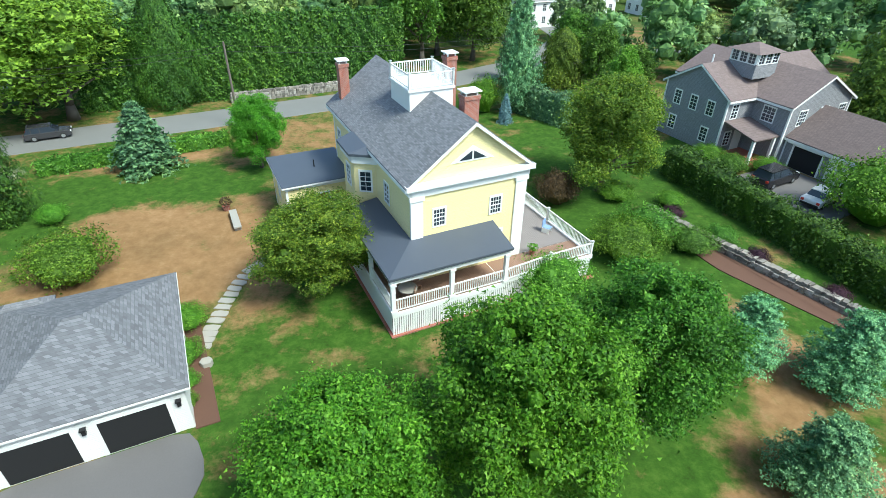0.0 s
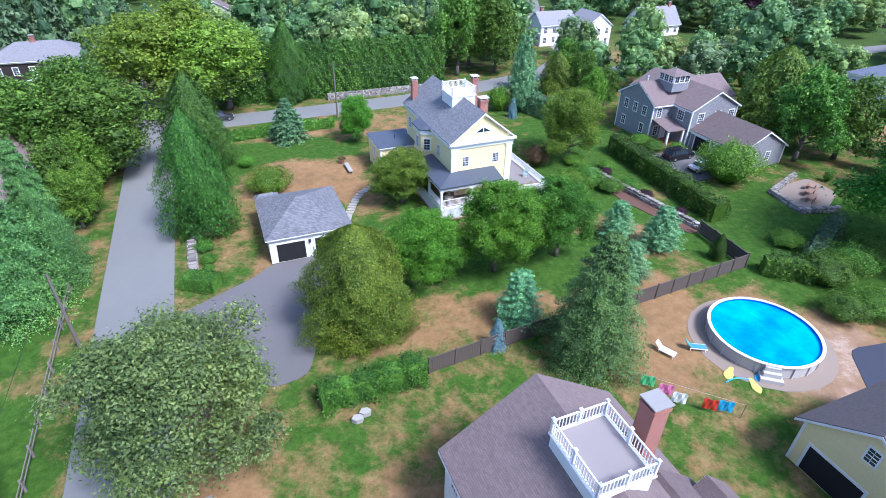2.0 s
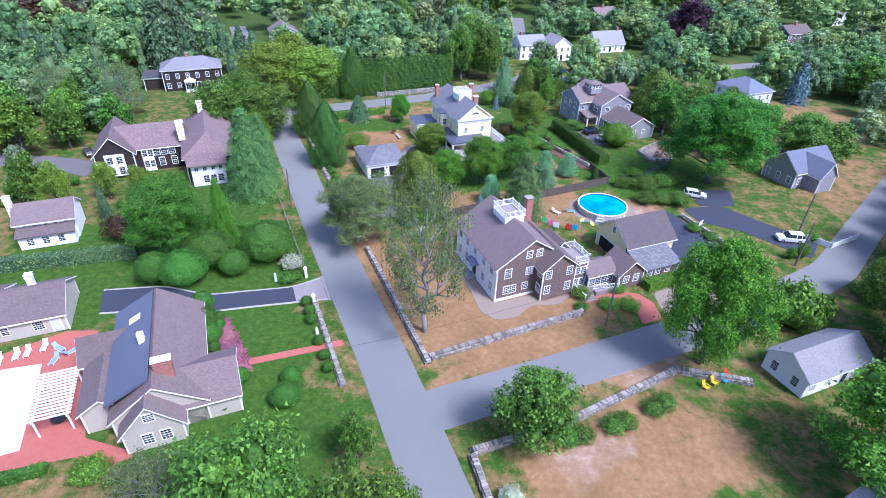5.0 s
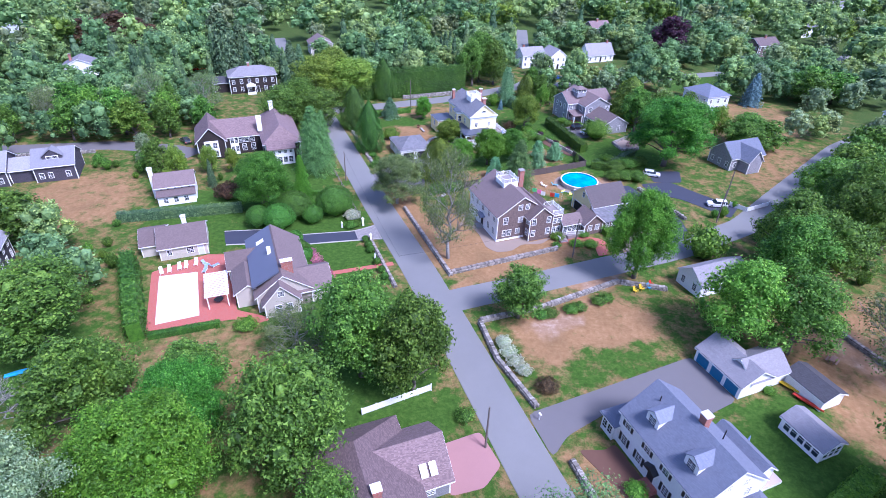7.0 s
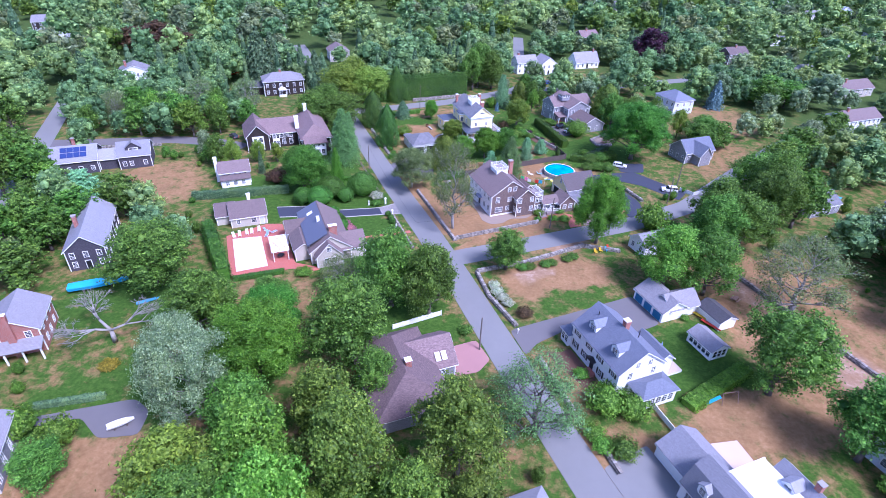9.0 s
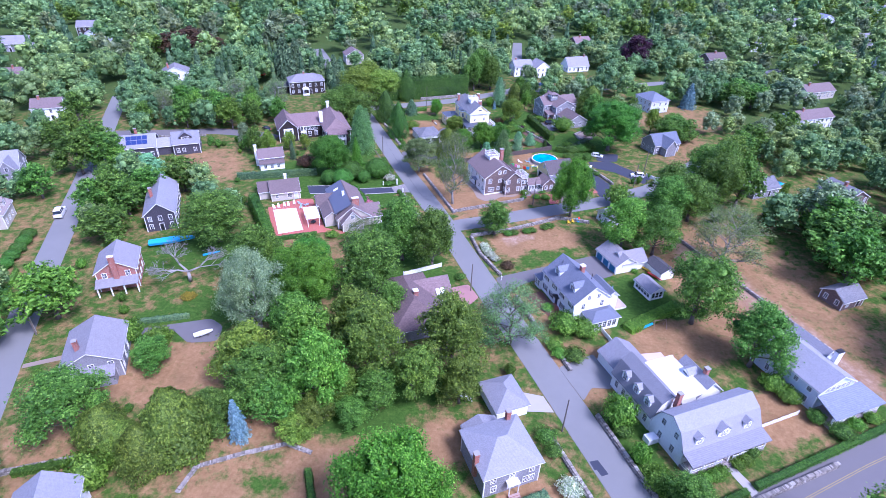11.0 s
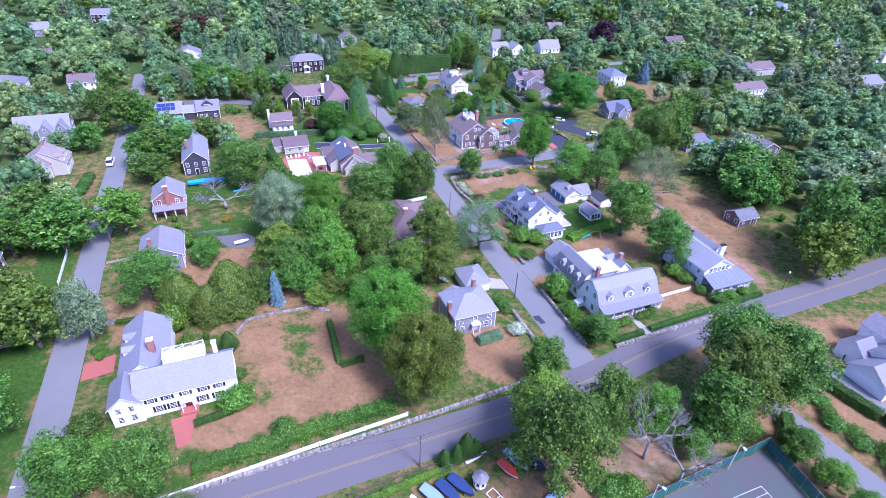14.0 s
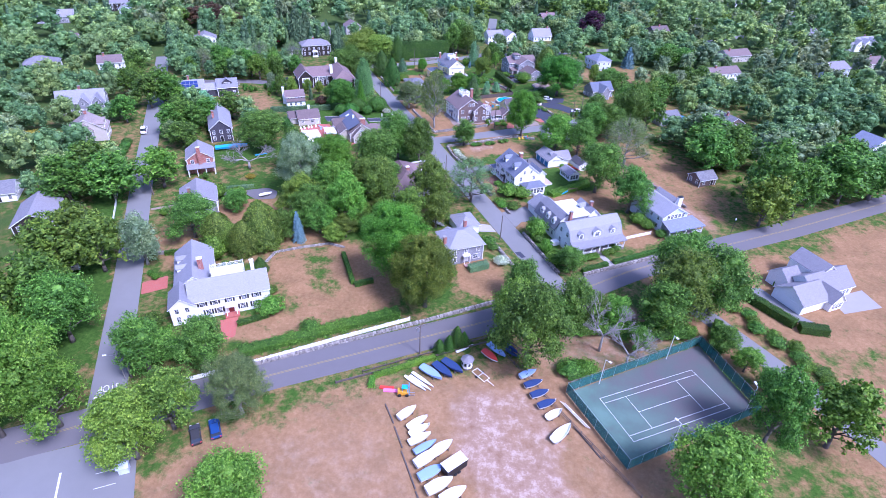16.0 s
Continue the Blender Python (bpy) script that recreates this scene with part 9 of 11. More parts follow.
def stepping_stones():
    """The curving path of pale flagstones from garage to house."""
    root = thing("stepping_stone_path", "curving path of pale flat stepping stones in the grass", "path", -3.0, 28.4)
    g = np.random.default_rng(5)
    line = [Vector(p) for p in ((0, 0), (0.7, 1.5), (1.6, 3.4), (2.6, 5.2), (3.8, 6.9), (5.2, 7.9), (7.4, 8.4))]
    pos = []
    for p, q in zip(line, line[1:]):
        n = max(1, round((q - p).length / 0.62))
        pos += [(p.lerp(q, i / n), (q - p).normalized()) for i in range(n)]
    for c, d in pos:
        nrm = Vector((-d.y, d.x))
        ring = []
        for s, t in ((-1, -1), (-0.2, -1.1), (1, -0.9), (1.05, 0.1), (0.9, 1), (0, 1.1), (-1, 0.9), (-1.05, 0)):
            ring.append(c + nrm * s * g.uniform(0.42, 0.56) + d * t * g.uniform(0.22, 0.28))
        part("flagstone", Mesh().prism([(p.x, p.y) for p in ring][::-1] if False else [(p.x, p.y) for p in ring], 0, 0.06), FLAG, root)


stepping_stones()

slab("brick_path", [(-45.6, -24.4), (-29.4, -25.3), (-29.4, -26.5), (-45.6, -25.6)], BRICKFLOOR, "red brick path across the lawn", "path", 0.06)

def guard_rail(a0, b0, a1, b1):
    """A low timber rail on short posts."""
    d = math.hypot(a1 - a0, b1 - b0)
    root = thing("guard_rail", "dark weathered timber guard rail beside the road", "fence", a0, b0, 0, math.degrees(math.atan2(b1 - b0, a1 - a0)))
    part("rail", Mesh().box(0, d, -0.06, 0.06, 0.5, 0.72), FENCEWOOD, root)
    post = Mesh().box(-0.1, 0.1, 0.07, 0.25, 0, 0.8).data("post", FENCEWOOD)
    for i in range(int(d / 2.5) + 1):
        part("post", post, None, root, at=pose(i * 2.5, 0, 0))


guard_rail(-82, -155.0, -66, -154.4)
guard_rail(-66, -154.4, -52, -154.0)
# road markings
MARKY = paint("yellow_road_paint", (0.36, 0.28, 0.1), 0.7, 0.5)
MARKW = paint("white_road_paint", (0.72, 0.72, 0.7), 0.7, 0.3)
for off in (-0.16, 0.16):
    strip("road_marking", [(-145, -151 + off), (-98, -149.2 + off), (-72, -148.9 + off), (-48, -148.6 + off), (-25, -146 + off), (-4, -142.5 + off), (18, -141 + off), (60, -140 + off), (112, -137 + off)], 0.11, MARKY, "worn double yellow centre line", "road marking", 0.062, 0.0)
slab("stop_line", [(-133.4, -144.4), (-128.2, -144.0), (-128.2, -143.6), (-133.4, -144.0)], MARKW, "white stop line across the road", "road marking", 0.058)
txt = bpy.data.curves.new("stop_word", "FONT")
txt.body, txt.size, txt.align_x, txt.extrude = "STOP", 2.0, "CENTER", 0.003
stop = new("stop_word", txt)
stop.matrix_basis = pose(*W(-131.0, -141.4, 0.056), 0, 0, TURN + 180) @ Matrix.Diagonal((0.8, 1.3, 1, 1))
txt.materials.append(MARKW)
tagged(stop, "white word STOP painted on the asphalt", "road marking", kind="structure")
for a, b, da, db in ((-136.7, -160.4, 0.2, -6), (-131, -162.6, 3.2, 0.0), (-131, -165.6, 3.4, 0.0)):
    slab("bay_line", [(a, b), (a + da + (0.15 if da < 1 else 0), b), (a + da + (0.15 if da < 1 else 0), b + db - (0.12 if da >= 1 else 0)), (a, b + db - (0.12 if da >= 1 else 0))], MARKW, "white parking bay line", "road marking", 0.056)
slab("asphalt_patch", [(-31.0 + 1.4, -124.2), (-28.0, -124.4), (-27.8, -127.4), (-29.2, -127.4), (-29.3, -126.0), (-29.7, -126.0)], NEWASPHALT, "dark asphalt repair patch", "road", 0.056)


# ---- pool in the fenced yard ----
def round_pool():
    a, b, R, H = 27.3, -6.2, 4.7, 1.25
    WATER, n, l, p = nodes("pool_water")
    deep = ramp(n, l, noise_tex(n, l, 0.35, 4), ((0.35, (0.0, 0.17, 0.6)), (0.55, (0.0, 0.28, 0.72)), (0.7, (0.01, 0.38, 0.78))))
    l.new(deep, p.inputs["Base Color"])
    p.inputs["Roughness"].default_value = 0.05
    bump(n, l, p, noise_tex(n, l, 2.5, 3), 0.12, 0.02)
    LINER = paint("blue_pool_liner", (0.02, 0.16, 0.6), 0.4, 0.1)
    SIDE = paint("ribbed_pool_wall", (0.5, 0.48, 0.47), 0.5, 0.12)
    root = thing("swimming_pool", "round above ground pool with white rim and bright blue water", "pool", a, b)
    N = 48

    def ring(r0, r1, z0, z1):
        m = Mesh()
        v = [(r * math.cos(2 * math.pi * i / N), r * math.sin(2 * math.pi * i / N), z) for r, z in ((r0, z0), (r1, z0), (r1, z1), (r0, z1)) for i in range(N)]
        f = []
        for k in range(4):
            for i in range(N):
                f.append((k * N + i, k * N + (i + 1) % N, ((k + 1) % 4) * N + (i + 1) % N, ((k + 1) % 4) * N + i))
        return m.add(v, f)
    part("wall", ring(R - 0.05, R, 0, H), SIDE, root)
    part("liner", ring(R - 0.07, R - 0.052, 0.1, H - 0.02), LINER, root)
    part("rim", ring(R - 0.12, R + 0.16, H, H + 0.06), WHITE, root)
    part("water", Mesh().prism([((R - 0.075) * math.cos(2 * math.pi * i / N), (R - 0.075) * math.sin(2 * math.pi * i / N)) for i in range(N)], 0.05, H - 0.2), WATER, root, smooth=False)
    up = Mesh().box(0, 0.1, -0.09, 0.09, 0, H).data("upright", SIDE)
    for i in range(20):
        t = 360 * i / 20
        part("upright", up, None, root, at=pose(R * math.cos(radians(t)), R * math.sin(radians(t)), 0, 0, 0, t))
    lad = part("ladder", Mesh().box(-0.9, 0.9, -0.9, 0.0, 0, 0.4).box(-0.7, 0.7, -0.55, 0.0, 0.4, 0.8).box(-0.6, 0.6, -0.25, 0.0, 0.8, 1.2), SIDE, root, "grey plastic entry steps", at=pose(-3.1, -R - 0.02 + 1.1, 0, 0, 0, -38))
    slab("pool_surround", [(27.3 + 6.4 * math.cos(2 * math.pi * i / 24), -6.2 + 6.2 * math.sin(2 * math.pi * i / 24)) for i in range(24)], TANGRAVEL, "bare pinkish sand round the pool", "ground", 0.03)


round_pool()


def lounger(a, b, rot, mat, label, name="lounger"):
    root = thing(name, label, "chair", a, b, 0.0, rot, group="loungers by the pools")
    fr = Mesh()
    for x in (-0.3, 0.3):
        for y in (-0.8, 0.5):
            fr.box(x - 0.03, x + 0.03, y - 0.03, y + 0.03, 0, 0.34)
    for x in (-0.33, 0.33):
        fr.box(x - 0.03, x + 0.03, -0.9, 0.62, 0.3, 0.36)
    part("frame", fr, WHITE, root)
    slat = Mesh().box(-0.3, 0.3, 0, 0.14, 0.36, 0.39).data("slat", mat)
    for i in range(8):
        part("slat", slat, None, root, at=pose(0, -0.88 + i * 0.17, 0))
    part("backrest", Mesh().add([(-0.3, 0.5, 0.38), (0.3, 0.5, 0.38), (0.3, 1.0, 0.85), (-0.3, 1.0, 0.85), (-0.3, 0.46, 0.42), (0.3, 0.46, 0.42), (0.3, 0.96, 0.9), (-0.3, 0.96, 0.9)],
         [(3, 2, 1, 0), (4, 5, 6, 7), (0, 1, 5, 4), (1, 2, 6, 5), (2, 3, 7, 6), (3, 0, 4, 7)]), mat, root)
    return root


TEAL = paint("teal_plastic", (0.08, 0.3, 0.36), 0.4, 0.1)
CYAN = paint("sky_blue_plastic", (0.05, 0.4, 0.7), 0.4, 0.1)
LEMON = paint("lemon_foam", (0.75, 0.66, 0.12), 0.5, 0.1)
PINKC = paint("pink_cloth", (0.75, 0.2, 0.4), 0.8, 0.1)
GREENC = paint("green_cloth", (0.12, 0.55, 0.2), 0.8, 0.1)
REDC = paint("red_plastic", (0.6, 0.05, 0.03), 0.45, 0.1)
ORANGE = paint("orange_paint", (0.7, 0.33, 0.02), 0.45, 0.12)
NAVY = paint("navy_canvas", (0.02, 0.045, 0.14), 0.7, 0.2)
PALEBLUEC = paint("pale_blue_canvas", (0.25, 0.36, 0.6), 0.7, 0.15)
YELLOWC = paint("yellow_plastic", (0.75, 0.5, 0.02), 0.45, 0.1)
GELCOAT = paint("white_gelcoat", (0.78, 0.78, 0.77), 0.3, 0.08)
lounger(17.9, -4.3, 25, GELCOAT, "white plastic lounger on the dry grass")
lounger(20.8, -4.9, 60, TEAL, "teal plastic garden chair on the grass")
for i, (a, b, r) in enumerate(((-72.4, -14.6, 10), (-71.0, -14.3, 0), (-69.2, -14.0, 0), (-68.0, -13.9, -4), (-66.2, -13.4, -6))):
    lounger(a, b, r, GELCOAT, "white cushioned sun lounger on the brick terrace")
for a, b, r in ((-64.4, -14.4, 40), (-62.8, -15.6, 120), (-64.6, -16.6, -20)):
    lounger(a, b, r, PALEBLUEC, "garden armchair with pale blue cushion")
for a, b, r, mat, lab in ((21.3, -8.3, 30, LEMON, "yellow foam pool float on the grass"), (22.2, -10.2, 70, LEMON, "yellow foam pool float on the grass"), (23.6, -9.6, 10, CYAN, "blue pool mat on the grass")):
    m = Mesh().prism([(0.9 * math.cos(t) * (1.0 if math.cos(t) > 0 else 0.9), 0.34 * math.sin(t) * (1 + 0.25 * math.cos(3 * t))) for t in np.linspace(0, 2 * math.pi, 19)[:-1]], 0.0, 0.09)
    single("pool_float", m, mat, lab, "pool float", a, b, 0, r)
mm = Mesh()
for i in range(9):
    t0, t1 = i / 9, (i + 1) / 9
    mm.rod((t0 * 2.2, 0.35 * math.sin(t0 * 3), 0.06), (t1 * 2.2, 0.35 * math.sin(t1 * 3), 0.06), 0.06, n=6)
single("foam_noodle", mm, CYAN, "bent blue foam pool noodle", "pool toy", 20.2, -9.0, 0, -15)
for a, b, mat, lab in ((13.5, -7.0, GREENC, "green and red towel drying on a line"), (14.2, -8.3, PINKC, "pink towel drying on a line"), (14.6, -9.4, GELCOAT, "white towel drying on a line"), (16.4, -10.8, REDC, "red towel drying on a line"), (17.4, -11.4, CYAN, "blue towel drying on a line")):
    v = [(-0.55 + 1.1 * i / 5, 0.06 * math.sin(2.2 * i + z * 4), z) for z in (0.35, 0.9, 1.4) for i in range(6)]
    v += [(x, y + 0.025, z) for x, y, z in v]
    f = [(r * 6 + i, r * 6 + i + 1, r * 6 + i + 7, r * 6 + i + 6) for r in range(2) for i in range(5)]
    f += [tuple(q + 18 for q in reversed(t)) for t in f] + [(i, i + 18, i + 19, i + 1) for i in range(5)] + [(12 + i, 13 + i, 31 + i, 30 + i) for i in range(5)]
    single("towel", Mesh().add(v, f), mat, lab, "towel", a, b, 0, -40)
single("clothes_line", Mesh().rod((12.6, -6.2, 1.42), (18.4, -12.2, 1.42), 0.012, n=5).rod((12.6, -6.2, 0), (12.6, -6.2, 1.5), 0.04).rod((18.4, -12.2, 0), (18.4, -12.2, 1.5), 0.04), STEEL, "clothes line stretched between two posts", "clothes line")


def covered_pool():
    COVER = paint("cream_pool_cover", (0.72, 0.66, 0.58), 0.6, 0.08)
    slab("pool_cover", [(-72.8, -15.8), (-66.0, -16.6), (-65.8, -30.4), (-72.8, -30.6)], COVER, "taut cream cover over the pool", "pool cover", 0.12, 0.0, kind="")
    root = thing("pergola", "white slatted pergola beside the pool", "pergola", -64.2, -29.4)
    for x in (0.1, 3.4):
        for y in (0.2, 7.4):
            part("post", Mesh().box(x - 0.09, x + 0.09, y - 0.09, y + 0.09, 0, 2.5), WHITE, root)
    for x in (0.1, 3.4):
        part("beam", Mesh().box(x - 0.06, x + 0.06, -0.2, 7.8, 2.5, 2.68), WHITE, root)
    for i in range(15):
        part("slat", Mesh().box(-0.3, 3.8, i * 0.52, i * 0.52 + 0.3, 2.68, 2.74), WHITE, root)
    t = thing("garden_table", "round dark table under the pergola", "table", -62.4, -27.6)
    part("tabletop", Mesh().prism([(0.8 * math.cos(k), 0.8 * math.sin(k)) for k in np.linspace(0, 2 * math.pi, 17)[:-1]], 0.7, 0.75), BLACK, t)
    part("pedestal", Mesh().rod((0, 0, 0), (0, 0, 0.7), 0.08), BLACK, t)


covered_pool()


# ---- tennis court ----
def tennis_court():
    COURT, n, l, p = nodes("court_surface")
    big, fine = noise_tex(n, l, 0.12, 6), noise_tex(n, l, 3.0, 5)
    col = ramp(n, l, big, ((0.4, (0.075, 0.06, 0.065)), (0.5, (0.06, 0.08, 0.07)), (0.6, (0.06, 0.135, 0.095))))
    tc, dot, grad = n.new("ShaderNodeTexCoord"), n.new("ShaderNodeVectorMath"), n.new("ShaderNodeMapRange")
    dot.operation = "DOT_PRODUCT"
    dot.inputs[1].default_value = (CT, ST, 0)
    l.new(tc.outputs["Object"], dot.inputs[0])
    grad.inputs["From Min"].default_value, grad.inputs["From Max"].default_value = -40, -24
    l.new(dot.outputs["Value"], grad.inputs["Value"])
    worn = ramp(n, l, big, ((0.4, (0.085, 0.078, 0.078)), (0.6, (0.065, 0.09, 0.078))))
    green = ramp(n, l, big, ((0.36, (0.07, 0.105, 0.088)), (0.5, (0.075, 0.155, 0.115)), (0.62, (0.1, 0.2, 0.15))))
    col = mix(n, l, grad.outputs["Result"], green, worn)
    col = mix(n, l, fine, col, mix(n, l, 0.35, col, (0.13, 0.12, 0.12)))
    l.new(col, p.inputs["Base Color"])
    p.inputs["Roughness"].default_value = 0.85
    slab("court", [(-43.6, -174.3), (-42.8, -193.2), (-9.0, -191.4), (-6.8, -172.2)], COURT, "weathered grey green tennis court with pale stains", "tennis court", 0.05)
    LINE = paint("court_line_paint", (0.7, 0.71, 0.72), 0.7, 0.2)
    x0, x1, y0, y1 = -38.0, -13.9, -188.9, -177.8
    L, B = x1 - x0, y1 - y0
    m = lambda xa, xb, ya, yb: slab("court_line", [(xa, ya), (xb, ya), (xb, yb), (xa, yb)], LINE, "white painted court line", "court line", 0.055, 0.0)
    t = 0.09
    for y in (y0, y0 + 1.37, y1 - 1.37, y1):
        m(x0, x1, y - t / 2, y + t / 2)
    for x in (x0, x1):
        m(x - t / 2, x + t / 2, y0, y1)
    for x in (x0 + 5.49, x1 - 5.49):
        m(x - t / 2, x + t / 2, y0 + 1.37, y1 - 1.37)
    m(x0 + 5.49, x1 - 5.49, (y0 + y1) / 2 - t / 2, (y0 + y1) / 2 + t / 2)
    MESHG, n, l, p = nodes("green_windscreen")
    p.inputs["Base Color"].default_value = (0.035, 0.15, 0.13, 1)
    p.inputs["Roughness"].default_value = 0.9
    tr = n.new("ShaderNodeBsdfTransparent")
    ms = n.new("ShaderNodeMixShader")
    ms.inputs[0].default_value = 0.3
    l.new(p.outputs[0], ms.inputs[1])
    l.new(tr.outputs[0], ms.inputs[2])
    l.new(ms.outputs[0], n["Material Output"].inputs["Surface"])
    c = [(-43.8, -174.1), (-43.0, -193.4), (-8.8, -191.6), (-6.6, -172.0)]
    post = Mesh().rod((0, 0, 0), (0, 0, 3.1), 0.04, n=6).data("post", STEEL)
    for p0, p1 in zip(c, c[1:] + c[:1]):
        d = math.hypot(p1[0] - p0[0], p1[1] - p0[1])
        root = thing("court_fence", "tall wire fence hung with green windscreen", "fence", *p0, 0, math.degrees(math.atan2(p1[1] - p0[1], p1[0] - p0[0])))
        part("windscreen", Mesh().box(0, d, -0.01, 0.01, 0.15, 2.7), MESHG, root)
        part("top_rail", Mesh().rod((0, 0, 3.0), (d, 0, 3.0), 0.03, n=6), STEEL, root)
        k = round(d / 3)
        for i in range(k):
            part("post", post, None, root, at=pose(d * i / k, 0, 0))
    for a, b, t_ in ((-35.8, -174.4, 200), (-17, -173.2, 170), (-32.2, -192.4, 20), (-11.6, -190.6, -20)):
        r = thing("court_lamp", "tall pale court floodlight pole", "lamp", a, b, 0, t_, group="floodlights of the court")
        part("pole", Mesh().rod((0, 0, 0), (0, 0, 7.2), 0.09, 0.06), GELCOAT, r)
        part("arm", Mesh().rod((0, 0, 7.1), (0, 0.9, 7.3), 0.04), GELCOAT, r)
        part("lamp_head", Mesh().box(-0.2, 0.2, 0.7, 1.3, 7.2, 7.4), GELCOAT, r)


tennis_court()


# ---- poles, wires and street lamps ----
def utility_pole(a, b, h=10.0, arm=True, rot=0):
    r = thing("utility_pole", "weathered grey wooden utility pole", "utility pole", a, b, 0, rot, group="utility poles along the streets")
    part("pole", Mesh().rod((0, 0, -0.2), (0, 0, h), 0.16, 0.11, 10), POLEWOOD, r)
    if arm:
        part("crossarm", Mesh().box(-1.1, 1.1, -0.06, 0.06, h - 0.7, h - 0.56), POLEWOOD, r)
        for x in (-1.0, -0.4, 0.4, 1.0):
            part("insulator", Mesh().rod((x, 0, h - 0.56), (x, 0, h - 0.38), 0.05, 0.03, 6), STEEL, r)
    return r


def wire(p, q, sag=0.7):
    p, q = Vector(W(*p)), Vector(W(*q))
    cu = bpy.data.curves.new("overhead_wire", "CURVE")
    cu.dimensions, cu.bevel_depth, cu.bevel_resolution = "3D", 0.018, 0
    line = cu.splines.new("POLY")
    line.points.add(12)
    for i, pt in enumerate(line.points):
        t = i / 12
        pt.co = (*(p.lerp(q, t) - Vector((0, 0, 4 * sag * t * (1 - t)))), 1)
    cu.materials.append(BLACK)
    ob = new("overhead_wire", cu)
    tagged(ob, "thin black overhead wire between poles", "wire")


utility_pole(4.6, 65.6, 9.8, False)
utility_pole(6.6, -35.6, 9.2, False)
utility_pole(47.2, -33.9, 8.5, False)
utility_pole(57, -26.5, 8.5, False)
utility_pole(-29.9, 14.8, 8.0, False)
utility_pole(-30.4, -72, 8, False)
utility_pole(-30.8, -116.9, 8.4, False)
utility_pole(-68.8, -153.6, 8.6, True, 20)
utility_pole(-127.0, -140.6, 8.2, False)
utility_pole(-126.4, -58.0, 8.5, False)
utility_pole(-127, -88, 8.5, False)
utility_pole(41.5, 62, 9, False)
utility_pole(84, 84, 9, False)
single("transformer", Mesh().rod((0, 0, 0), (0, 0, 0.9), 0.28, n=12), STEEL, "grey transformer can on the pole", "transformer", -69.2, -153.6, 6.9)
for p, q in (((4.6, 65.6, 9.4), (41.5, 62, 8.6)), ((4.6, 65.6, 9.4), (-32, 66, 9.0)), ((4.6, 65.6, 8.8), (41.5, 62, 8.0)), ((4.6, 65.6, 8.8), (-32, 66, 8.4)), ((6.6, -35.6, 8.9), (47.2, -33.9, 8.2)), ((6.6, -35.6, 8.9), (-31, -36, 8.6)), ((-29.9, 14.8, 7.8), (-31, -36, 8.2)), ((-68.8, -153.6, 8.2), (-127, -140.6, 8.0)), ((-68.8, -153.6, 8.2), (-8, -148, 8.2))):
    wire(p, q)


def street_lamp(a, b, rot, h=7.5):
    r = thing("street_lamp", "street lamp with curved arm on a pole", "lamp", a, b, 0, rot)
    part("pole", Mesh().rod((0, 0, 0), (0, 0, h), 0.11, 0.08), PALE_BARK, r)
    m = Mesh()
    for i in range(5):
        t0, t1 = i / 5, (i + 1) / 5
        m.rod((1.8 * t0, 0, h - 1 + 0.7 * math.sin(t0 * 1.57)), (1.8 * t1, 0, h - 1 + 0.7 * math.sin(t1 * 1.57)), 0.035, n=6)
    part("arm", m, STEEL, r)
    part("lamp_head", Mesh().box(1.7, 2.4, -0.14, 0.14, h - 0.38, h - 0.24), GELCOAT, r)


street_lamp(-128.0, -140.9, 170)
street_lamp(-126.6, -57.0, 180)
street_lamp(-126.8, -97.0, 180)
r = thing("post_lamp", "short black post with round lamp by the road", "lamp", 39.4, -136.2)
part("pole", Mesh().rod((0, 0, 0), (0, 0, 5.2), 0.08, 0.06), BLACK, r)
part("lamp_globe", Mesh().rod((0, 0, 5.2), (0, 0, 5.6), 0.2, 0.24, 10).rod((0, 0, 5.6), (0, 0, 5.8), 0.24, 0.1, 10), GELCOAT, r)


# ---- vehicles ----
TYRE = paint("tyre_rubber", (0.02, 0.02, 0.02), 0.9, 0.2)
CARGLASS = GLASS


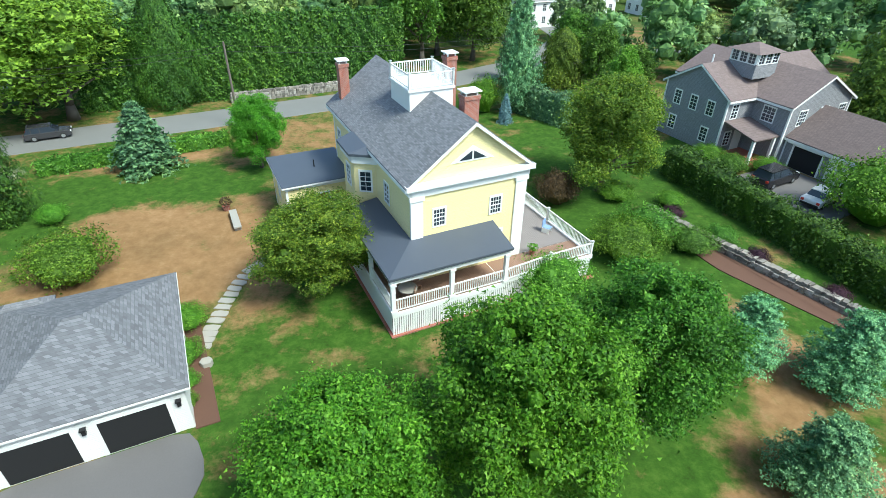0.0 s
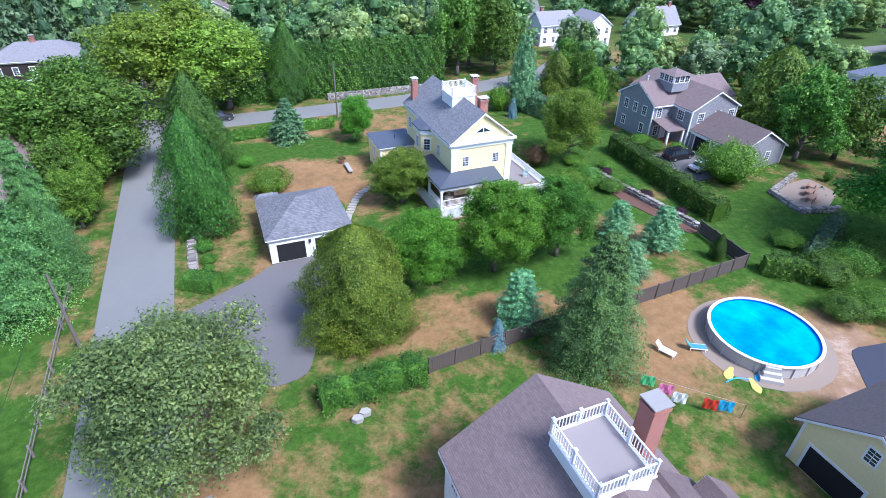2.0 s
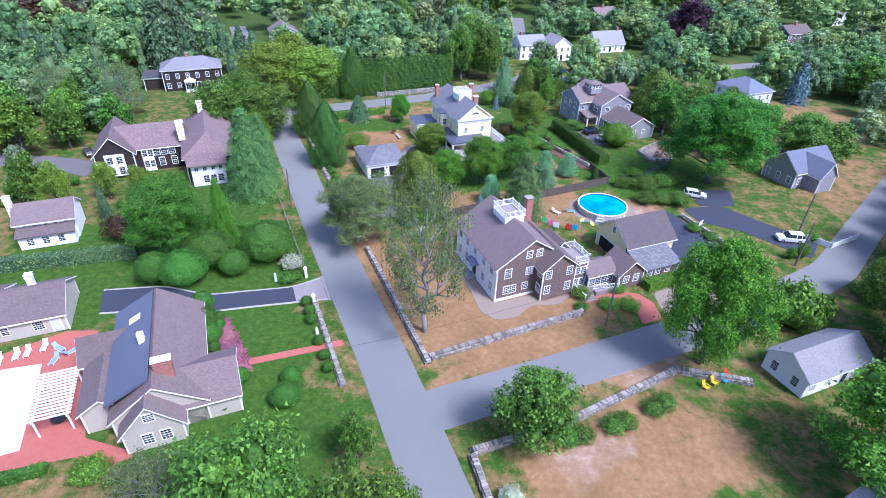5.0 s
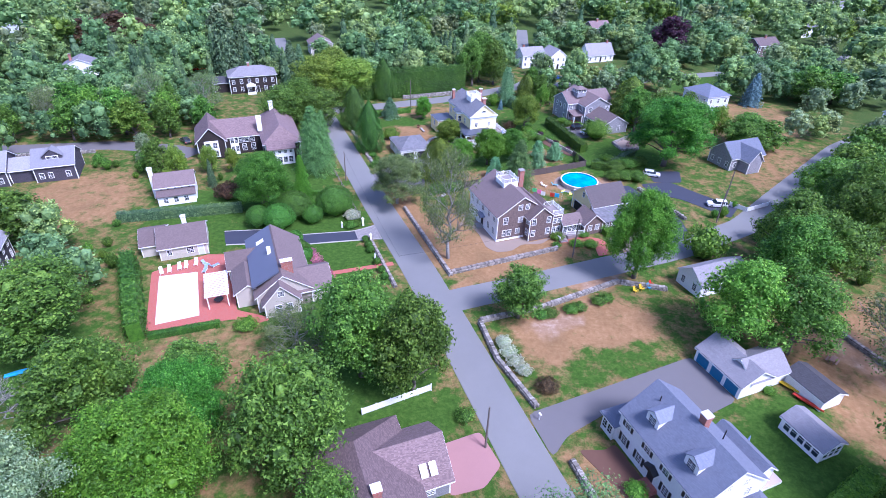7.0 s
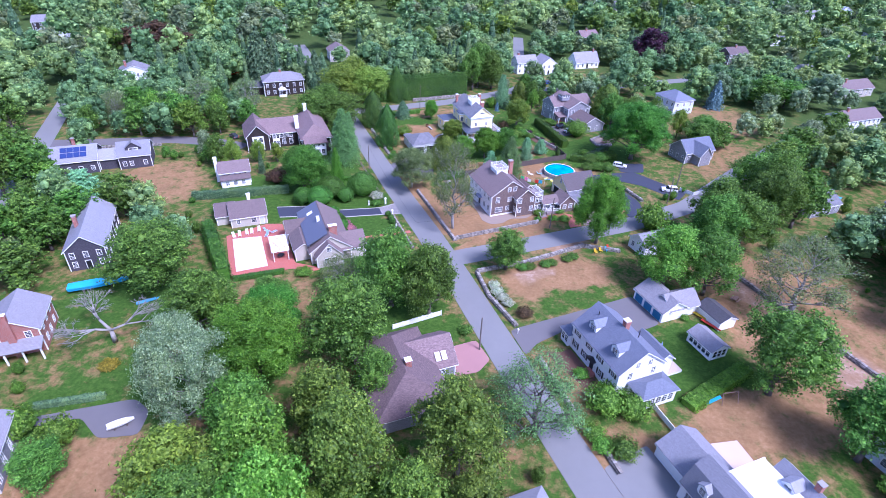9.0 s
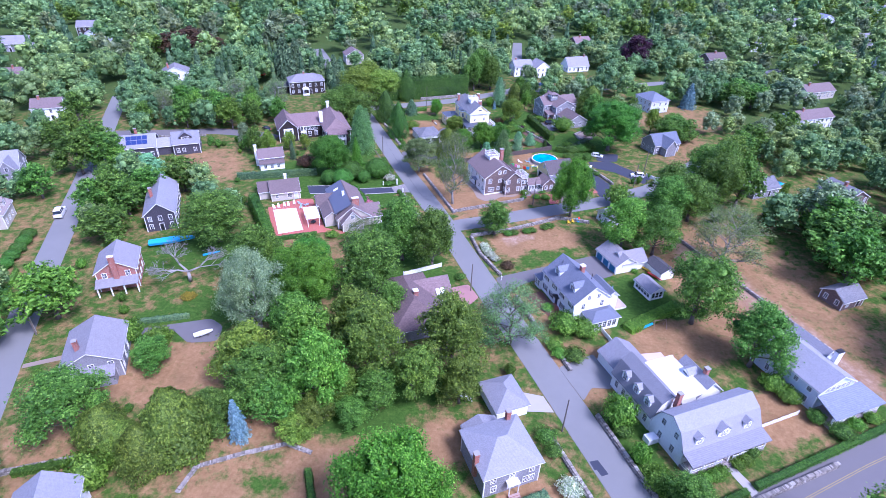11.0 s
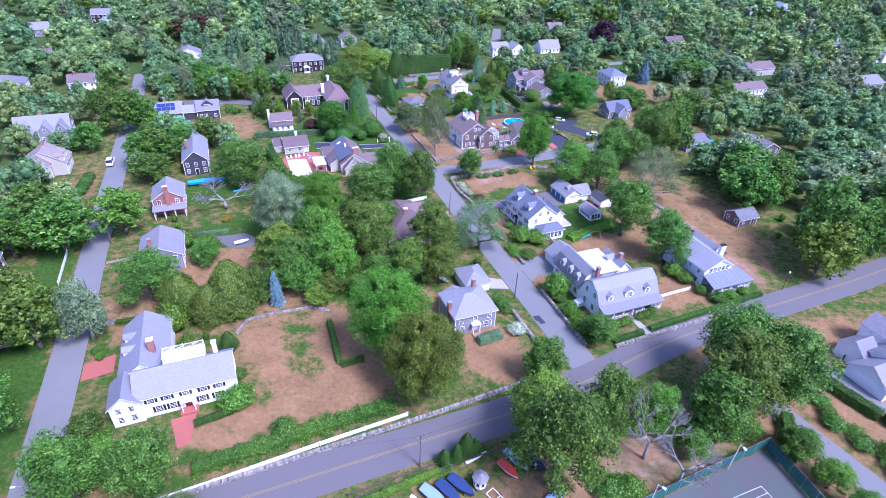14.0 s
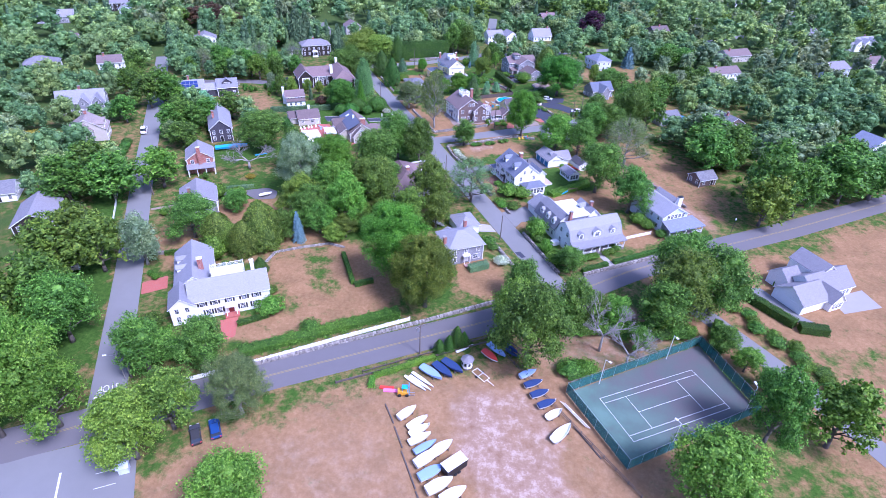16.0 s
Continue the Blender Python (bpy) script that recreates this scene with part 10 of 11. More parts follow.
def car(a, b, rot, paintmat, label, ln=4.7, wd=1.85, ht=1.5, long_roof=True, name="car"):
    """A car with body, greenhouse, four wheels, lamps and plates; its nose points to local +x."""
    root = thing(name, label, "car", a, b, 0.05, rot, group="cars on drives and roads")
    h0, hb = 0.28, ht * 0.6
    body = Mesh()
    prof = [(-ln / 2, h0 + 0.1), (-ln / 2 + 0.1, h0), (ln / 2 - 0.15, h0), (ln / 2, h0 + 0.15), (ln / 2 - 0.03, hb - 0.18), (ln / 2 - 0.25, hb - 0.08), (ln * 0.2, hb), (-ln / 2 + 0.1, hb + 0.02), (-ln / 2, hb - 0.1)]
    n = len(prof)
    rows = []
    for y, k in ((-wd / 2, 0.94), (-wd / 2 + 0.1, 1.0), (wd / 2 - 0.1, 1.0), (wd / 2, 0.94)):
        rows.append([(x * (0.985 if k < 1 else 1), y, h0 + (z - h0) * k) for x, z in prof])
    v = [p for row in rows for p in row]
    f = [tuple(range(n))[::-1] if False else tuple(range(n)), tuple(3 * n + i for i in range(n))[::-1]]
    for r_ in range(3):
        f += [(r_ * n + i, (r_ + 1) * n + i, (r_ + 1) * n + (i + 1) % n, r_ * n + (i + 1) % n) for i in range(n)]
    body.add(v, f)
    part("body", body, paintmat, root)
    rear = -ln / 2 + (0.15 if long_roof else 0.9)
    c0, c1, c2, c3 = rear, rear + 0.3, ln * 0.08, ln * 0.24
    w0, w1 = wd / 2 - 0.08, wd / 2 - 0.24
    gh = Mesh().add([(c0, -w0, hb), (c3, -w0, hb), (c3, w0, hb), (c0, w0, hb), (c1, -w1, ht - 0.07), (c2, -w1, ht - 0.07), (c2, w1, ht - 0.07), (c1, w1, ht - 0.07)],
                    [(3, 2, 1, 0), (4, 5, 6, 7), (0, 1, 5, 4), (1, 2, 6, 5), (2, 3, 7, 6), (3, 0, 4, 7)])
    part("cabin_glass", gh, CARGLASS, root)
    part("roof", Mesh().box(c1 - 0.06, c2 + 0.06, -w1 - 0.03, w1 + 0.03, ht - 0.07, ht), paintmat, root)
    pil = Mesh()
    for x in (c1 + 0.35, (c1 + c2) / 2 + 0.1):
        for s in (-1, 1):
            pil.add([(x - 0.05, s * (w0 + 0.01), hb), (x + 0.05, s * (w0 + 0.01), hb), (x + 0.05, s * (w1 + 0.01), ht - 0.06), (x - 0.05, s * (w1 + 0.01), ht - 0.06), (x - 0.05, s * (w0 - 0.03), hb), (x + 0.05, s * (w0 - 0.03), hb), (x + 0.05, s * (w1 - 0.03), ht - 0.06), (x - 0.05, s * (w1 - 0.03), ht - 0.06)],
                    [(0, 1, 2, 3), (7, 6, 5, 4), (0, 4, 5, 1), (3, 2, 6, 7), (0, 3, 7, 4), (1, 5, 6, 2)])
    part("pillars", pil, paintmat, root)
    key = "wheel"
    if key not in WINDOWS:
        WINDOWS[key] = Mesh().rod((0, -0.11, 0), (0, 0.11, 0), 0.33, n=16).data("wheel", TYRE)
        WINDOWS["rim"] = Mesh().rod((0, -0.12, 0), (0, 0.12, 0), 0.2, n=10).data("rim", STEEL)
    for x in (-ln * 0.3, ln * 0.31):
        for s in (-1, 1):
            wh = part("wheel", WINDOWS[key], None, root, at=pose(x, s * (wd / 2 - 0.09), 0.33))
            part("rim", WINDOWS["rim"], None, wh)
    for s in (-1, 1):
        part("headlight", Mesh().box(ln / 2 - 0.3, ln / 2 - 0.02, s * wd * 0.36 - 0.18, s * wd * 0.36 + 0.18, hb - 0.26, hb - 0.14), GELCOAT, root)
        part("tail_light", Mesh().box(-ln / 2 - 0.01, -ln / 2 + 0.12, s * wd * 0.38 - 0.14, s * wd * 0.38 + 0.14, hb - 0.3, hb - 0.06), REDC, root)
        part("mirror", Mesh().box(c3 - 0.25, c3 - 0.1, s * wd / 2 - 0.05 + s * 0.1, s * wd / 2 + 0.05 + s * 0.1, hb, hb + 0.14), paintmat, root)
    part("bumper", Mesh().box(-ln / 2 - 0.05, -ln / 2 + 0.1, -wd / 2 + 0.1, wd / 2 - 0.1, h0 + 0.04, h0 + 0.22), BLACK, root)
    return root


CARBLACK = paint("black_car_paint", (0.012, 0.012, 0.015), 0.2, 0.1)
CARGREY = paint("dark_grey_car_paint", (0.05, 0.05, 0.055), 0.2, 0.1)
CARWHITE = paint("white_car_paint", (0.75, 0.75, 0.75), 0.25, 0.06)
CARBLUE = paint("blue_car_paint", (0.02, 0.06, 0.2), 0.25, 0.08)
CARRED = paint("red_car_paint", (0.5, 0.015, 0.015), 0.25, 0.08)
car(50.2, 29.6, 3, CARBLACK, "large black sport utility car on the forecourt", 5.0, 1.95, 1.8)
car(50.6, 25.0, 8, CARWHITE, "white car behind the hedge", 4.6, 1.8, 1.45, False)
car(-15.0, 70.8, 2, CARGREY, "dark grey hatchback parked on the street", 4.5, 1.8, 1.5)
car(49.6, -7.8, -40, CARWHITE, "white car on the dark drive", 4.5)
car(53.4, -27.6, 150, CARWHITE, "white sport utility car beside the road", 4.7, 1.9, 1.7)
car(76.6, -65, 160, CARGREY, "dark car under the trees", 4.7)
car(-68.6, 54.2, 110, CARGREY, "dark parked car at the dark house", 4.6)
car(-64.4, 136, 10, CARRED, "red pickup parked by the black house", 5.2, 1.9, 1.7)
car(-114.9, -160.2, 95, CARGREY, "dark car parked under trees", 4.6)
car(-111.5, -160.0, 95, CARBLUE, "blue car parked under trees", 4.6)
car(-132.0, -1.2, 88, CARWHITE, "white delivery van on the west road", 5.6, 2.1, 2.5, True, "van")
car(75.5, 84, 20, CARBLUE, "blue car parked on the far street", 4.6)
car(-125.2, 36, 90, CARBLUE, "small blue car at the kerb", 4.3)
car(20.4, -79.2, 100, CARWHITE, "white car beside the boat shed", 4.4, 1.75, 1.4, False)


# ---- boats and the yard ----
def hull_mesh(ln, wd, ht, open_top=False, rise=0.25):
    """A boat's hull lofted over stations from stern to bow."""
    st = 9
    m = Mesh()
    rows = []
    for i in range(st):
        t = i / (st - 1)
        w = wd / 2 * (1 - max(0, (t - 0.35) / 0.65) ** 2.2) * (0.85 + 0.15 * min(1, t * 3))
        w = max(w, 0.03)
        top = ht * (1 + rise * t * t)
        keel = ht * 0.06 + ht * 0.5 * max(0, (t - 0.75) / 0.25) ** 2
        x = -ln / 2 + ln * t
        row = [(x, -w, top), (x, -w * 0.86, ht * 0.42), (x, 0, keel), (x, w * 0.86, ht * 0.42), (x, w, top)]
        if open_top:
            k = 0.86
            row += [(x - 0.04 * t, w * k, top - 0.02), (x, w * k * 0.8, ht * 0.5), (x, -w * k * 0.8, ht * 0.5), (x - 0.04 * t, -w * k, top - 0.02)]
        else:
            row += [(x, w * 0.55, top + ht * 0.16 * (1 - t)), (x, -w * 0.55, top + ht * 0.16 * (1 - t))]
        rows.append(row)
    n = len(rows[0])
    v = [p for r_ in rows for p in r_]
    f = [tuple(range(n)), tuple((st - 1) * n + i for i in range(n))[::-1]]
    for i in range(st - 1):
        f += [(i * n + j, (i + 1) * n + j, (i + 1) * n + (j + 1) % n, i * n + (j + 1) % n) for j in range(n)]
    return m.add(v, f)


def boat(a, b, rot, ln, wd, mat, label, cover=None, open_top=False, z=0.35, stand=True, name="boat", h=None):
    root = thing(name, label, "boat", a, b, 0, rot, group="boats in the yard")
    h = h or wd * 0.42
    part("hull", hull_mesh(ln, wd, h, open_top), mat, root, at=pose(0, 0, z), smooth=False)
    if cover:
        c = hull_mesh(ln * 1.01, wd * 1.05, h * 0.55, False, 0.2)
        part("cover", c, cover, root, at=pose(0, 0, z + h * 0.58))
    if open_top:
        for x in (-0.25, 0.12):
            part("thwart", Mesh().box(ln * x - 0.12, ln * x + 0.12, -wd * 0.38, wd * 0.38, z + h * 0.72, z + h * 0.78), mat, root)
    if stand:
        for x, up in ((-ln * 0.25, 0.15), (ln * 0.2, 0.2)):
            part("stand", Mesh().box(x - 0.08, x + 0.08, -wd * 0.4, wd * 0.4, 0, z + h * up), FENCEWOOD, root)
    return root


YARD = "boats stored in the yard"
boat(-76.6, -168.6, 22, 4.4, 1.8, GELCOAT, "small white covered sailing dinghy", GELCOAT)
boat(-75.4, -171.4, 18, 4.6, 1.7, GELCOAT, "white open skiff on its trailer", None, True)
boat(-75.6, -173.2, 14, 4.4, 1.7, GELCOAT, "white open dinghy in the row", None, True)
boat(-76.2, -175.0, 10, 4.6, 1.7, GELCOAT, "white dinghy with red and blue gear", None, True)
boat(-75.9, -177.0, 14, 4.8, 1.5, PALEBLUEC, "pale blue upturned sailing boat")
boat(-76.2, -179.4, 16, 5.6, 2.1, GELCOAT, "large white covered boat", GELCOAT)
boat(-73.2, -178.4, 18, 5.0, 2.0, GELCOAT, "white covered boat beside the trailer", GELCOAT)
boat(-76.6, -182.4, 10, 5.2, 2.0, GELCOAT, "white shrink wrapped boat", PALEBLUEC)
boat(-76.2, -185.2, 10, 5.2, 2.2, GELCOAT, "white wrapped boat on a stand", GELCOAT)
boat(-74.6, -187.6, 10, 5.0, 2.1, GELCOAT, "white wrapped boat at the row's end", GELCOAT)
boat(-49.2, -167.4, 8, 4.2, 1.6, GELCOAT, "small boat under a pale blue cover", PALEBLUEC)
boat(-49.4, -170.2, 2, 4.2, 1.6, GELCOAT, "white dinghy under a navy cover", NAVY)
boat(-49.5, -173.0, 2, 4.2, 1.6, GELCOAT, "dinghy under a black cover", NAVY)
boat(-49.4, -175.8, 4, 4.2, 1.6, GELCOAT, "small dinghy under a navy cover", NAVY)
boat(-49.4, -178.6, 12, 4.0, 1.7, GELCOAT, "white rowing boat on the sand", None, True)
boat(-50.4, -183.0, 22, 5.6, 2.1, GELCOAT, "open white motor boat on the sand", None, True)
for a, b, r in ((-72.6, -161.6, -62), (-71.6, -161.9, -62), (-70.8, -161.2, -62)):
    boat(a, b, r, 6.0, 0.8, GELCOAT, "narrow white racing shell on the ground", None, False, 0.1, False, "rowing_shell", 0.35)
boat(-68.6, -160.4, -60, 5.6, 2.0, PALEBLUEC, "pale blue upturned keel boat")
boat(-66.0, -160.6, -66, 5.4, 1.9, NAVY, "navy covered sailing boat", NAVY)
boat(-63.6, -160.2, -62, 5.4, 1.9, NAVY, "navy covered sailing boat", NAVY)
boat(-54.6, -160.0, -70, 4.4, 1.7, GELCOAT, "small boat with red seats", REDC, True)
boat(-52.4, -158.8, -70, 5.2, 1.7, PALEBLUEC, "slim pale blue sailing boat", PALEBLUEC)
boat(-49.6, -160.0, -70, 5.4, 2.0, NAVY, "dark open boat by the hedge", None, True)
boat(-47.8, -161.8, -60, 4.0, 1.5, PLANK, "old varnished wooden dinghy", None, True)
boat(-58.8, -155.6, 12, 4.6, 0.7, GELCOAT, "white canoe against the road bank", None, False, 0.1, False, "canoe", 0.35)
boat(-45.2, -103.6, -64, 4.6, 1.4, GELCOAT, "white dinghy on the brown lawn", None, True)
boat(-46.8, -117, 80, 3.4, 0.7, CYAN, "blue kayak beside the house", None, False, 0.05, False, "kayak", 0.3)
boat(18.0, -77.6, -75, 4.4, 0.7, YELLOWC, "yellow kayak leaning by the boat shed", None, False, 0.2, False, "kayak", 0.35)
boat(18.2, -81.6, -75, 4.4, 0.7, REDC, "red kayak leaning by the boat shed", None, False, 0.2, False, "kayak", 0.35)
boat(-90.7, -36.0, 8, 4.4, 0.9, CYAN, "bright blue kayak on the lawn", None, False, 0.05, False, "kayak", 0.4)
boat(-100.6, -27.4, 0, 11.5, 2.6, CYAN, "long boat under a blue tarpaulin", CYAN)
boat(-92.6, -69.2, 10, 4.0, 1.4, GELCOAT, "small white boat on a trailer", None, True)


def yard_things():
    f = thing("forklift", "blue and orange forklift truck", "forklift", -75.6, -163.4, 0, -20)
    part("chassis", Mesh().box(-1.3, 0.9, -0.6, 0.6, 0.35, 1.1).box(-1.3, -0.4, -0.55, 0.55, 1.1, 1.35), ORANGE, f)
    part("cab_frame", Mesh().box(-0.4, -0.32, -0.5, -0.42, 1.1, 2.2).box(-0.4, -0.32, 0.42, 0.5, 1.1, 2.2).box(0.7, 0.78, -0.5, -0.42, 1.1, 2.2).box(0.7, 0.78, 0.42, 0.5, 1.1, 2.2).box(-0.45, 0.82, -0.55, 0.55, 2.2, 2.27), CYAN, f)
    part("mast", Mesh().box(0.95, 1.1, -0.45, -0.32, 0.2, 3.0).box(0.95, 1.1, 0.32, 0.45, 0.2, 3.0).box(0.97, 1.08, -0.45, 0.45, 2.9, 3.0).box(0.97, 1.08, -0.45, 0.45, 1.4, 1.5), CYAN, f)
    part("fork", Mesh().box(1.1, 2.2, -0.4, -0.26, 0.15, 0.21).box(1.1, 2.2, 0.26, 0.4, 0.15, 0.21), STEEL, f)
    for x in (-0.9, 0.6):
        for s in (-1, 1):
            part("wheel", Mesh().rod((x, s * 0.5, 0.38), (x, s * 0.74, 0.38), 0.38, n=14), TYRE, f)
    for i, (a, b) in enumerate(((-78.4, -160.6), (-77.9, -161.6))):
        single("plank_stack", Mesh().box(-1.5, 1.5, -0.4, 0.4, 0, 0.18).box(-1.5, 1.5, -0.36, 0.36, 0.18, 0.24), PINKC if i else REDC, "stack of red painted planks", "planks", a, b, 0, -24)
    g = thing("gazebo_roof", "pale octagonal lantern hut on a trailer", "hut", -60.4, -160.6)
    oct_ = lambda r: [(r * math.cos(math.pi * (k + 0.5) / 4), r * math.sin(math.pi * (k + 0.5) / 4)) for k in range(8)]
    part("wall", Mesh().prism(oct_(1.2), 0.4, 2.3), GELCOAT, g)
    v = [(x, y, 2.3) for x, y in oct_(1.5)] + [(0, 0, 3.4)]
    part("roof", Mesh().add(v, [tuple(range(8))[::-1]] + [(i, (i + 1) % 8, 8) for i in range(8)]), R_PALE, g)
    for k in range(8):
        part("pane", Mesh().box(-0.25, 0.25, -0.02, 0.0, 1.1, 1.9), GLASS, g, at=pose(1.13 * math.cos(math.pi * k / 4), 1.13 * math.sin(math.pi * k / 4), 0, 0, 0, 90 + 45 * k))
    part("base", Mesh().box(-1.0, 1.0, -1.0, 1.0, 0.0, 0.4), FENCEWOOD, g)
    t = thing("boat_trailer", "empty white boat trailer frame", "trailer", -58.6, -164.6, 0, -70)
    part("frame", Mesh().box(-2.4, 1.4, -0.85, -0.75, 0.45, 0.55).box(-2.4, 1.4, 0.75, 0.85, 0.45, 0.55).box(-2.4, -2.3, -0.75, 0.75, 0.45, 0.55).box(-0.6, -0.5, -0.75, 0.75, 0.45, 0.55).box(1.3, 1.4, -0.75, 0.75, 0.45, 0.55).box(1.4, 3.4, -0.05, 0.05, 0.45, 0.55), GELCOAT, t)
    for s in (-1, 1):
        part("wheel", Mesh().rod((-0.8, s * 0.9, 0.32), (-0.8, s * 1.1, 0.32), 0.32, n=14), TYRE, t)
    c = thing("cargo_trailer", "white box trailer with black side", "trailer", -72.6, -182.8, 0, 16)
    part("box", Mesh().box(-2.2, 2.2, -1.05, 1.05, 0.6, 2.5), BLACK, c)
    part("roof", Mesh().box(-2.25, 2.25, -1.1, 1.1, 2.5, 2.58), GELCOAT, c)
    part("drawbar", Mesh().box(2.2, 3.4, -0.06, 0.06, 0.5, 0.62), STEEL, c)
    for s in (-1, 1):
        for x in (-0.4, 0.4):
            part("wheel", Mesh().rod((x, s * 0.95, 0.34), (x, s * 1.17, 0.34), 0.34, n=14), TYRE, c)
    for a, b, ln, r in ((-79.9, -164.6, 5.0, -88), (-79.8, -170.4, 5.0, -90), (-80.2, -176.0, 8.0, -90), (-80.3, -184.4, 6.0, -90), (-47.0, -182, 8.0, -84)):
        single("timber_beam", Mesh().box(0, ln, -0.12, 0.12, 0, 0.22), FENCEWOOD, "weathered timber beam lying as kerb", "beam", a, b, 0, r)
    rail = thing("road_guard_rail", "timber guard rail along the road bank", "guard rail", -88, -156.2, 0, 1.2)
    for z in (0.35, 0.65):
        part("rail", Mesh().box(0, 39, -0.06, 0.06, z, z + 0.16), FENCEWOOD, rail)
    pm = Mesh().box(-0.1, 0.1, 0.06, 0.24, 0, 0.9).data("post", FENCEWOOD)
    for i in range(14):
        part("post", pm, None, rail, at=pose(i * 3.0, 0, 0))
    fence = thing("yard_fence", "low timber rail fence beside the court", "fence", -51, -160.4, 0, -80)
    for z in (0.4, 0.9):
        part("rail", Mesh().box(0, 39, -0.04, 0.04, z, z + 0.12), FENCEWOOD, fence)
    for i in range(14):
        part("post", pm, None, fence, at=pose(i * 3.0, 0, 0))
    mm = thing("mast_stack", "white boat masts stacked along the fence", "masts", -46.4, -176, 0, -82)
    for i in range(6):
        part("mast", Mesh().rod((0.4 * i, 0.25 * (i % 3), 0.5 + 0.12 * (i // 3)), (6.5 + 0.3 * i, 0.25 * (i % 3) + 0.2, 0.6 + 0.12 * (i // 3)), 0.06, n=6), GELCOAT, mm)
    single("gate_kiosk", Mesh().box(-0.8, 0.8, -0.7, 0.7, 0, 1.7).section([(-1.0, 1.7), (1.0, 1.7), (0, 2.3)], -1.0, 1.0, "x"), PALEBLUE, "small pale blue shed at the lot", "shed", -126.4, -163.6, 0, 0)


yard_things()


# ---- small garden things ----
def garden_things():
    b = thing("garden_bench", "long pale stone bench on the lawn", "bench", 1.0, 43.0, 0, 90)
    part("seat", Mesh().box(-1.6, 1.6, -0.3, 0.3, 0.35, 0.47), FLAG, b)
    for x in (-1.2, 1.2):
        part("leg", Mesh().box(x - 0.15, x + 0.15, -0.25, 0.25, 0, 0.35), FLAG, b)
    p = thing("flower_pot", "terracotta pot with red flowers", "flower pot", 0.6, 45.6)
    part("pot", Mesh().rod((0, 0, 0), (0, 0, 0.5), 0.25, 0.36, 12), BRICK, p)
    v, m = dome(4, 160, 0.1, 0.55, 0.7, 0.1)
    part("flowers", quads_to_mesh("flowers", v + np.array([0, 0, 0.45]), None, LEAF["red"]), None, p)
    t = thing("porch_table", "round wicker table on the porch", "table", 9.4, 25.5, 1.85)
    part("tabletop", Mesh().prism([(0.62 * math.cos(k), 0.62 * math.sin(k)) for k in np.linspace(0, 2 * math.pi, 21)[:-1]], 0.7, 0.76), FLAG, t)
    part("pedestal", Mesh().rod((0, 0, 0), (0, 0, 0.7), 0.1, 0.16), PLANK, t)
    for k in range(3):
        c = thing("porch_chair", "wicker porch chair beside the table", "chair", 9.4 + 1.0 * math.cos(k * 2.1 + 0.6), 25.7 + 0.55 * math.sin(k * 2.1 + 0.6), 1.85, k * 120)
        part("seat", Mesh().box(-0.25, 0.25, -0.25, 0.25, 0.4, 0.46), PLANK, c)
        part("backrest", Mesh().box(-0.25, 0.25, 0.22, 0.27, 0.46, 0.9), PLANK, c)
        for x in (-0.22, 0.22):
            for y in (-0.22, 0.22):
                part("leg", Mesh().box(x - 0.025, x + 0.025, y - 0.025, y + 0.025, 0, 0.4), PLANK, c)
    c = thing("deck_chair", "folding chair with blue cloth on the deck", "chair", 22.2, 28.6, 1.85, 30)
    part("frame", Mesh().box(-0.3, -0.26, -0.3, 0.3, 0, 0.4).box(0.26, 0.3, -0.3, 0.3, 0, 0.4), WHITE, c)
    part("cloth", Mesh().box(-0.27, 0.27, -0.3, 0.3, 0.4, 0.44).box(-0.27, 0.27, 0.28, 0.33, 0.44, 1.0), PALEBLUEC, c)
    p = thing("plant_pot", "potted green plant on the deck", "flower pot", 19.4, 26.4, 1.85)
    part("pot", Mesh().rod((0, 0, 0), (0, 0, 0.35), 0.16, 0.22, 10), BRICK, p)
    v, m = dome(5, 120, 0.09, 0.36, 0.6, 0.1)
    part("leaves", quads_to_mesh("leaves", v + np.array([0, 0, 0.3]), None, LEAF["maple"]), None, p)
    single("boulder", Mesh().prism([(0.35, 0), (0.2, 0.3), (-0.2, 0.32), (-0.38, 0.02), (-0.2, -0.3), (0.22, -0.28)], 0, 0.35), FLAG, "pale boulder beside the garage", "rock", -2.9, 26.6)
    for a, b_ in ((-9.4, -1.6), (-8.7, -1.2)):
        single("boulder", Mesh().prism([(0.45, 0), (0.2, 0.3), (-0.2, 0.36), (-0.5, 0.02), (-0.2, -0.3), (0.3, -0.28)], 0, 0.4), FLAG, "pale boulder on the dry grass", "rock", a, b_)
    # white ornaments by the lane
    for a, b_, h in ((-36.0, -8.5, 1.5), (-32.4, -23.1, 1.4)):
        o = Mesh().rod((0, 0, 0), (0, 0, 0.5), 0.26, 0.22, 10).rod((0, 0, 0.5), (0, 0, h - 0.3), 0.16, 0.2, 10).rod((0, 0, h - 0.3), (0, 0, h), 0.17, 0.1, 10)
        single("garden_ornament", o, GELCOAT, "white stone garden ornament on the lawn", "ornament", a, b_)
    for a, b_ in ((-31.4, -9.2), (-31.5, -16.4)):
        g = thing("gate_post", "white square gate post with finial", "gate post", a, b_)
        part("post", Mesh().box(-0.2, 0.2, -0.2, 0.2, 0, 1.7).box(-0.28, 0.28, -0.28, 0.28, 1.7, 1.8), WHITE, g)
        part("finial", Mesh().rod((0, 0, 1.8), (0, 0, 2.0), 0.06, 0.16, 8).rod((0, 0, 2.0), (0, 0, 2.2), 0.16, 0.05, 8), WHITE, g)
    OLDRAIL = paint("weathered_grey_rail", (0.24, 0.21, 0.185), 0.9, 0.35)
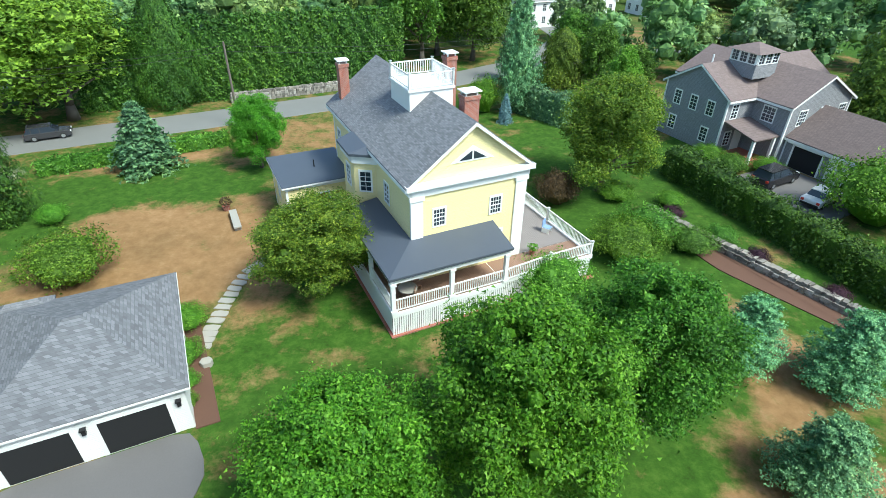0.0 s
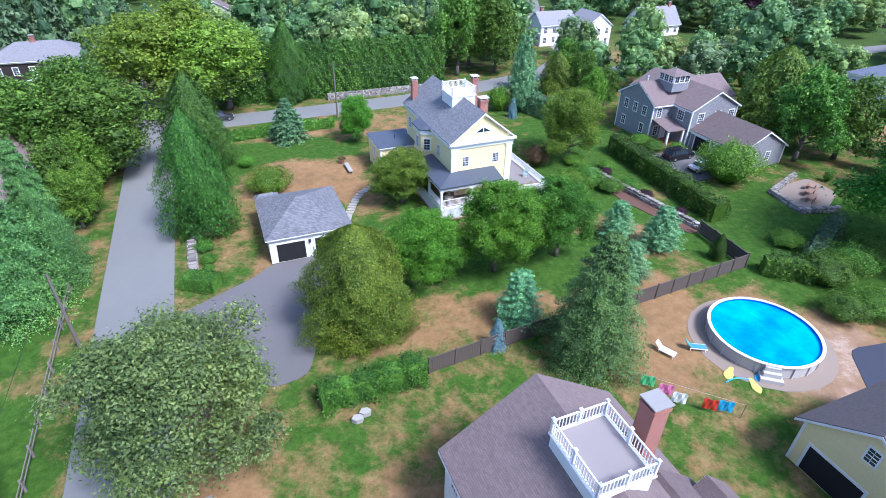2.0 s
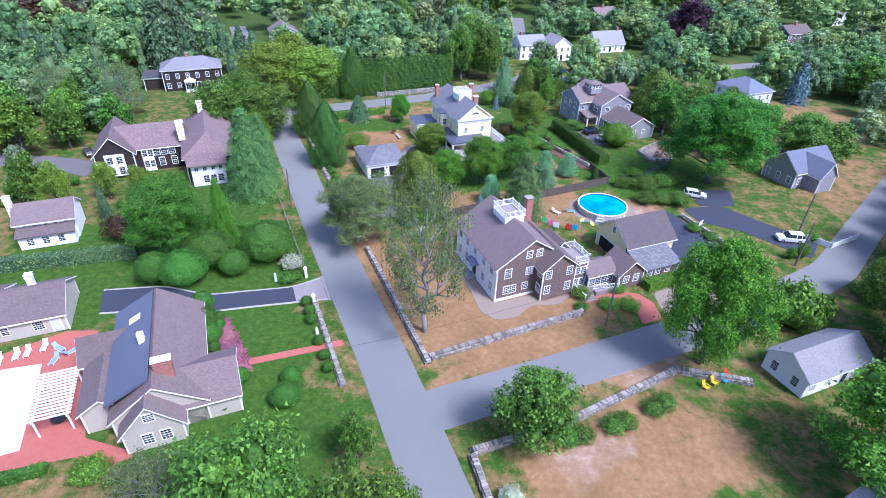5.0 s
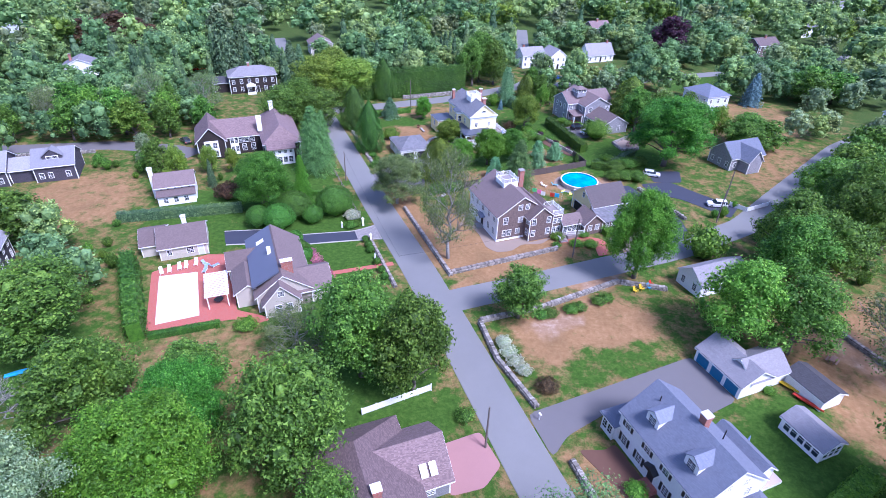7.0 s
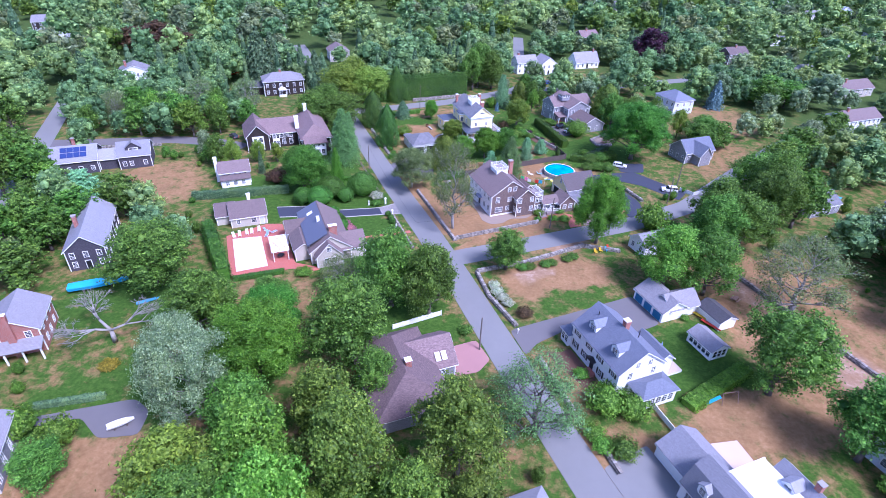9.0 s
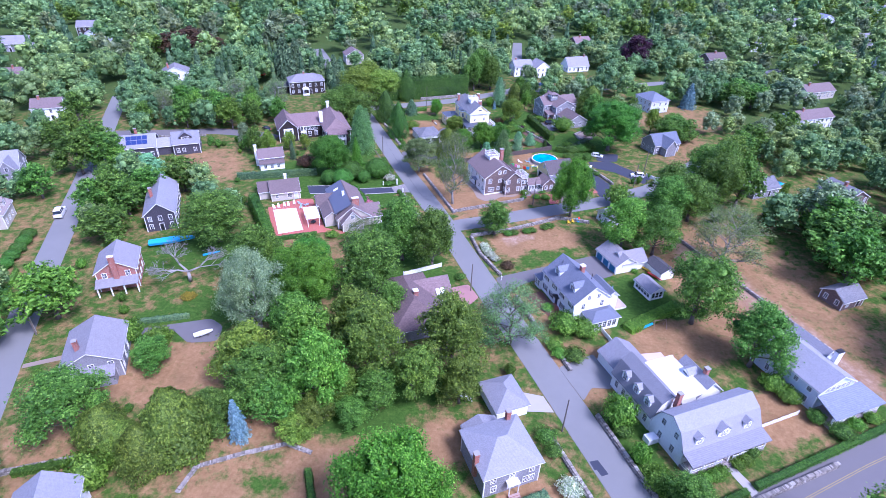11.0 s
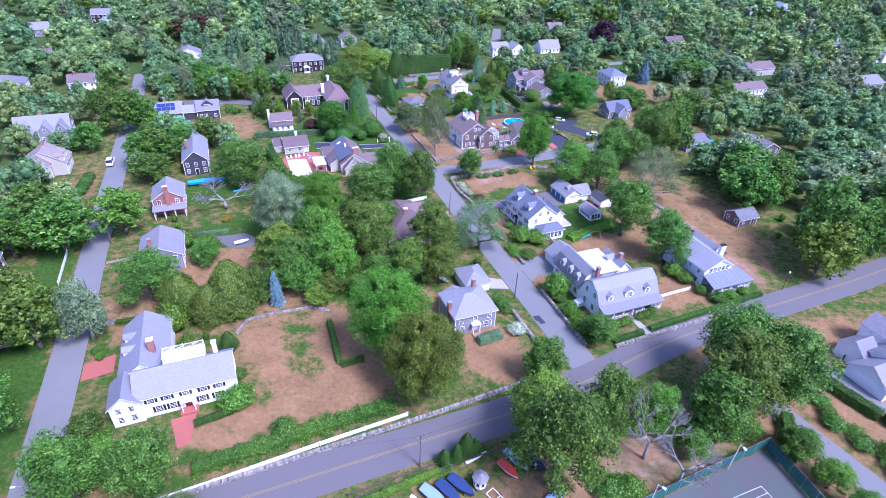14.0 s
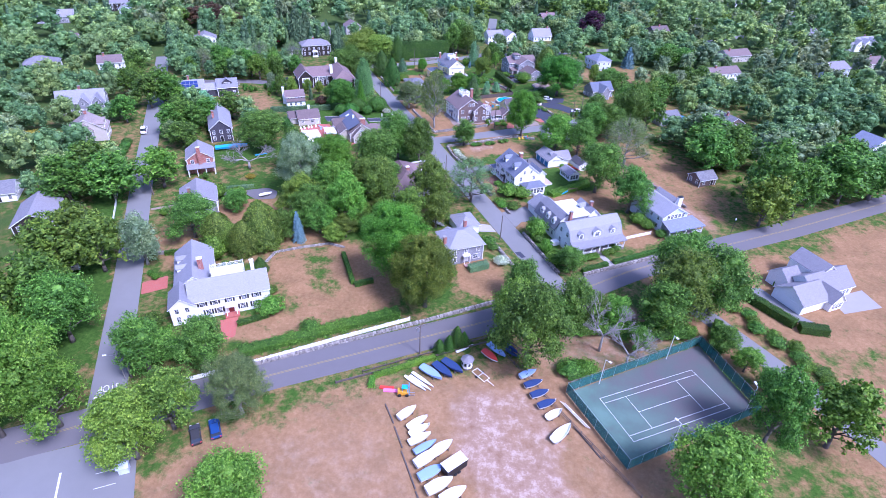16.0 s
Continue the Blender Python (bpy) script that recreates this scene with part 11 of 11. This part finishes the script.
    rf = thing("garden_rail", "weathered grey post and rail fence along the lane", "fence", -31.8, 24, 0, -89)
    pm = Mesh().box(-0.08, 0.08, -0.08, 0.08, 0, 1.2).data("post", OLDRAIL)
    for i in range(12):
        part("post", pm, None, rf, at=pose(i * 2.9, 0, 0))
    for z in (0.5, 0.95):
        part("rail", Mesh().box(0, 31.9, -0.03, 0.03, z, z + 0.1), OLDRAIL, rf)
    # basketball hoop, bins
    h = thing("basketball_hoop", "basketball hoop on a pole beside the drive", "basketball hoop", 37.6, -21.4, 0, 200)
    part("pole", Mesh().rod((0, 0, 0), (0, 0, 3.0), 0.07), STEEL, h)
    part("backboard", Mesh().box(-0.7, 0.7, -0.42, -0.38, 2.8, 3.7), GELCOAT, h)
    part("hoop", Mesh().rod((-0.22, -0.45, 3.0), (-0.22, -0.85, 3.0), 0.02, n=5).rod((0.22, -0.45, 3.0), (0.22, -0.85, 3.0), 0.02, n=5).rod((-0.22, -0.85, 3.0), (0.22, -0.85, 3.0), 0.02, n=5), ORANGE, h)
    for i, (a, b_, mt) in enumerate(((22.6, -35.2, NAVY), (23.5, -35.5, BLACK))):
        w = thing("wheeled_bin", "dark wheeled rubbish bin by the road", "bin", a, b_, 0, 20 * i)
        part("body", Mesh().add([(-0.25, -0.28, 0.05), (0.25, -0.28, 0.05), (0.25, 0.28, 0.05), (-0.25, 0.28, 0.05), (-0.32, -0.36, 1.0), (0.32, -0.36, 1.0), (0.32, 0.36, 1.0), (-0.32, 0.36, 1.0)],
             [(3, 2, 1, 0), (4, 5, 6, 7), (0, 1, 5, 4), (1, 2, 6, 5), (2, 3, 7, 6), (3, 0, 4, 7)]), mt, w)
        part("lid", Mesh().box(-0.35, 0.35, -0.4, 0.4, 1.0, 1.07), mt, w)
        for s in (-1, 1):
            part("wheel", Mesh().rod((s * 0.24, 0.3, 0.12), (s * 0.3, 0.3, 0.12), 0.12, n=10), TYRE, w)
    # yellow garden chairs
    for a, b_, mt, lab in ((11.4, -50.0, YELLOWC, "yellow wooden garden chair on the lawn"), (13.0, -49.8, YELLOWC, "yellow wooden garden chair on the lawn"), (14.6, -50.0, CYAN, "blue wooden garden chair on the lawn"), (15.6, -49.4, REDC, "red wooden garden chair on the lawn")):
        c = thing("garden_chair", lab, "chair", a, b_, 0, 10)
        for i in range(5):
            part("seat_slat", Mesh().box(-0.3, 0.3, -0.35 + i * 0.13, -0.24 + i * 0.13, 0.36 - i * 0.02, 0.39 - i * 0.02), mt, c)
            part("back_slat", Mesh().add([(-0.3 + i * 0.125, 0.28, 0.3), (-0.2 + i * 0.125, 0.28, 0.3), (-0.2 + i * 0.125, 0.6, 1.05), (-0.3 + i * 0.125, 0.6, 1.05), (-0.3 + i * 0.125, 0.31, 0.3), (-0.2 + i * 0.125, 0.31, 0.3), (-0.2 + i * 0.125, 0.63, 1.05), (-0.3 + i * 0.125, 0.63, 1.05)],
                 [(0, 1, 2, 3), (7, 6, 5, 4), (0, 4, 5, 1), (2, 6, 7, 3), (0, 3, 7, 4), (1, 5, 6, 2)]), mt, c)
        for x in (-0.34, 0.3):
            part("armrest", Mesh().box(x, x + 0.08, -0.4, 0.35, 0.55, 0.58).box(x, x + 0.05, -0.36, -0.3, 0, 0.55).box(x, x + 0.05, 0.28, 0.34, 0, 0.55), mt, c)
    for a, b_, lab in ((30.2, -76.4, "wooden picnic table under the trees"), (58.5, 13.2, "wooden seat at the fire pit"), (60.4, 14.4, "wooden seat at the fire pit"), (57.0, 11.8, "wooden seat at the fire pit")):
        t = thing("picnic_table", lab, "table", a, b_, 0, 20)
        part("tabletop", Mesh().box(-0.9, 0.9, -0.38, 0.38, 0.7, 0.75), PLANK, t)
        for s in (-1, 1):
            part("bench_board", Mesh().box(-0.9, 0.9, s * 0.72 - 0.13, s * 0.72 + 0.13, 0.42, 0.46), PLANK, t)
            part("leg", Mesh().box(s * 0.6 - 0.04, s * 0.6 + 0.04, -0.72, 0.72, 0.36, 0.42).box(s * 0.6 - 0.04, s * 0.6 + 0.04, -0.4, -0.3, 0, 0.7).box(s * 0.6 - 0.04, s * 0.6 + 0.04, 0.3, 0.4, 0, 0.7), PLANK, t)
    s = thing("play_set", "wooden swing frame with blue slide", "play set", 6.0, -98.4, 0, -10)
    part("frame", Mesh().rod((-1.6, -0.8, 0), (-1.5, 0, 2.2), 0.07).rod((-1.6, 0.8, 0), (-1.5, 0, 2.2), 0.07).rod((1.6, -0.8, 0), (1.5, 0, 2.2), 0.07).rod((1.6, 0.8, 0), (1.5, 0, 2.2), 0.07).rod((-1.5, 0, 2.2), (1.5, 0, 2.2), 0.07), PLANK, s)
    part("slide", Mesh().add([(-1.8, -0.3, 1.4), (-1.8, 0.3, 1.4), (-4.2, 0.3, 0.15), (-4.2, -0.3, 0.15), (-1.8, -0.3, 1.5), (-1.8, 0.3, 1.5), (-4.2, 0.3, 0.25), (-4.2, -0.3, 0.25)],
         [(0, 1, 2, 3), (7, 6, 5, 4), (0, 4, 5, 1), (2, 6, 7, 3), (0, 3, 7, 4), (1, 5, 6, 2)]), CYAN, s)
    u = thing("sunshade", "closed blue sunshade and table on the deck", "sunshade", 2.6, -84.4, 0.6)
    part("pole", Mesh().rod((0, 0, 0), (0, 0, 2.4), 0.03), STEEL, u)
    part("canopy", Mesh().rod((0, 0, 0.95), (0, 0, 2.3), 0.25, 0.05, 8), PALEBLUEC, u)
    part("tabletop", Mesh().prism([(0.6 * math.cos(k), 0.6 * math.sin(k)) for k in np.linspace(0, 2 * math.pi, 15)[:-1]], 0.7, 0.74), FLAG, u)
    part("foot", Mesh().rod((0, 0, 0), (0, 0, 0.08), 0.3), STEEL, u)
    single("mailbox", Mesh().box(-0.05, 0.05, -0.05, 0.05, 0, 1.1).box(-0.12, 0.12, -0.25, 0.25, 1.1, 1.35), GELCOAT, "white mailbox on a post by the lane", "mailbox", -21.2, -70.4)
    single("back_pool", Mesh().prism([(0, 0), (9, 0), (9, 4), (0, 4)], 0, 0.04), CYAN, "small turquoise pool seen between trees", "pool", 94, -50, 0.02, 15)


garden_things()
